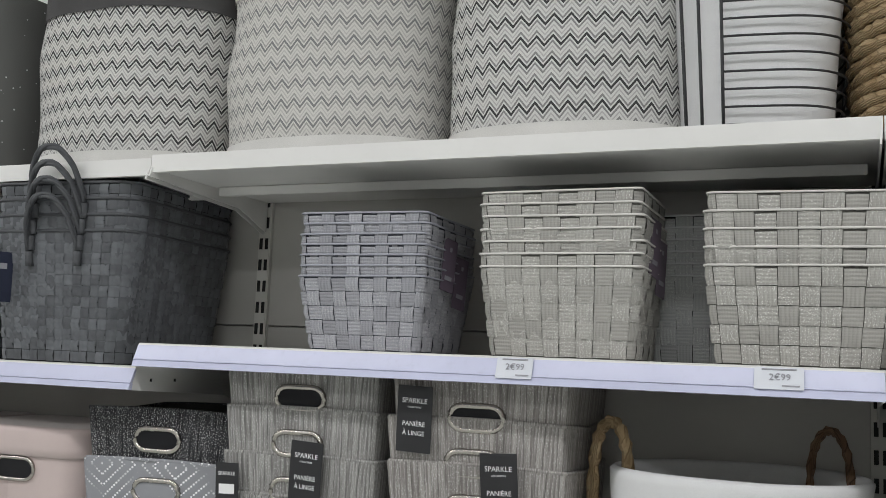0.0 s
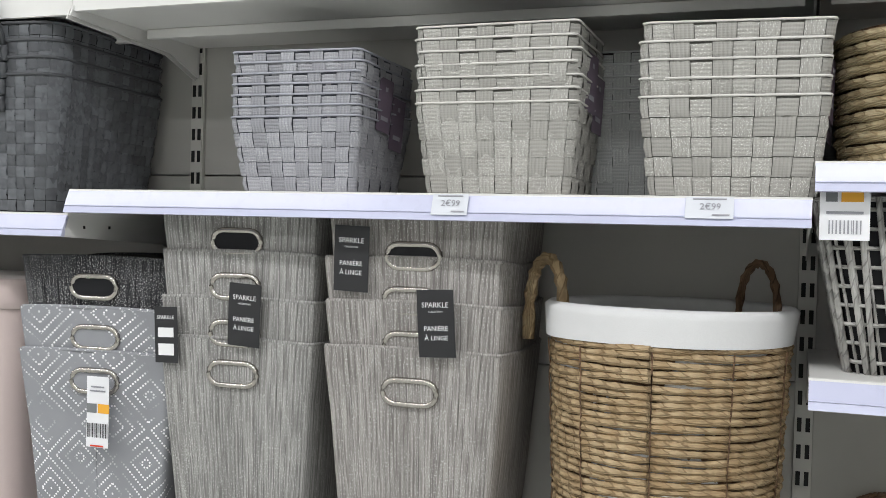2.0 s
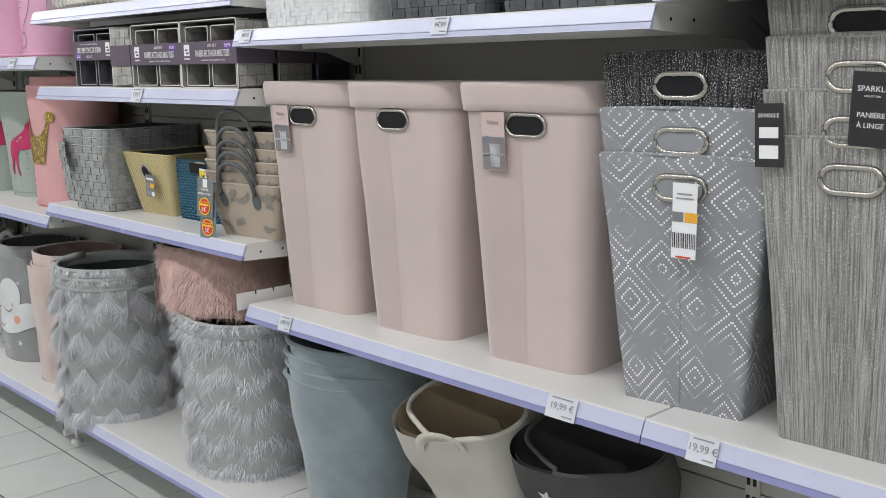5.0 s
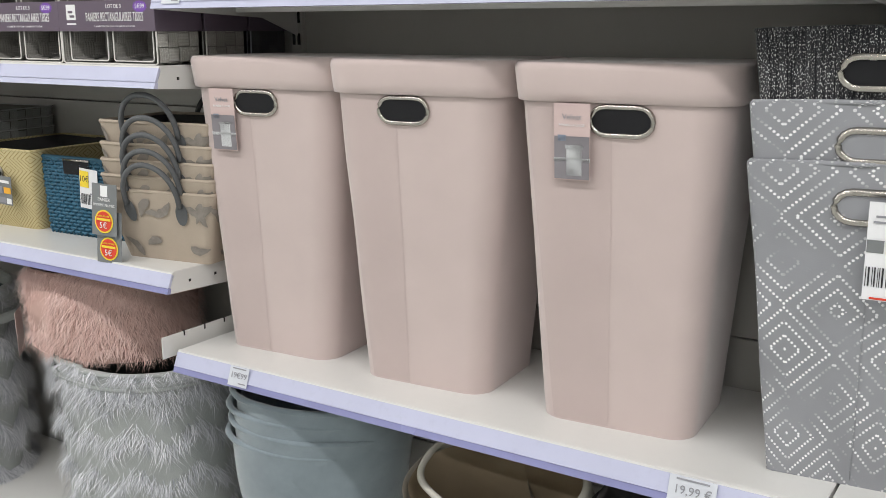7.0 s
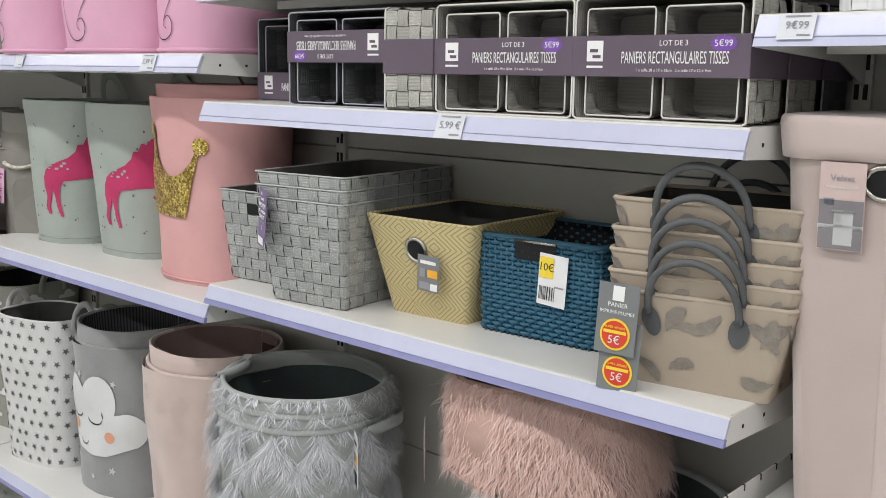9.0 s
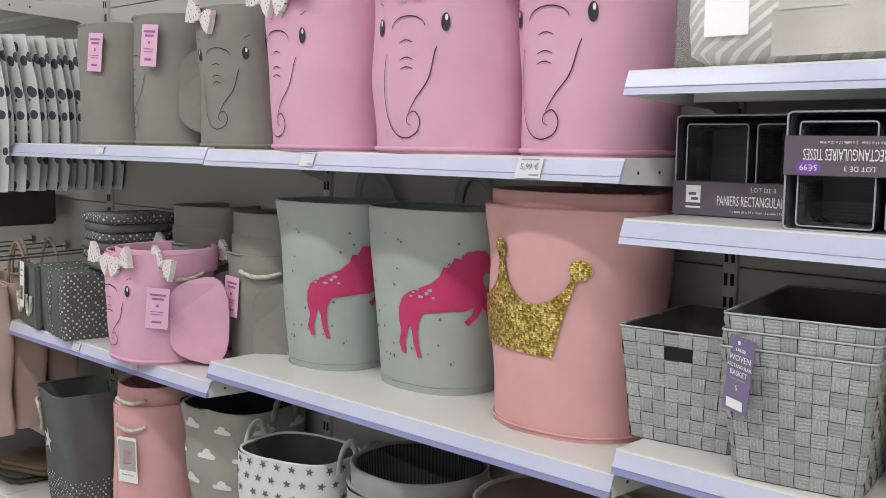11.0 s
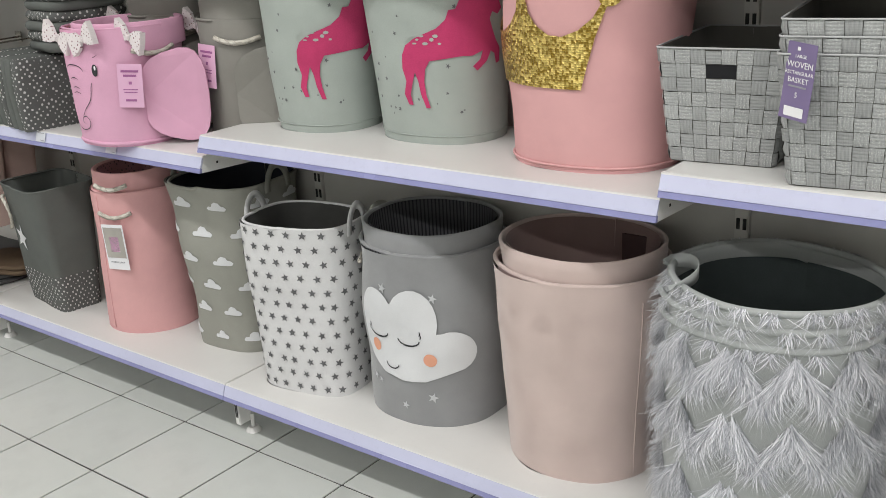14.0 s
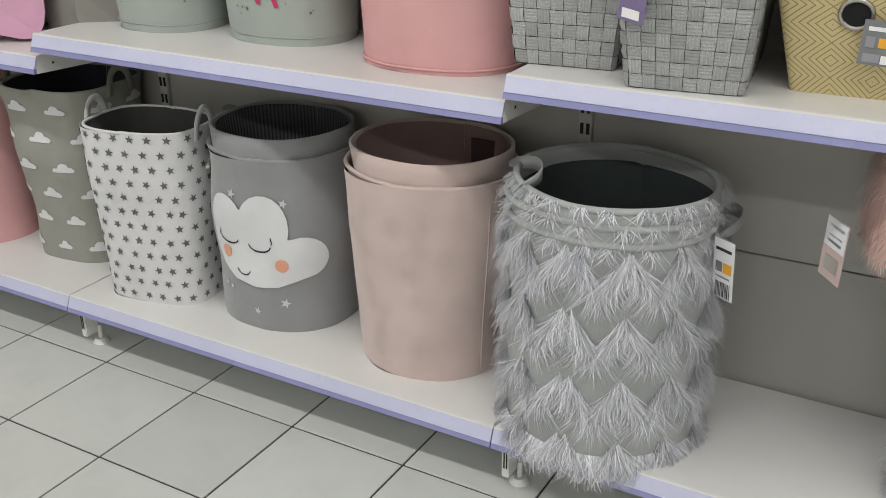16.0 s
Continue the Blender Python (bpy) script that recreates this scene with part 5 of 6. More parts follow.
# dimmer copies of the straps: shade inside the sets put into colour
SAND_SHADED = strap("sand_strap_shaded", (0.27, 0.26, 0.24), 0.1, 0.2)
BLACK_SHADED = strap("black_strap_shaded", (0.075, 0.077, 0.08), 0.15, 0.0)
set_of_three(pose(-2.82, 0.125, ZDU), SAND_STRAP, SAND_WIRE, SAND_SHADED)
set_of_three(pose(-3.122, 0.125, ZDU), SAND_STRAP, SAND_WIRE, SAND_SHADED)
set_of_three(pose(-3.28, 0.15, ZDU, 0, 0, -89), SAND_STRAP, SAND_WIRE, SAND_SHADED)
set_of_three(pose(-3.545, 0.13, ZDU), BLACK_STRAP, BLUE_WIRE, BLACK_SHADED, True, 0.02, "black")
set_of_three(pose(-3.82, 0.262, ZDU, 0, 0, 0), BLACK_STRAP, BLUE_WIRE, BLACK_SHADED, False, -0.064, "black")
for k, x in enumerate((-2.82, -3.122)):
    set_of_three(pose(x, 0.26, ZDU), SAND_STRAP, SAND_WIRE, SAND_SHADED)
    set_of_three(pose(x, 0.395, ZDU), BLACK_STRAP, BLUE_WIRE, BLACK_SHADED, label="black")
price_label(-3.22, ZDU, 0.0, 0.065, 0.045, "5,99 €")

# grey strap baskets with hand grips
g1, gt = strap_basket("strap_basket", "grey woven strap basket stacked with others alike", pose(-3.682, 0.195, ZDL, 0, 0, 8), 0.205, 0.345, 0.25, 0.41, 0.232, 0.0265, GREY_STRAP, GREY_WIRE, GAP_SHADE_MID, 0.0026, None, "grey strap baskets")
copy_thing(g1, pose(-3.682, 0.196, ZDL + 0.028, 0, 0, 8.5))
strap_basket("strap_basket", "grey woven strap basket with a cut-out grip, topping the stack", pose(-3.682, 0.196, ZDL + 0.056, 0, 0, 9), 0.205, 0.345, 0.25, 0.41, 0.232, 0.0265, GREY_STRAP, GREY_WIRE, GAP_SHADE_MID, 0.0026, (0.056, 0.195, 0.21), "grey strap baskets")
strap_basket("strap_basket", "grey woven strap basket with a dark cut-out grip, beside the stack", pose(-3.932, 0.245, ZDL, 0, 0, 6), 0.2, 0.3, 0.245, 0.33, 0.22, 0.0265, GREY_STRAP, GREY_WIRE, GAP_SHADE_MID, 0.0026, (0.056, 0.17, 0.195), "grey strap baskets")
tg = thing("basket_tag", "violet card tag with basket wording on a grey strap basket", "tag", pose(-3.732, -0.034, ZDL + 0.25, 0, 4, -24))
card(tg, pose(0, 0, 0), 0.06, 0.125, paint("violet_grey_card", (0.2, 0.155, 0.29), 0.45), [("LARGE", 0.008, 0, -0.022, INK_WHITE), ("WOVEN", 0.0145, 0, -0.036, INK_WHITE), ("RECTANGULAR", 0.0082, 0, -0.049, INK_WHITE), ("BASKET", 0.0125, 0, -0.061, INK_WHITE), ("5", 0.013, 0, -0.085, INK_WHITE)],
     [(0.0, -0.112, 0.04, 0.016, INK_WHITE), (-0.006, -0.01, 0.006, 0.006, INK_WHITE), (0, -0.071, 0.036, 0.003, INK_GREY)], name="paper", curl=-0.006)

# mustard basket
yt = thing("mustard_basket", "mustard yellow cloth basket with lozenge print and metal eyelet", "basket", pose(-3.405, 0.255, ZDL, 0, 0, 3))
ytub = Tub(0.2, 0.255, 0.29, 0.34, 0.207, 16, 0, 0.002, 4)
ytub.shell(yt, YELLOW, DARK_CLOTH, 0.006, 6, 64)
ring_edge = [(a - 0.005, 0.145 + b) for a, b in disc(0, 0, 0.024, None, 20)]
# black disc laid on the cloth paints the shade in the eyelet
applique(ytub, [ring_edge], 0.0012, SHADE_BLACK, yt, "hand_hole", "round hole drawn as a black patch of painted shade")
v, f, u = tube([ytub.at(a, b, 0.002) for a, b in ring_edge], 0.004, 8, True)
link_mesh("eyelet", v, f, STEEL, yt, "steel eyelet", u)
card(yt, pose(0.038, -0.172, 0.14, 2, 3, 0), 0.056, 0.074, GREY_CARD, (), [(0, -0.014, 0.04, 0.007, INK_WHITE), (-0.014, -0.036, 0.014, 0.018, INK_GREY), (0.012, -0.036, 0.026, 0.016, ORANGE), (-0.008, -0.062, 0.026, 0.014, INK_GREY), (0.016, -0.063, 0.018, 0.014, INK_WHITE)])

# teal basket
tt = Tub(0.262, 0.25, 0.276, 0.262, 0.196, 16)
tb = wicker_basket("teal_basket", "teal paper rope basket with a metal bar handle", pose(-3.138, 0.27, ZDL, 0, 0, 3), tt, 21, 0.0135, 0.0042, TEAL, SHADE_BLACK)
# black rectangle on the rope wall paints the shade of the grip
applique(tt, [[(-0.045, 0.155), (0.045, 0.155), (0.045, 0.192), (-0.045, 0.192)]], 0.006, SHADE_BLACK, tb, "grip_opening")
bar("bar_handle", [tt.at(-0.045, 0.19, 0.006), tt.at(0.045, 0.19, 0.006)], 0.003, CHROME, tb, "chrome bar handle")
card(tb, pose(0.045, -0.14, 0.172, 1, 4, 0), 0.062, 0.098, LABEL_PAPER, [("10€", 0.021, -0.014, -0.026, INK)], [(-0.014, -0.026, 0.03, 0.04, SUN), (0.016, -0.06, 0.02, 0.003, INK_GREY)] + barcode(-0.01, -0.075, 0.034, 0.026, INK, 4), "white tag with a yellow price field")

# feather baskets
ft = Tub(0.225, 0.16, 0.31, 0.235, 0.158, 14, 0, 0.003, 6)
fb = thing("feather_basket", "beige linen basket printed with grey feathers, grey loop handles", "basket", pose(-2.768, 0.155, ZDL, 0, 0, 8), "feather baskets")
ft.shell(fb, FEATHER, DARK_CLOTH, 0.007, 5, 64)
rnd = random.Random(5)
plumes = []
for k in range(52):
    u0, z0, a, q = rnd.uniform(-ft.round / 2, ft.round / 2), rnd.uniform(0.012, 0.148), rnd.uniform(0, 6.3), rnd.uniform(0.018, 0.029)
    leaf = []
    for i in range(16):
        b = 2 * math.pi * i / 16
        px, py = q * math.cos(b), q * 0.34 * math.sin(b) * (1 - 0.45 * math.cos(b)) * (1 + 0.12 * math.sin(b * 7)) + 0.25 * q * math.cos(b) ** 2
        leaf.append((u0 + px * math.cos(a) - py * math.sin(a), min(max(z0 + px * math.sin(a) + py * math.cos(a), 0.003), 0.155)))
    plumes.append(leaf)
applique(ft, plumes, 0.0012, FEATHER_INK, fb, "feather_print", "grey feather print")
for side in (0.0, ft.round / 2):
    path = []
    for i in range(21):
        a = math.pi * i / 20
        path.append(ft.at(side - 0.066 * math.cos(a), 0.128 + 0.092 * math.sin(a), 0.008 + 0.004 * math.sin(a)))
    v, f, u = tube(path, 0.0062, 8)
    link_mesh("handle", v, f, GREY_LEATHER, fb, "grey imitation leather handle", u)
    for q in (-0.066, 0.066):
        pad = [(side + q + a, 0.113 + b) for a, b in disc(0, 0, 0.015, 0.026, 16)]
        applique(ft, [pad], 0.003, GREY_LEATHER, fb, "handle_patch")
for k in range(1, 5):
    copy_thing(fb, pose(-2.768 + 0.001 * k, 0.155 + 0.001 * k, ZDL + (0, 0.03, 0.064, 0.1, 0.148)[k], 0, 0, 8 + (k % 2)))
for k, (dx, dz) in enumerate(((0.0, 0.0), (0.01, -0.062))):
    tg = thing("basket_tag", "slate card tag with red and yellow offer disc", "tag", pose(-2.862 + dx * 0.5, 0.005 - 0.004 * (1 - k), ZDL + 0.172 + dz, -3, 2, 8), "offer tags")
    disc_c = -0.083
    c = card(tg, pose(0, 0, 0), 0.07, 0.115, GREY_CARD, [("PANIER", 0.0105, 0, -0.035, INK_WHITE), ("IMPRIMÉ PLUMES", 0.0082, 0, -0.047, INK_WHITE)] if k == 0 else (), [(0, -0.016, 0.02, 0.024, INK_WHITE)] if k == 0 else (), name="paper")
    for rad, col, off in ((0.026, SUN, -0.0016), (0.0225, RED, -0.0022)):
        bm = bmesh.new()
        bm.faces.new([bm.verts.new((a, off, disc_c + b)) for a, b in disc(0, 0, rad, None, 28)])
        part("offer_disc", bm, col, c)
    part("offer_band", block((-0.0195, -0.0032, disc_c + 0.002), (0.0195, -0.0026, disc_c + 0.007)), SUN, c)
    letters("SUPER AFFAIRE", 0.0052, pose(0, -0.0036, disc_c + 0.012, 90), SUN, c)
    letters("5€", 0.019, pose(0, -0.0036, disc_c - 0.009, 90), INK_WHITE, c)


# fringe bins on the base shelf
def fringe_bin(name, label, m, tub, body, inside, fringe, rows, zig, wave, seed, length, step, nested=0.0, handles=True):
    t = thing(name, label, "laundry bin", m)
    tub.shell(t, body, inside, 0.01, 8, 64)
    if nested:
        inner = Tub(tub.w0, tub.d0, tub.w1 * 0.995, tub.d1 * 0.995, tub.h, tub.power, 0, 0.008, seed)
        v, f, u = inner.skin(tub.h - 0.06, tub.h - 0.03, 64, 2, -0.002, 0.01)
        v = [p + Vector((0.004, 0.0, nested)) for p in v]
        link_mesh("inner_bin_rim", v, f, body, t, uv=u)
        v, f, u = inner.ring(tub.h - 0.03 + nested, 0.0075, -0.004, 64, 8)
        link_mesh("inner_piping", v, f, body, t, uv=u)
        v, f = strands(rim_tufts(inner, tub.h - 0.028 + nested, 0.05, seed + 9), 0.036, 0.0009, 0.7, seed + 9, 0.8)
        tagged(link_mesh("rim_tuft", v, f, fringe, t), kind="stuff")
    for k, z in enumerate((tub.h, tub.h - 0.035)):
        if fringe is FUR_PINK:
            continue
        v, f, u = tub.ring(z, 0.0075 if nested else 0.0052, 0.002, 64, 8)
        link_mesh("piping", v, f, SATIN if fringe is FUR_GREY else body, t, uv=u)
    v, f = strands(fringe_rows(tub, rows, step, zig, wave, seed, 0.04 if zig < 0.06 else 0.022), length, 0.0008, 1.0, seed, 0.5 if zig < 0.06 else 0.62)
    tagged(link_mesh("fringe", v, f, fringe, t, "long shining fringe in zigzag rows"), kind="stuff")
    for k, z in enumerate((tub.h + 0.002, tub.h - 0.04)):
        v, f = strands(rim_tufts(tub, z, 0.058 if nested else 0.04, seed + k), 0.042, 0.0008, 0.7, seed + 2 + k, 0.8)
        tagged(link_mesh("rim_tuft", v, f, fringe, t), kind="stuff")
    if handles:
        for u0, lean in ((-tub.round * 0.17, -0.075), (tub.round * 0.3, 0.03)):
            strap_loop(tub, t, u0, 0.07, tub.h + (nested - 0.03 if lean < 0 else -0.05), 0.014, 0.028, SATIN, out=0.014, lean=lean)
    return t


f1 = Tub(0.42, 0.4, 0.42, 0.4, 0.525, 2.0, 0.0, 0.008, 2)
fur1 = fringe_bin("fringe_bin", "silver-grey satin laundry bin with long fringe in zigzag rows", pose(-3.812, 0.142, BASE), f1, SATIN, SATIN_IN, FUR_GREY,
                  [0.0, 0.145, 0.29, 0.425], 0.075, 0.106, 4, 0.054, 9800, 0.062)
card(fur1, pose(0.245, -0.06, 0.49, 0, -4, -36), 0.058, 0.118, LABEL_PAPER, (), [(0, -0.02, 0.044, 0.006, INK), (-0.012, -0.055, 0.018, 0.02, GREY_CARD), (0.012, -0.055, 0.024, 0.02, ORANGE), (0, -0.075, 0.04, 0.004, INK_GREY)] + barcode(0, -0.1, 0.04, 0.03, INK, 3))
f2 = Tub(0.42, 0.36, 0.47, 0.4, 0.495, 2.2, 0.02, 0.012, 8)
fringe_bin("fringe_bin", "grey laundry bin covered with soft mottled fringe", pose(-3.0, 0.2, BASE), f2, SATIN, SATIN_IN, FUR_GREY,
           [0.0, 0.1, 0.21, 0.32, 0.42], 0.05, 0.14, 14, 0.045, 1700, 0.0)
f3 = Tub(0.42, 0.34, 0.4, 0.32, 0.2, 2.4, 0.07, 0.035, 3)
fringe_bin("fringe_bag", "blush pink fluffy bag slumped on the grey fringe bin", pose(-3.12, 0.2, BASE + 0.497), f3, cloth("blush_satin", (0.6, 0.4, 0.35), 0.08), ROSE_IN, FUR_PINK,
           [0.02, 0.06, 0.1, 0.14, 0.175], 0.025, 0.17, 21, 0.038, 2300, 0.0, False)
fc = thing("bin_tag", "white and rose card tag hanging by the pink fringe bag", "tag", pose(-3.376, 0.1, 0.72, 0, 3, -48))
card(fc, pose(0, 0, 0), 0.066, 0.12, ROSE_CARD, (), [(0, -0.03, 0.062, 0.056, LABEL_PAPER), (0, -0.016, 0.044, 0.006, INK), (0, -0.034, 0.04, 0.004, INK_GREY), (0, -0.046, 0.04, 0.006, INK_GREY), (0, -0.088, 0.04, 0.03, PHOTO)], name="paper")

# top of bay D: folded cloths, chip-wood basket
def bundle(name, label, m, w, d, h, mt, folds, seed):
    """A cloth folded in layers."""
    t = thing(name, label, "folded textile", m)
    rnd = random.Random(seed)
    for k in range(folds):
        q = h / folds
        tub = Tub(w * rnd.uniform(0.94, 1.0), d * rnd.uniform(0.94, 1.0), w * rnd.uniform(0.94, 1.0), d, q * 0.98, 5, 0.02, 0.006, seed + k)
        rows = [(0.0, -q * 0.2), (q * 0.12, -0.001), (q * 0.5, 0.002), (q * 0.88, -0.001), (q, -q * 0.2)]
        verts, faces, uv = [], [], []
        n = 44
        for z, o in rows:
            for i in range(n):
                u = tub.round * i / n
                verts.append(tub.at(u, z, o) + Vector((0, 0, k * q)))
                uv.append((u, z + verts[-1].x * 0.3))
        for j in range(len(rows) - 1):
            for i in range(n):
                faces.append((j * n + i, j * n + (i + 1) % n, (j + 1) * n + (i + 1) % n, (j + 1) * n + i))
        faces += [tuple(range(n))[::-1], tuple((len(rows) - 1) * n + i for i in range(n))]
        link_mesh("fold", verts, faces, mt, t, uv=uv)
    return t


pk = bundle("packed_cushion", "striped white cushion cover with photo card in clear plastic film", pose(-3.66, 0.17, ZDT), 0.5, 0.3, 0.19, DIAGONAL, 1, 3)
part("photo_card", block((-0.07, -0.1545, 0.012), (0.13, -0.1525, 0.175)), PHOTO, pk, "printed photo card")
part("care_card", block((-0.06, -0.1565, 0.085), (0.05, -0.155, 0.17)), BOLT, pk, "striped cushion in the photo")
part("care_card", block((-0.19, -0.1565, 0.05), (-0.11, -0.1545, 0.13)), LABEL_PAPER, pk, "white care card")
bundle("packed_blanket", "rolled striped white blanket in clear plastic film", pose(-3.27, 0.16, ZDT, 0, 0, 4), 0.3, 0.3, 0.14, WIDE_STRIPE, 2, 5)
bundle("folded_cloth", "old rose cotton cloth folded loosely", pose(-2.99, 0.17, ZDT, 0, 0, -8), 0.24, 0.28, 0.12, ROSE_TEXTILE, 3, 8)
for x, w, hh in ((-3.66, 0.52, 0.18), (-3.27, 0.32, 0.16)):
    film = thing("plastic_film", "crinkled clear plastic film wrapped round textiles", "packaging", pose(x, 0.165, ZDT))
    tub = Tub(w, 0.32, w, 0.32, hh, 6, 0, 0.006, 4)
    v, f, u = tub.skin(0.001, hh, 60, 6, 0.004)
    o = link_mesh("film", v, f, POLY, film, uv=u)
    o.visible_shadow = False
ch = Tub(0.18, 0.2, 0.24, 0.25, 0.2, 6, 0.02, 0.003, 2)
cb = thing("chip_wood_basket", "honey-coloured chip wood basket with diamond gaps and leather handles", "basket", pose(-2.795, 0.16, ZDT, 0, 0, 5))
v, f, u = weave(ch, 0.0, 0.15, 0.036, 0.003, 0.14)
tagged(link_mesh("woven_wall", v, f, CHIPWOOD, cb, uv=u), kind="stuff")
v, f, u = join(ch.skin(0.0, 0.195, 40, 4, -0.003), ch.floor(0.0, 40, -0.003))
link_mesh("inner_wall", v, f, LEATHER, cb, uv=u)
v, f, u = ch.skin(0.145, 0.2, 48, 3, 0.003, 0.006)
link_mesh("liner_cuff", v, f, LINER, cb, "pale cotton cuff", u)
handle_loop(ch, cb, -ch.round * 0.14, 0.05, 0.15, 0.06, 0.007, LEATHER, out=0.01, lean=0.02, label="brown leather handle")

# ---- bay E: printed bins ----
HORSE = [(-0.122, -0.019), (-0.124, -0.049), (-0.114, -0.08), (-0.122, -0.111), (-0.11, -0.136), (-0.097, -0.136), (-0.103, -0.111), (-0.094, -0.08), (-0.087, -0.058), (-0.078, -0.08), (-0.072, -0.11), (-0.059, -0.142), (-0.047, -0.142), (-0.057, -0.111), (-0.061, -0.08), (-0.058, -0.051), (-0.046, -0.031), (-0.007, -0.026), (0.03, -0.021), (0.058, -0.021), (0.082, -0.011), (0.076, -0.031), (0.059, -0.046), (0.07, -0.057),
         (0.094, -0.036), (0.103, -0.014), (0.114, -0.021), (0.122, -0.046), (0.134, -0.042), (0.131, -0.011), (0.116, 0.011), (0.105, 0.036), (0.097, 0.06), (0.103, 0.075), (0.118, 0.068), (0.128, 0.081), (0.116, 0.105), (0.099, 0.125), (0.082, 0.127), (0.057, 0.123), (0.044, 0.106), (0.029, 0.109), (0.019, 0.086), (0.004, 0.085), (-0.004, 0.063), (-0.026, 0.044), (-0.086, 0.02), (-0.11, 0.004)]
for k, (x, w) in enumerate(((-5.083, 0.365), (-4.716, 0.405))):
    tub = Tub(w - 0.087, 0.25, w, 0.29, 0.448, 2.3, 0.0, 0.008, k + 2)
    t = cloth_bin("printed_bin", "pale sage felt bin with a magenta prancing horse print", pose(x, 0.262 if k == 0 else 0.288, ZE), tub, GREEN_GREY, GREEN_GREY, group="horse print bins")
    applique(tub, [HORSE], 0.0022, MAGENTA, t, "horse_print", "flat magenta horse silhouette", 0.012, 0.154 if k == 0 else 0.112, 0.232, 1.0)
    rnd = random.Random(4)
    applique(tub, [star(-0.12 + rnd.random() * 0.3, 0.05 + rnd.random() * 0.34, rnd.uniform(0.003, 0.0065), rnd.random()) for _ in range(30)], 0.0014, STAR_GREY, t, "star_print", "small dark stars")
    wx = 0.128 if k == 0 else 0.095
    worn = [disc(wx - 0.09 + 0.011 * i + rnd.uniform(-0.003, 0.003), 0.25 + 0.01 * math.sin(i * 2.1), rnd.uniform(0.004, 0.008), rnd.uniform(0.002, 0.005), 7) for i in range(9)]
    applique(tub, worn, 0.0032, GREEN_GREY, t, "worn_print", "worn spots in the print")
    v, f, u = tub.ring(0.02, 0.0016, 0.001, 64, 5)
    link_mesh("foot_seam", v, f, GREEN_GREY, t, uv=u)
    strap_loop(tub, t, tub.round * 0.5, 0.06, 0.43, 0.1, 0.028, GREEN_GREY, lean=-0.03)

ctub = Tub(0.37, 0.3, 0.435, 0.32, 0.478, 2.2, 0.0, 0.009, 6)
ct2 = cloth_bin("crown_bin", "salmon pink cotton bin with a gold sequin crown", pose(-4.257, 0.238, ZE), ctub, SALMON, SALMON)
HALF = [(0.142, 0.0), (0.154, 0.05), (0.168, 0.1), (0.194, 0.17), (0.182, 0.17), (0.165, 0.142), (0.135, 0.118), (0.1, 0.105), (0.07, 0.107), (0.04, 0.125), (0.02, 0.15), (0.009, 0.2)]
CROWN = HALF + [(-a, b) for a, b in HALF[::-1]]
applique(ctub, [CROWN, disc(0, 0.216, 0.021, 0.022, 18), disc(0.197, 0.186, 0.022, 0.022, 18), disc(-0.197, 0.186, 0.022, 0.022, 18)], 0.0042, GOLD, ct2, "sequin_crown", "gold sequin crown", 0.02, -0.09, 0.175)
v, f, u = ctub.skin(0.43, 0.5, 64, 3, -0.008, 0.006)
link_mesh("inner_bin", [p + Vector((0.004, 0.008, 0.012)) for p in v], f, SALMON, ct2, "rim of a second bin nested inside", u)
for u0 in (ctub.round / 2,):
    strap_loop(ctub, ct2, u0, 0.06, 0.47, 0.09, 0.03, SALMON, lean=-0.1)
v, f, u = ctub.ring(0.012, 0.003, 0.002, 64, 5)
link_mesh("foot_seam", v, f, SALMON, ct2, uv=u)

# rose velvet bins nested, on the base
def nest(name, label, m, tub, mt, inside, lift, group=""):
    t = cloth_bin(name, label, m, tub, mt, inside, "laundry bin", group, thick=0.009)
    rim = Tub(tub.w0, tub.d0, tub.w1 * 1.0, tub.d1 * 1.0, tub.h, tub.power, 0.0, 0.01, 5)
    v, f, u = rim.skin(tub.h - lift - 0.02, tub.h, 64, 3, -0.014, 0.008)
    link_mesh("inner_bin", [p + Vector((0.0, 0.0, lift)) for p in v], f, mt, t, "a second bin nested inside", u)
    v, f, u = join(rim.skin(0.1, tub.h, 64, 3, -0.03), rim.floor(0.1, 48, -0.03))
    link_mesh("inner_lining", [p + Vector((0.0, 0.0, lift - 0.002)) for p in v], f, inside, t, uv=u)
    return t


rt = Tub(0.36, 0.345, 0.415, 0.37, 0.485, 2.1, 0.0, 0.012, 3)
rose = nest("rose_velvet_bin", "rose velvet laundry bin with embossed flowers, nested double", pose(-4.285, 0.222, BASE), rt, ROSE_VELVET, ROSE_IN, 0.05)
rnd = random.Random(9)
petals = []
for k in range(60):
    u0, z0 = rnd.uniform(-0.35, 0.35), rnd.uniform(0.03, 0.42)
    for i in range(8):
        a = math.pi * i / 4
        petals.append([(u0 + 0.006 * math.cos(a), z0 + 0.006 * math.sin(a)), (u0 + 0.02 * math.cos(a - 0.16), z0 + 0.02 * math.sin(a - 0.16)), (u0 + 0.024 * math.cos(a), z0 + 0.024 * math.sin(a)), (u0 + 0.02 * math.cos(a + 0.16), z0 + 0.02 * math.sin(a + 0.16))])
applique(rt, petals, -0.0002, ROSE_VELVET, rose, "embossed_pattern", "embossed flower heads")
bar("side_seam", [rt.at(0.22, 0.01 + 0.43 * i / 8, 0.001) for i in range(9)], 0.0016, ROSE_VELVET, rose)
part("inside_card", block((0.03, 0.135, 0.43), (0.1, 0.138, 0.51)), cloth("plum_card", (0.1, 0.06, 0.06)), rose, "care card inside the bin")

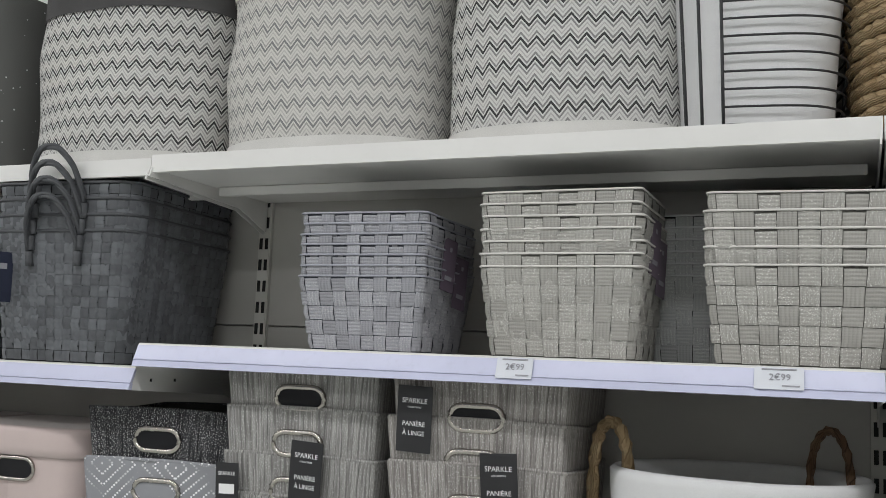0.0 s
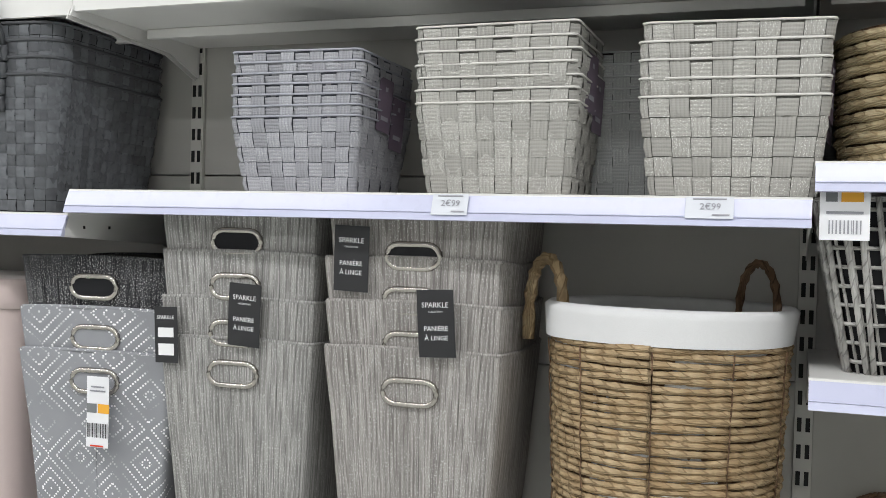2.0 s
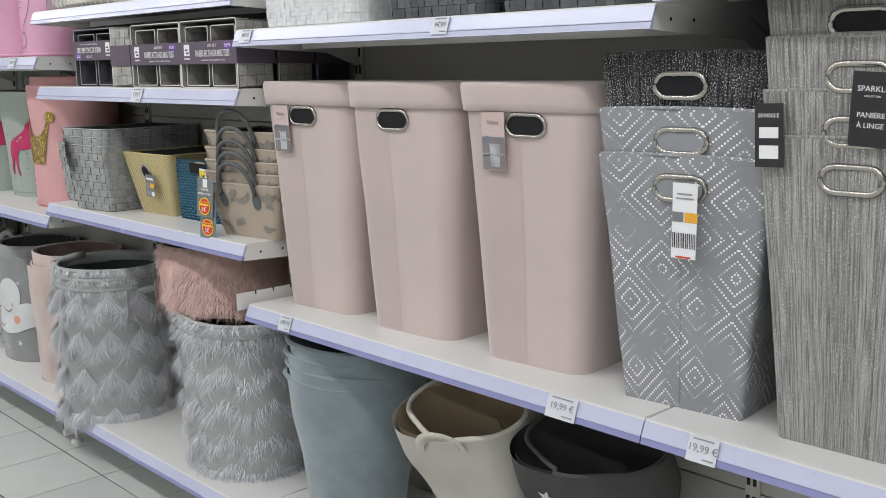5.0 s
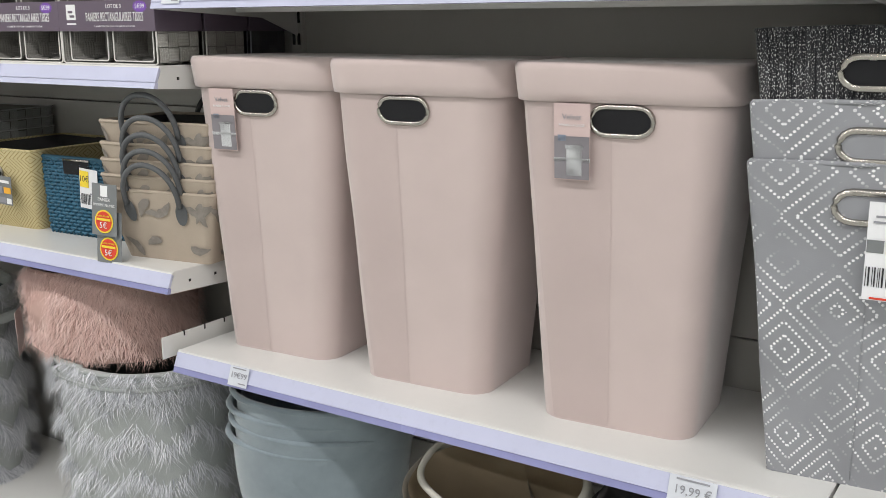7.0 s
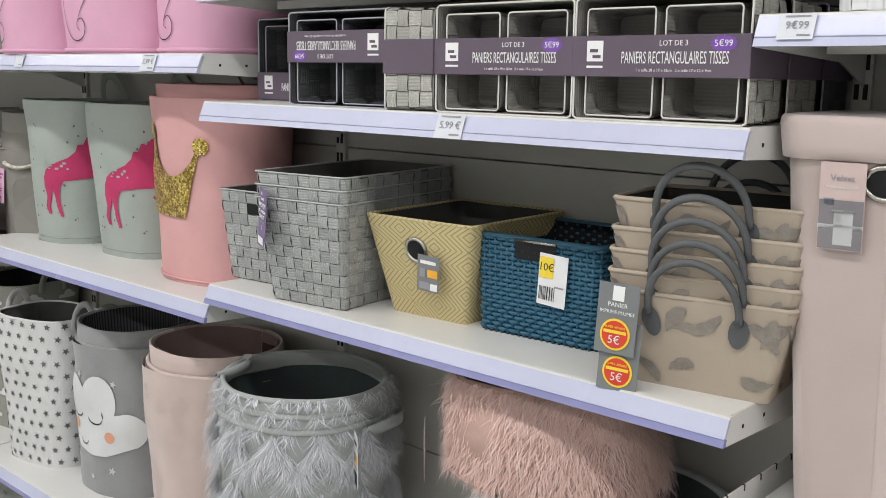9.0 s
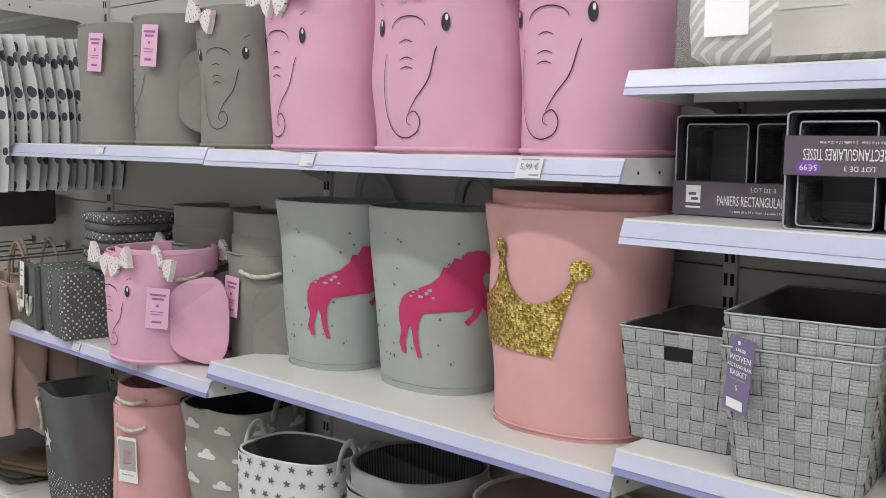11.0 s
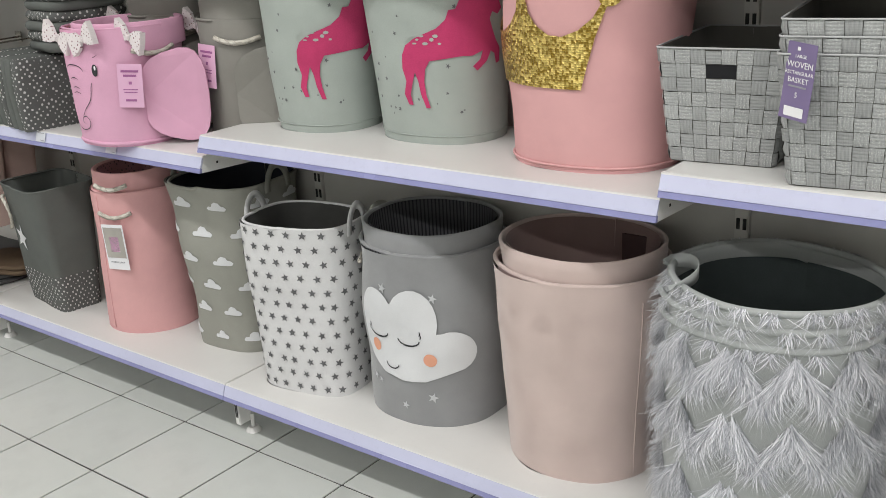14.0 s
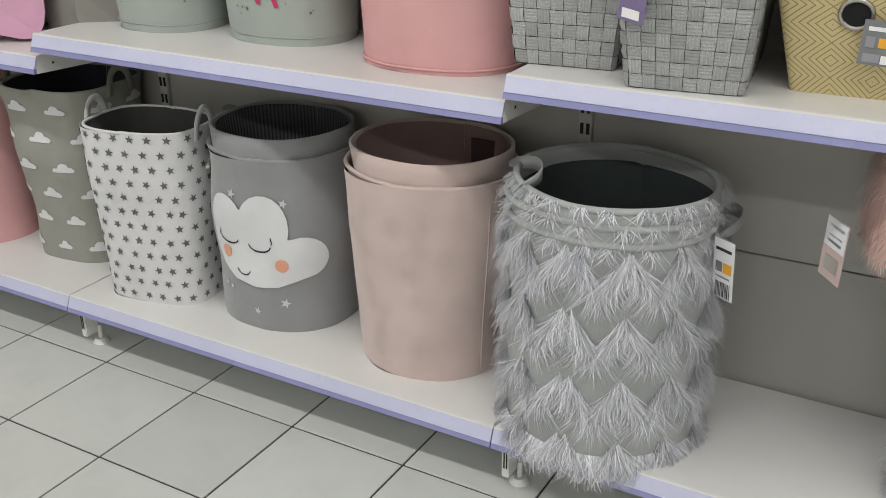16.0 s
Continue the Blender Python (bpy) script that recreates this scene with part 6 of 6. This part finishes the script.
# grey velvet bin with smiling cloud patch
gtub = Tub(0.372, 0.34, 0.395, 0.36, 0.462, 2.2, 0.012, 0.016, 7)
gv = nest("cloud_patch_bin", "grey velvet laundry bin with a white smiling cloud patch", pose(-4.742, 0.246, BASE), gtub, GREY_VELVET, PINSTRIPE, 0.052)
cl = []
for cx, cy, rx, ry, a0, a1 in ((-0.075, 0.08, 0.06, 0.072, 190, 35), (0.032, 0.082, 0.064, 0.08, 150, -20), (0.13, 0.008, 0.056, 0.054, 115, -60)):
    for i in range(11):
        a = math.radians(a0 + (a1 - a0) * i / 10)
        cl.append((cx + rx * math.cos(a), cy + ry * math.sin(a)))
cl += [(0.12, -0.05), (0.06, -0.072), (0.0, -0.075), (-0.06, -0.066), (-0.11, -0.035), (-0.13, 0.0)]
applique(gtub, [cl], 0.003, WHITE_PRINT, gv, "cloud_patch", "white cloud patch", 0.02, 0.02, 0.205, 1.05)
face = stroke([(-0.07 + 0.03 * math.cos(a), 0.04 + 0.014 * math.sin(a)) for a in [math.pi + math.pi * i / 8 for i in range(9)]], 0.0022)
face += stroke([(0.02 + 0.03 * math.cos(a), 0.035 + 0.016 * math.sin(a)) for a in [math.pi + math.pi * i / 8 for i in range(9)]], 0.0022)
face += stroke([(-0.03 + 0.02 * math.cos(a), -0.035 + 0.014 * math.sin(a)) for a in [math.pi + math.pi * i / 8 for i in range(9)]], 0.0016)
for a, b in ((-0.104, 0.05), (-0.1, 0.058), (0.052, 0.052), (0.05, 0.06)):
    face += stroke([(a, b - 0.012), (a + 0.002, b - 0.006), (a + 0.001, b)], 0.0016)
applique(gtub, face, 0.0045, INK, gv, "stitched_face", "black stitched face", 0.03, 0.02, 0.205, 1.05)
applique(gtub, [disc(-0.085, -0.0, 0.016, 0.017)], 0.0045, PEACH, gv, "cheek_patch", "peach cheek", 0.03, 0.02, 0.205, 1.05)
applique(gtub, [disc(0.075, -0.012, 0.017, 0.017)], 0.0045, PEACH, gv, "cheek_patch", "peach cheek", 0.03, 0.02, 0.205, 1.05)
silver = paint("silver_foil", (0.7, 0.71, 0.73), 0.3, 0.05, 0.6)
for foil in (star(-0.03, 0.37, 0.014), star(0.11, 0.355, 0.013), star(-0.09, 0.11, 0.013), star(-0.065, 0.105, 0.009), star(0.1, 0.085, 0.015), star(0.02, 0.055, 0.012)):
    applique(gtub, [foil], 0.0015, silver, gv, "foil_star", "small silver star")
strap_loop(gtub, gv, -gtub.round * 0.26, 0.05, 0.44, 0.075, 0.024, SAGE, lean=-0.02)
bar("rope_handle", [gtub.at(-gtub.round * 0.215 + 0.02 * i, 0.405 - 0.012 * math.sin(math.pi * i / 5), 0.008) for i in range(6)], 0.0055, ROPE, gv, "cotton rope handle")

# white star bag
stt = Tub(0.3, 0.21, 0.332, 0.24, 0.488, 3.4, 0.0, 0.012, 3)
sb = cloth_bin("star_bag", "white canvas laundry bag printed with grey stars", pose(-5.112, 0.15, BASE, 0, 0, 10), stt, LINER, cloth("grey_lining", (0.09, 0.09, 0.085)), "laundry bag", thick=0.007)
stars_ = []
rnd = random.Random(2)
for j in range(12):
    for i in range(24):
        stars_.append(star(-0.5 + i * 0.046 + (0.023 if j % 2 else 0) + rnd.uniform(-0.006, 0.006), 0.022 + j * 0.041, 0.0124, 6.3 * rnd.random()))
applique(stt, [s_ for s_ in stars_ if abs(s_[0][0]) < stt.round / 2 - 0.01], 0.0012, STAR_GREY, sb, "star_print", "grey star print")
for u0 in (-stt.round * 0.25, stt.round * 0.25):
    strap_loop(stt, sb, u0, 0.036, 0.46, 0.075, 0.022, LINER, out=0.004)

# sage bag with clouds
kt = Tub(0.275, 0.25, 0.36, 0.32, 0.528, 3.2, 0.0, 0.02, 5)
kb = cloth_bin("cloud_print_bag", "sage green canvas laundry bag printed with white clouds", pose(-5.525, 0.26, BASE, 0, 0, 8), kt, SAGE, DARK_BLUE, "laundry bag", thick=0.008)
puffs = []
rnd = random.Random(6)
for j in range(6):
    for i in range(9):
        u0, z0 = -0.5 + 0.125 * i + (0.06 if j % 2 else 0), 0.04 + 0.085 * j
        q = rnd.uniform(0.85, 1.1)
        puffs += [[(u0 + a * q, z0 + b * q) for a, b in ((-0.03, 0), (0.03, 0), (0.036, 0.008), (0.028, 0.016), (0.018, 0.018), (0.012, 0.028), (-0.002, 0.031), (-0.012, 0.024), (-0.016, 0.014), (-0.028, 0.014), (-0.034, 0.006))]]
applique(kt, [p_ for p_ in puffs if abs(p_[0][0]) < kt.round / 2 - 0.04], 0.0012, WHITE_PRINT, kb, "cloud_print", "white cloud print")
for u0 in (-kt.round * 0.24, kt.round * 0.25):
    strap_loop(kt, kb, u0, 0.042, 0.5, 0.075, 0.024, SAGE, out=0.004)

# salmon rope-handled bin
pt = Tub(0.32, 0.31, 0.29, 0.29, 0.47, 2.0, 0.0, 0.008, 4)
pb = nest("rope_handle_bin", "salmon pink cotton bin with white rope handles and picture card", pose(-5.935, 0.2, BASE), pt, SALMON, DOT_ROSE, 0.06)
for z in (0.41, 0.5):
    bar("rope_handle", [pt.at(0.1 + 0.018 * i - 0.09, z - 0.014 * math.sin(math.pi * i / 6), 0.012) for i in range(7)], 0.007, ROPE, pb, "white cotton rope handle")
bar("front_seam", [pt.at(-0.01, 0.01 + 0.45 * i / 8, 0.001) for i in range(9)], 0.0016, SALMON, pb)
card(pb, pose(0.055, -0.152, 0.375, 0, -2, 14), 0.085, 0.15, LABEL_PAPER, [("PANIER A LINGE", 0.0075, 0, -0.125, INK_GREY)], [(0, -0.06, 0.075, 0.1, PHOTO), (0, -0.065, 0.035, 0.05, PINK_CARD)])

# top shelf of bays E and F: elephant bins
def elephant(m, mt, w, d, h, seed, face_u, label, face=True, ears=True, bows=2, group="elephant bins", tag_at=None, ear_side=1, power=2.4):
    tub = Tub(w * 0.95, d * 0.95, w, d, h, power, 0.02, 0.012, seed)
    t = cloth_bin("elephant_bin", label, m, tub, mt, DOT_ROSE if mt is CANDY else ELE_GREY, group=group)
    v, f, u = tub.ring(0.01, 0.006, 0.0, 56, 6)
    link_mesh("foot_seam", v, f, mt, t, uv=u)
    if face:
        q = h / 0.4
        lines = []
        trunk = [(-0.062, 0.215), (-0.07, 0.16), (-0.062, 0.1), (-0.04, 0.066), (-0.01, 0.056), (0.02, 0.066), (0.03, 0.088), (0.018, 0.106), (0.0, 0.1), (-0.004, 0.086), (0.006, 0.08)]
        lines += stroke(eased([(a, b * q) for a, b in trunk]), 0.0012)
        lines += stroke(eased([(a, b * q) for a, b in ((0.002, 0.104), (0.02, 0.13), (0.05, 0.165), (0.064, 0.21), (0.07, 0.225))]), 0.0013)
        lines += stroke([(0.045 * math.cos(math.pi * i / 10), (0.262 + 0.022 * math.sin(math.pi * i / 10)) * q) for i in range(11)], 0.0013)
        for z in (0.185, 0.203, 0.235):
            lines += stroke([(-0.022 + 0.007 * i, (z + 0.005 * math.sin(math.pi * i / 5)) * q) for i in range(6)], 0.0011)
        lines += stroke([(-0.09, 0.315 * q), (-0.075, 0.31 * q)], 0.0015) + stroke([(0.085, 0.31 * q), (0.1, 0.318 * q)], 0.0015)
        applique(tub, lines, 0.0016, INK, t, "stitched_lines", "dark stitched outline", 0.03, face_u, 0.0 if h < 0.4 else -0.03, 1.0 if h < 0.4 else 1.14)
        rise, size = (0.0, 1.0) if h < 0.4 else (-0.03, 1.14)
        for ex in (-0.082, 0.088):
            applique(tub, [disc(ex, 0.268 * q, 0.009, 0.017)], 0.002, INK, t, "eye_patch", "black oval eye", 0.03, face_u, rise, size)
            applique(tub, [disc(ex + 0.002, 0.276 * q, 0.003, 0.006)], 0.0028, INK_WHITE, t, "eye_glint", "", 0.03, face_u, rise, size)
    for k in range(bows):
        p = tub.at(face_u - 0.05 + 0.12 * k, h * 0.93, 0.014)
        bow(t, p, 0.056, 20 - 40 * (k % 2), DOT_WHITE)
    if ears:
        for sgn in ((1, -1) if ear_side == 0 else (ear_side,)):
            c = tub.at(face_u + sgn * tub.round * 0.24, h * 0.42, 0.03)
            verts, faces = [], []
            n = 22
            for off in (-0.005, 0.005):
                for a, b in [(math.copysign(abs(p_[0]) ** 0.7, p_[0]) * 0.1, math.copysign(abs(p_[1]) ** 0.7, p_[1]) * 0.125) for p_ in disc(0, 0, 1.0, 1.0, n)]:
                    kx = a + 0.05 * sgn
                    verts.append((c.x + kx * 0.75 * sgn - off * 0.66, c.y + abs(a + 0.085) * 0.62 - 0.03 + off * 0.75, c.z + b * (1 + 0.15 * a / 0.08)))
            faces = [tuple(range(n)), tuple(range(2 * n - 1, n - 1, -1))] + [(i, n + i, n + (i + 1) % n, (i + 1) % n) for i in range(n)]
            link_mesh("ear", verts, faces, mt, t, "large flat cloth ear", smooth=False)
    if tag_at:
        p = tub.at(tag_at[0], tag_at[1], 0.012)
        card(t, pose(p.x, p.y, p.z, -2, 4, tag_at[2]), 0.068, 0.12, PINK_CARD, (), [(0, -0.02, 0.048, 0.006, ORCHID_INK), (0, -0.032, 0.036, 0.006, ORCHID_INK), (0, -0.052, 0.008, 0.008, ORCHID_INK), (0, -0.07, 0.04, 0.0022, ORCHID_INK), (0, -0.078, 0.036, 0.0022, ORCHID_INK), (0, -0.1, 0.03, 0.006, ORCHID_INK)],
             "orchid pink card tag")
    return t, tub


for x, y, w, d, sx, turn, sd in ((-4.185, 0.2, 0.32, 0.32, -0.02, 0, 1), (-4.54, 0.16, 0.42, 0.34, 0.0, 0, 2), (-4.945, 0.135, 0.36, 0.3, -0.04, -6, 3)):
    elephant(pose(x, y, ZEU, 0, 0, turn), CANDY, w, d, 0.4, sd, sx, "candy pink cotton bin with stitched elephant outline", ears=False)
for k, (x, sx) in enumerate(((-5.325, 0.03), (-5.685, -0.06), (-6.03, -0.1))):
    elephant(pose(x, 0.16, ZEU + (0.004 if k else 0), 0, 0, 0), ELE_GREY, 0.31, 0.28, 0.38, k + 5, sx, "warm grey cotton bin with stitched elephant outline", face=k < 2, ears=k == 1, bows=1 if k == 0 else 0, tag_at=(0.06, 0.35, 10) if k > 0 else None, ear_side=1)
price_label(-4.2, ZEU, 0.0, 0.062, 0.042, "5,99 €")
price_label(-4.88, ZEU, 0.0, 0.05, 0.036, "")
price_label(-5.9, ZEU + 0.004, 0.0, 0.05, 0.03, "")

# ---- bay F ----
ele, et = elephant(pose(-5.73, 0.09, ZF, 0, 0, 0), CANDY, 0.32, 0.3, 0.33, 12, -0.02, "candy pink elephant bin with large ear, bows and rope handle", bows=3, group="elephant bins below", tag_at=(0.16, 0.235, 40), ear_side=1)
v, f, u = et.skin(0.27, 0.34, 56, 3, -0.01, 0.008)
link_mesh("inner_bin", [p + Vector((0.01, 0.02, 0.0)) for p in v], f, CANDY, ele, "second bin nested inside", u)
bar("rope_handle", [et.at(0.17 + 0.02 * i, 0.27 - 0.014 * math.sin(math.pi * i / 6), 0.012) for i in range(7)], 0.007, ROPE, ele, "cotton rope handle")
el2, e2 = elephant(pose(-5.41, 0.3, ZF, 0, 0, -4), ELE_GREY, 0.3, 0.26, 0.335, 15, -0.1, "warm grey elephant bin with bow, nested with others", face=False, bows=1, group="elephant bins below", tag_at=(-0.02, 0.27, 5), ear_side=1)
for k, z in enumerate((0.39, 0.455)):
    v, f, u = e2.skin(0.25, 0.335, 48, 3, -0.008, 0.008)
    link_mesh("inner_bin", [p + Vector((0.004, 0.006 * k, z - 0.335)) for p in v], f, ELE_GREY, el2, uv=u)
bar("rope_handle", [e2.at(0.02 + 0.022 * i, 0.29 - 0.014 * math.sin(math.pi * i / 6), 0.012) for i in range(7)], 0.007, ROPE, el2, "cotton rope handle")
copy_thing(el2, pose(-5.78, 0.33, ZF, 0, 0, 10))


def folded_bag(m, dotted, n, label):
    t = thing("folded_bag", label, "folded bag", m, "folded charcoal bags")
    for k in range(n):
        x = 0.045 * k
        tub = Tub(0.036, 0.24, 0.04, 0.25, 0.22, 5, 0.05, 0.006, k + 3)
        v, f, u = join(tub.skin(0.0, 0.22, 40, 6, 0.0, 0.012), tub.floor(0.0, 40), tub.floor(0.212, 40))
        link_mesh("folded_layer", [p + Vector((x, 0, 0)) for p in v], f, DOT_GREY if dotted and k % 3 == 1 else DARK_GREY_BAG, t, uv=u)
    return t


fg = folded_bag(pose(-6.42, 0.14, ZF, 0, 0, -10), True, 8, "charcoal canvas bags folded upright, some dotted white")
front = part("front_bag", block((-0.14, -0.15, 0.0), (0.1, -0.125, 0.23), 0.01), DARK_GREY_BAG, fg, "folded bag with white rope and card")
for sx in (-0.075, 0.035):
    bar("rope", [(sx + 0.03 * math.cos(a), -0.158, 0.12 + 0.07 * math.sin(a) * 1.0) for a in [math.pi + math.pi * i / 10 for i in range(11)]], 0.006, ROPE, fg, "white rope")
card(fg, pose(-0.01, -0.165, 0.235, -2), 0.055, 0.16, LABEL_PAPER, (), [(0, -0.03, 0.03, 0.006, INK_GREY), (0, -0.05, 0.035, 0.004, INK_GREY), (0, -0.11, 0.03, 0.05, DARK_GREY_BAG)])
for k in range(6):
    bundle("folded_bag", "charcoal dotted bag folded flat in a pile", pose(-6.12 + 0.004 * k, 0.2, ZF + 0.235 + 0.031 * k, 0, 0, -12 + 3 * (k % 3)) if k else pose(-6.12, 0.2, ZF + 0.235, 0, 0, -12), 0.24, 0.26, 0.03, DOT_GREY if k % 2 else DARK_GREY_BAG, 1, k)
pile = bundle("folded_bag", "charcoal bags folded flat in a thick pile", pose(-6.12, 0.27, ZF), 0.26, 0.27, 0.235, DARK_GREY_BAG, 6, 31)
price_label(-6.09, ZF, 0.0, 0.05, 0.03, "")
price_label(-5.72, ZF, 0.0, 0.05, 0.03, "")

# charcoal bag with white star on the base shelf, folded cloths beside it
bgt = Tub(0.28, 0.14, 0.3, 0.24, 0.44, 5, 0.0, 0.012, 8)
sg = cloth_bin("star_bag", "charcoal canvas bag with dotted foot, white star and rope", pose(-6.365, 0.13, BASE, 0, 0, -8), bgt, DARK_GREY_BAG, DARK_GREY_BAG, "laundry bag", thick=0.006)
v, f, u = bgt.skin(0.0, 0.13, 56, 3, 0.0015)
link_mesh("dotted_foot", v, f, DOT_GREY, sg, "dotted band round the foot", u)
applique(bgt, [star(-0.05, 0.25, 0.05, 0.2)], 0.002, WHITE_PRINT, sg, "star_print", "white star")
bar("rope", [bgt.at(-0.13 + 0.05 * math.cos(a), 0.33 + 0.06 * math.sin(a), 0.012) for a in [2 * math.pi * i / 16 for i in range(16)]], 0.006, ROPE, sg, "white rope loop", 8, True)
bundle("folded_cloth", "black cloth folded flat on the base shelf", pose(-7.1, 0.2, BASE), 0.8, 0.34, 0.035, DARK_CLOTH, 2, 12)
bundle("folded_cloth", "brown cloth folded flat on the black one", pose(-6.78, 0.17, BASE + 0.036, 0, 0, 20), 0.26, 0.2, 0.04, cloth("brown_cloth", (0.17, 0.12, 0.08)), 2, 13)

# ---- bay G: hanging bags and rods ----
def rod(x, z, length=0.36):
    r = thing("hanging_rod", "thin chrome hanging rod hooked in the back panel", "rod", pose(x, BACK - 0.012, z), "hanging rods")
    bar("arm", [(0, 0, 0), (0, -length, -0.01), (0, -length - 0.02, 0.02)], 0.0035, CHROME, r)
    part("hook_plate", block((-0.02, -0.004, -0.02), (0.02, 0.0, 0.02), 0.001), CHROME, r)
    return r


for x in (-6.76, -6.86, -7.04, -7.2, -7.36):
    rod(x, 1.04, 0.48)
gx = Tub(0.43, 0.12, 0.4, 0.13, 0.55, 6, 0.0, 0.02, 3)
for k, x in enumerate((-6.815, -6.86, -6.9)):
    t = cloth_bin("tote_bag", "dusty pink canvas tote bag with wool pompoms, hanging", pose(x, -0.05 + 0.15 * k, 0.4, 0, 0, -3), gx, BAG_PINK, BAG_PINK, "tote bag", "hanging tote bags", thick=0.004)
    for a, b in ((-0.13, 0.38), (-0.05, 0.28), (0.05, 0.37), (0.13, 0.27), (-0.12, 0.19), (0.0, 0.16), (0.14, 0.15), (0.06, 0.06), (-0.09, 0.07)):
        bm = bmesh.new()
        bmesh.ops.create_icosphere(bm, subdivisions=2, radius=0.021)
        for v_ in bm.verts:
            v_.co = v_.co * (1 + 0.18 * noise.noise(v_.co * 160)) + gx.at(a, b, 0.012)
        part("pompom", bm, POMPOM, t, "mauve wool pompom", True)
    for q in (-0.06, 0.06):
        handle_loop(gx, t, q * 0.2, 0.075, 0.52, 0.17, 0.006, BAG_PINK, out=0.004 if q < 0 else -0.1)
    if k == 0:
        card(t, pose(0.08, -0.085, 0.5, -4, 5, 0), 0.05, 0.09, LABEL_PAPER, (), [(0, -0.025, 0.03, 0.004, INK_GREY), (0, -0.05, 0.03, 0.006, INK_GREY)])
LEAF = dots("grey_leaf_print", (0.68, 0.69, 0.69), (0.09, 0.1, 0.11), 0.05, 0.38, 1.0)
for k in range(15):
    t = thing("hanging_bag", "white bag with grey leaf print hanging in a row", "bag", pose(-6.72 - 0.012 * (k % 3), 0.36 - 0.037 * k, 1.3 + 0.004 * (k % 2), 0, 0, -72 + random.uniform(-3, 3)), "hanging leaf print bags")
    tub = Tub(0.014, 0.36, 0.012, 0.34, 0.56, 4, 0.25, 0.01, k)
    v, f, u = join(tub.skin(0.0, 0.56, 36, 10), tub.floor(0.0, 36))
    v = [p + Vector((0.03 * math.sin(3 * p.z), 0, 0)) for p in v]
    link_mesh("cloth", v, f, LEAF, t, uv=u)
t = thing("hanging_cloth", "black cloth hanging below the printed bags", "cloth", pose(-7.3, 0.22, 1.14))
part("cloth", block((-0.6, -0.16, 0.0), (0.32, 0.14, 0.2), 0.01), DARK_CLOTH, t)
for x, z in ((-7.1, 1.36), (-7.1, 1.9)):
    rod(x, z, 0.3)
shelf(*SHELVES["G"], 2.0, rail=False)

# ---- floor: separate tiles near the walk, the rest joined ----
floor = tagged(part("floor", block((-13, -6, -0.1), (7, 0.6, -0.004)), GROUT), "pale speckled ceramic floor tiles with dark joints", "floor", "", "structure")
PITCH, TX, TY, GAPW = 0.322, -5.174, -0.062, 0.0028


def tile_mesh():
    bm = block((GAPW, GAPW, -0.0045), (PITCH - GAPW, PITCH - GAPW, 0.0), 0.0012, 1)
    me = bpy.data.meshes.new("tile")
    bm.to_mesh(me)
    bm.free()
    me.materials.append(TILE)
    return me


TILE_ME = tile_mesh()
far = bmesh.new()
for i in range(-24, 38):
    for j in range(-19, 2):
        x, y = TX + i * PITCH, TY + j * PITCH
        if x < -12.9 or x > 6.6 or y < -5.9 or y > 0.25:
            continue
        if -8.6 < x < -2.4 and -2.6 < y < 0.2:
            t = new("tile", TILE_ME)
            t.parent = floor
            t.location = (x, y, random.uniform(-0.0004, 0.0004))
        else:
            n0 = len(far.verts)
            far.from_mesh(TILE_ME)
            far.verts.ensure_lookup_table()
            for v in far.verts[n0:]:
                v.co.x += x
                v.co.y += y
tagged(part("far_tiles", far, TILE, floor), kind="stuff")
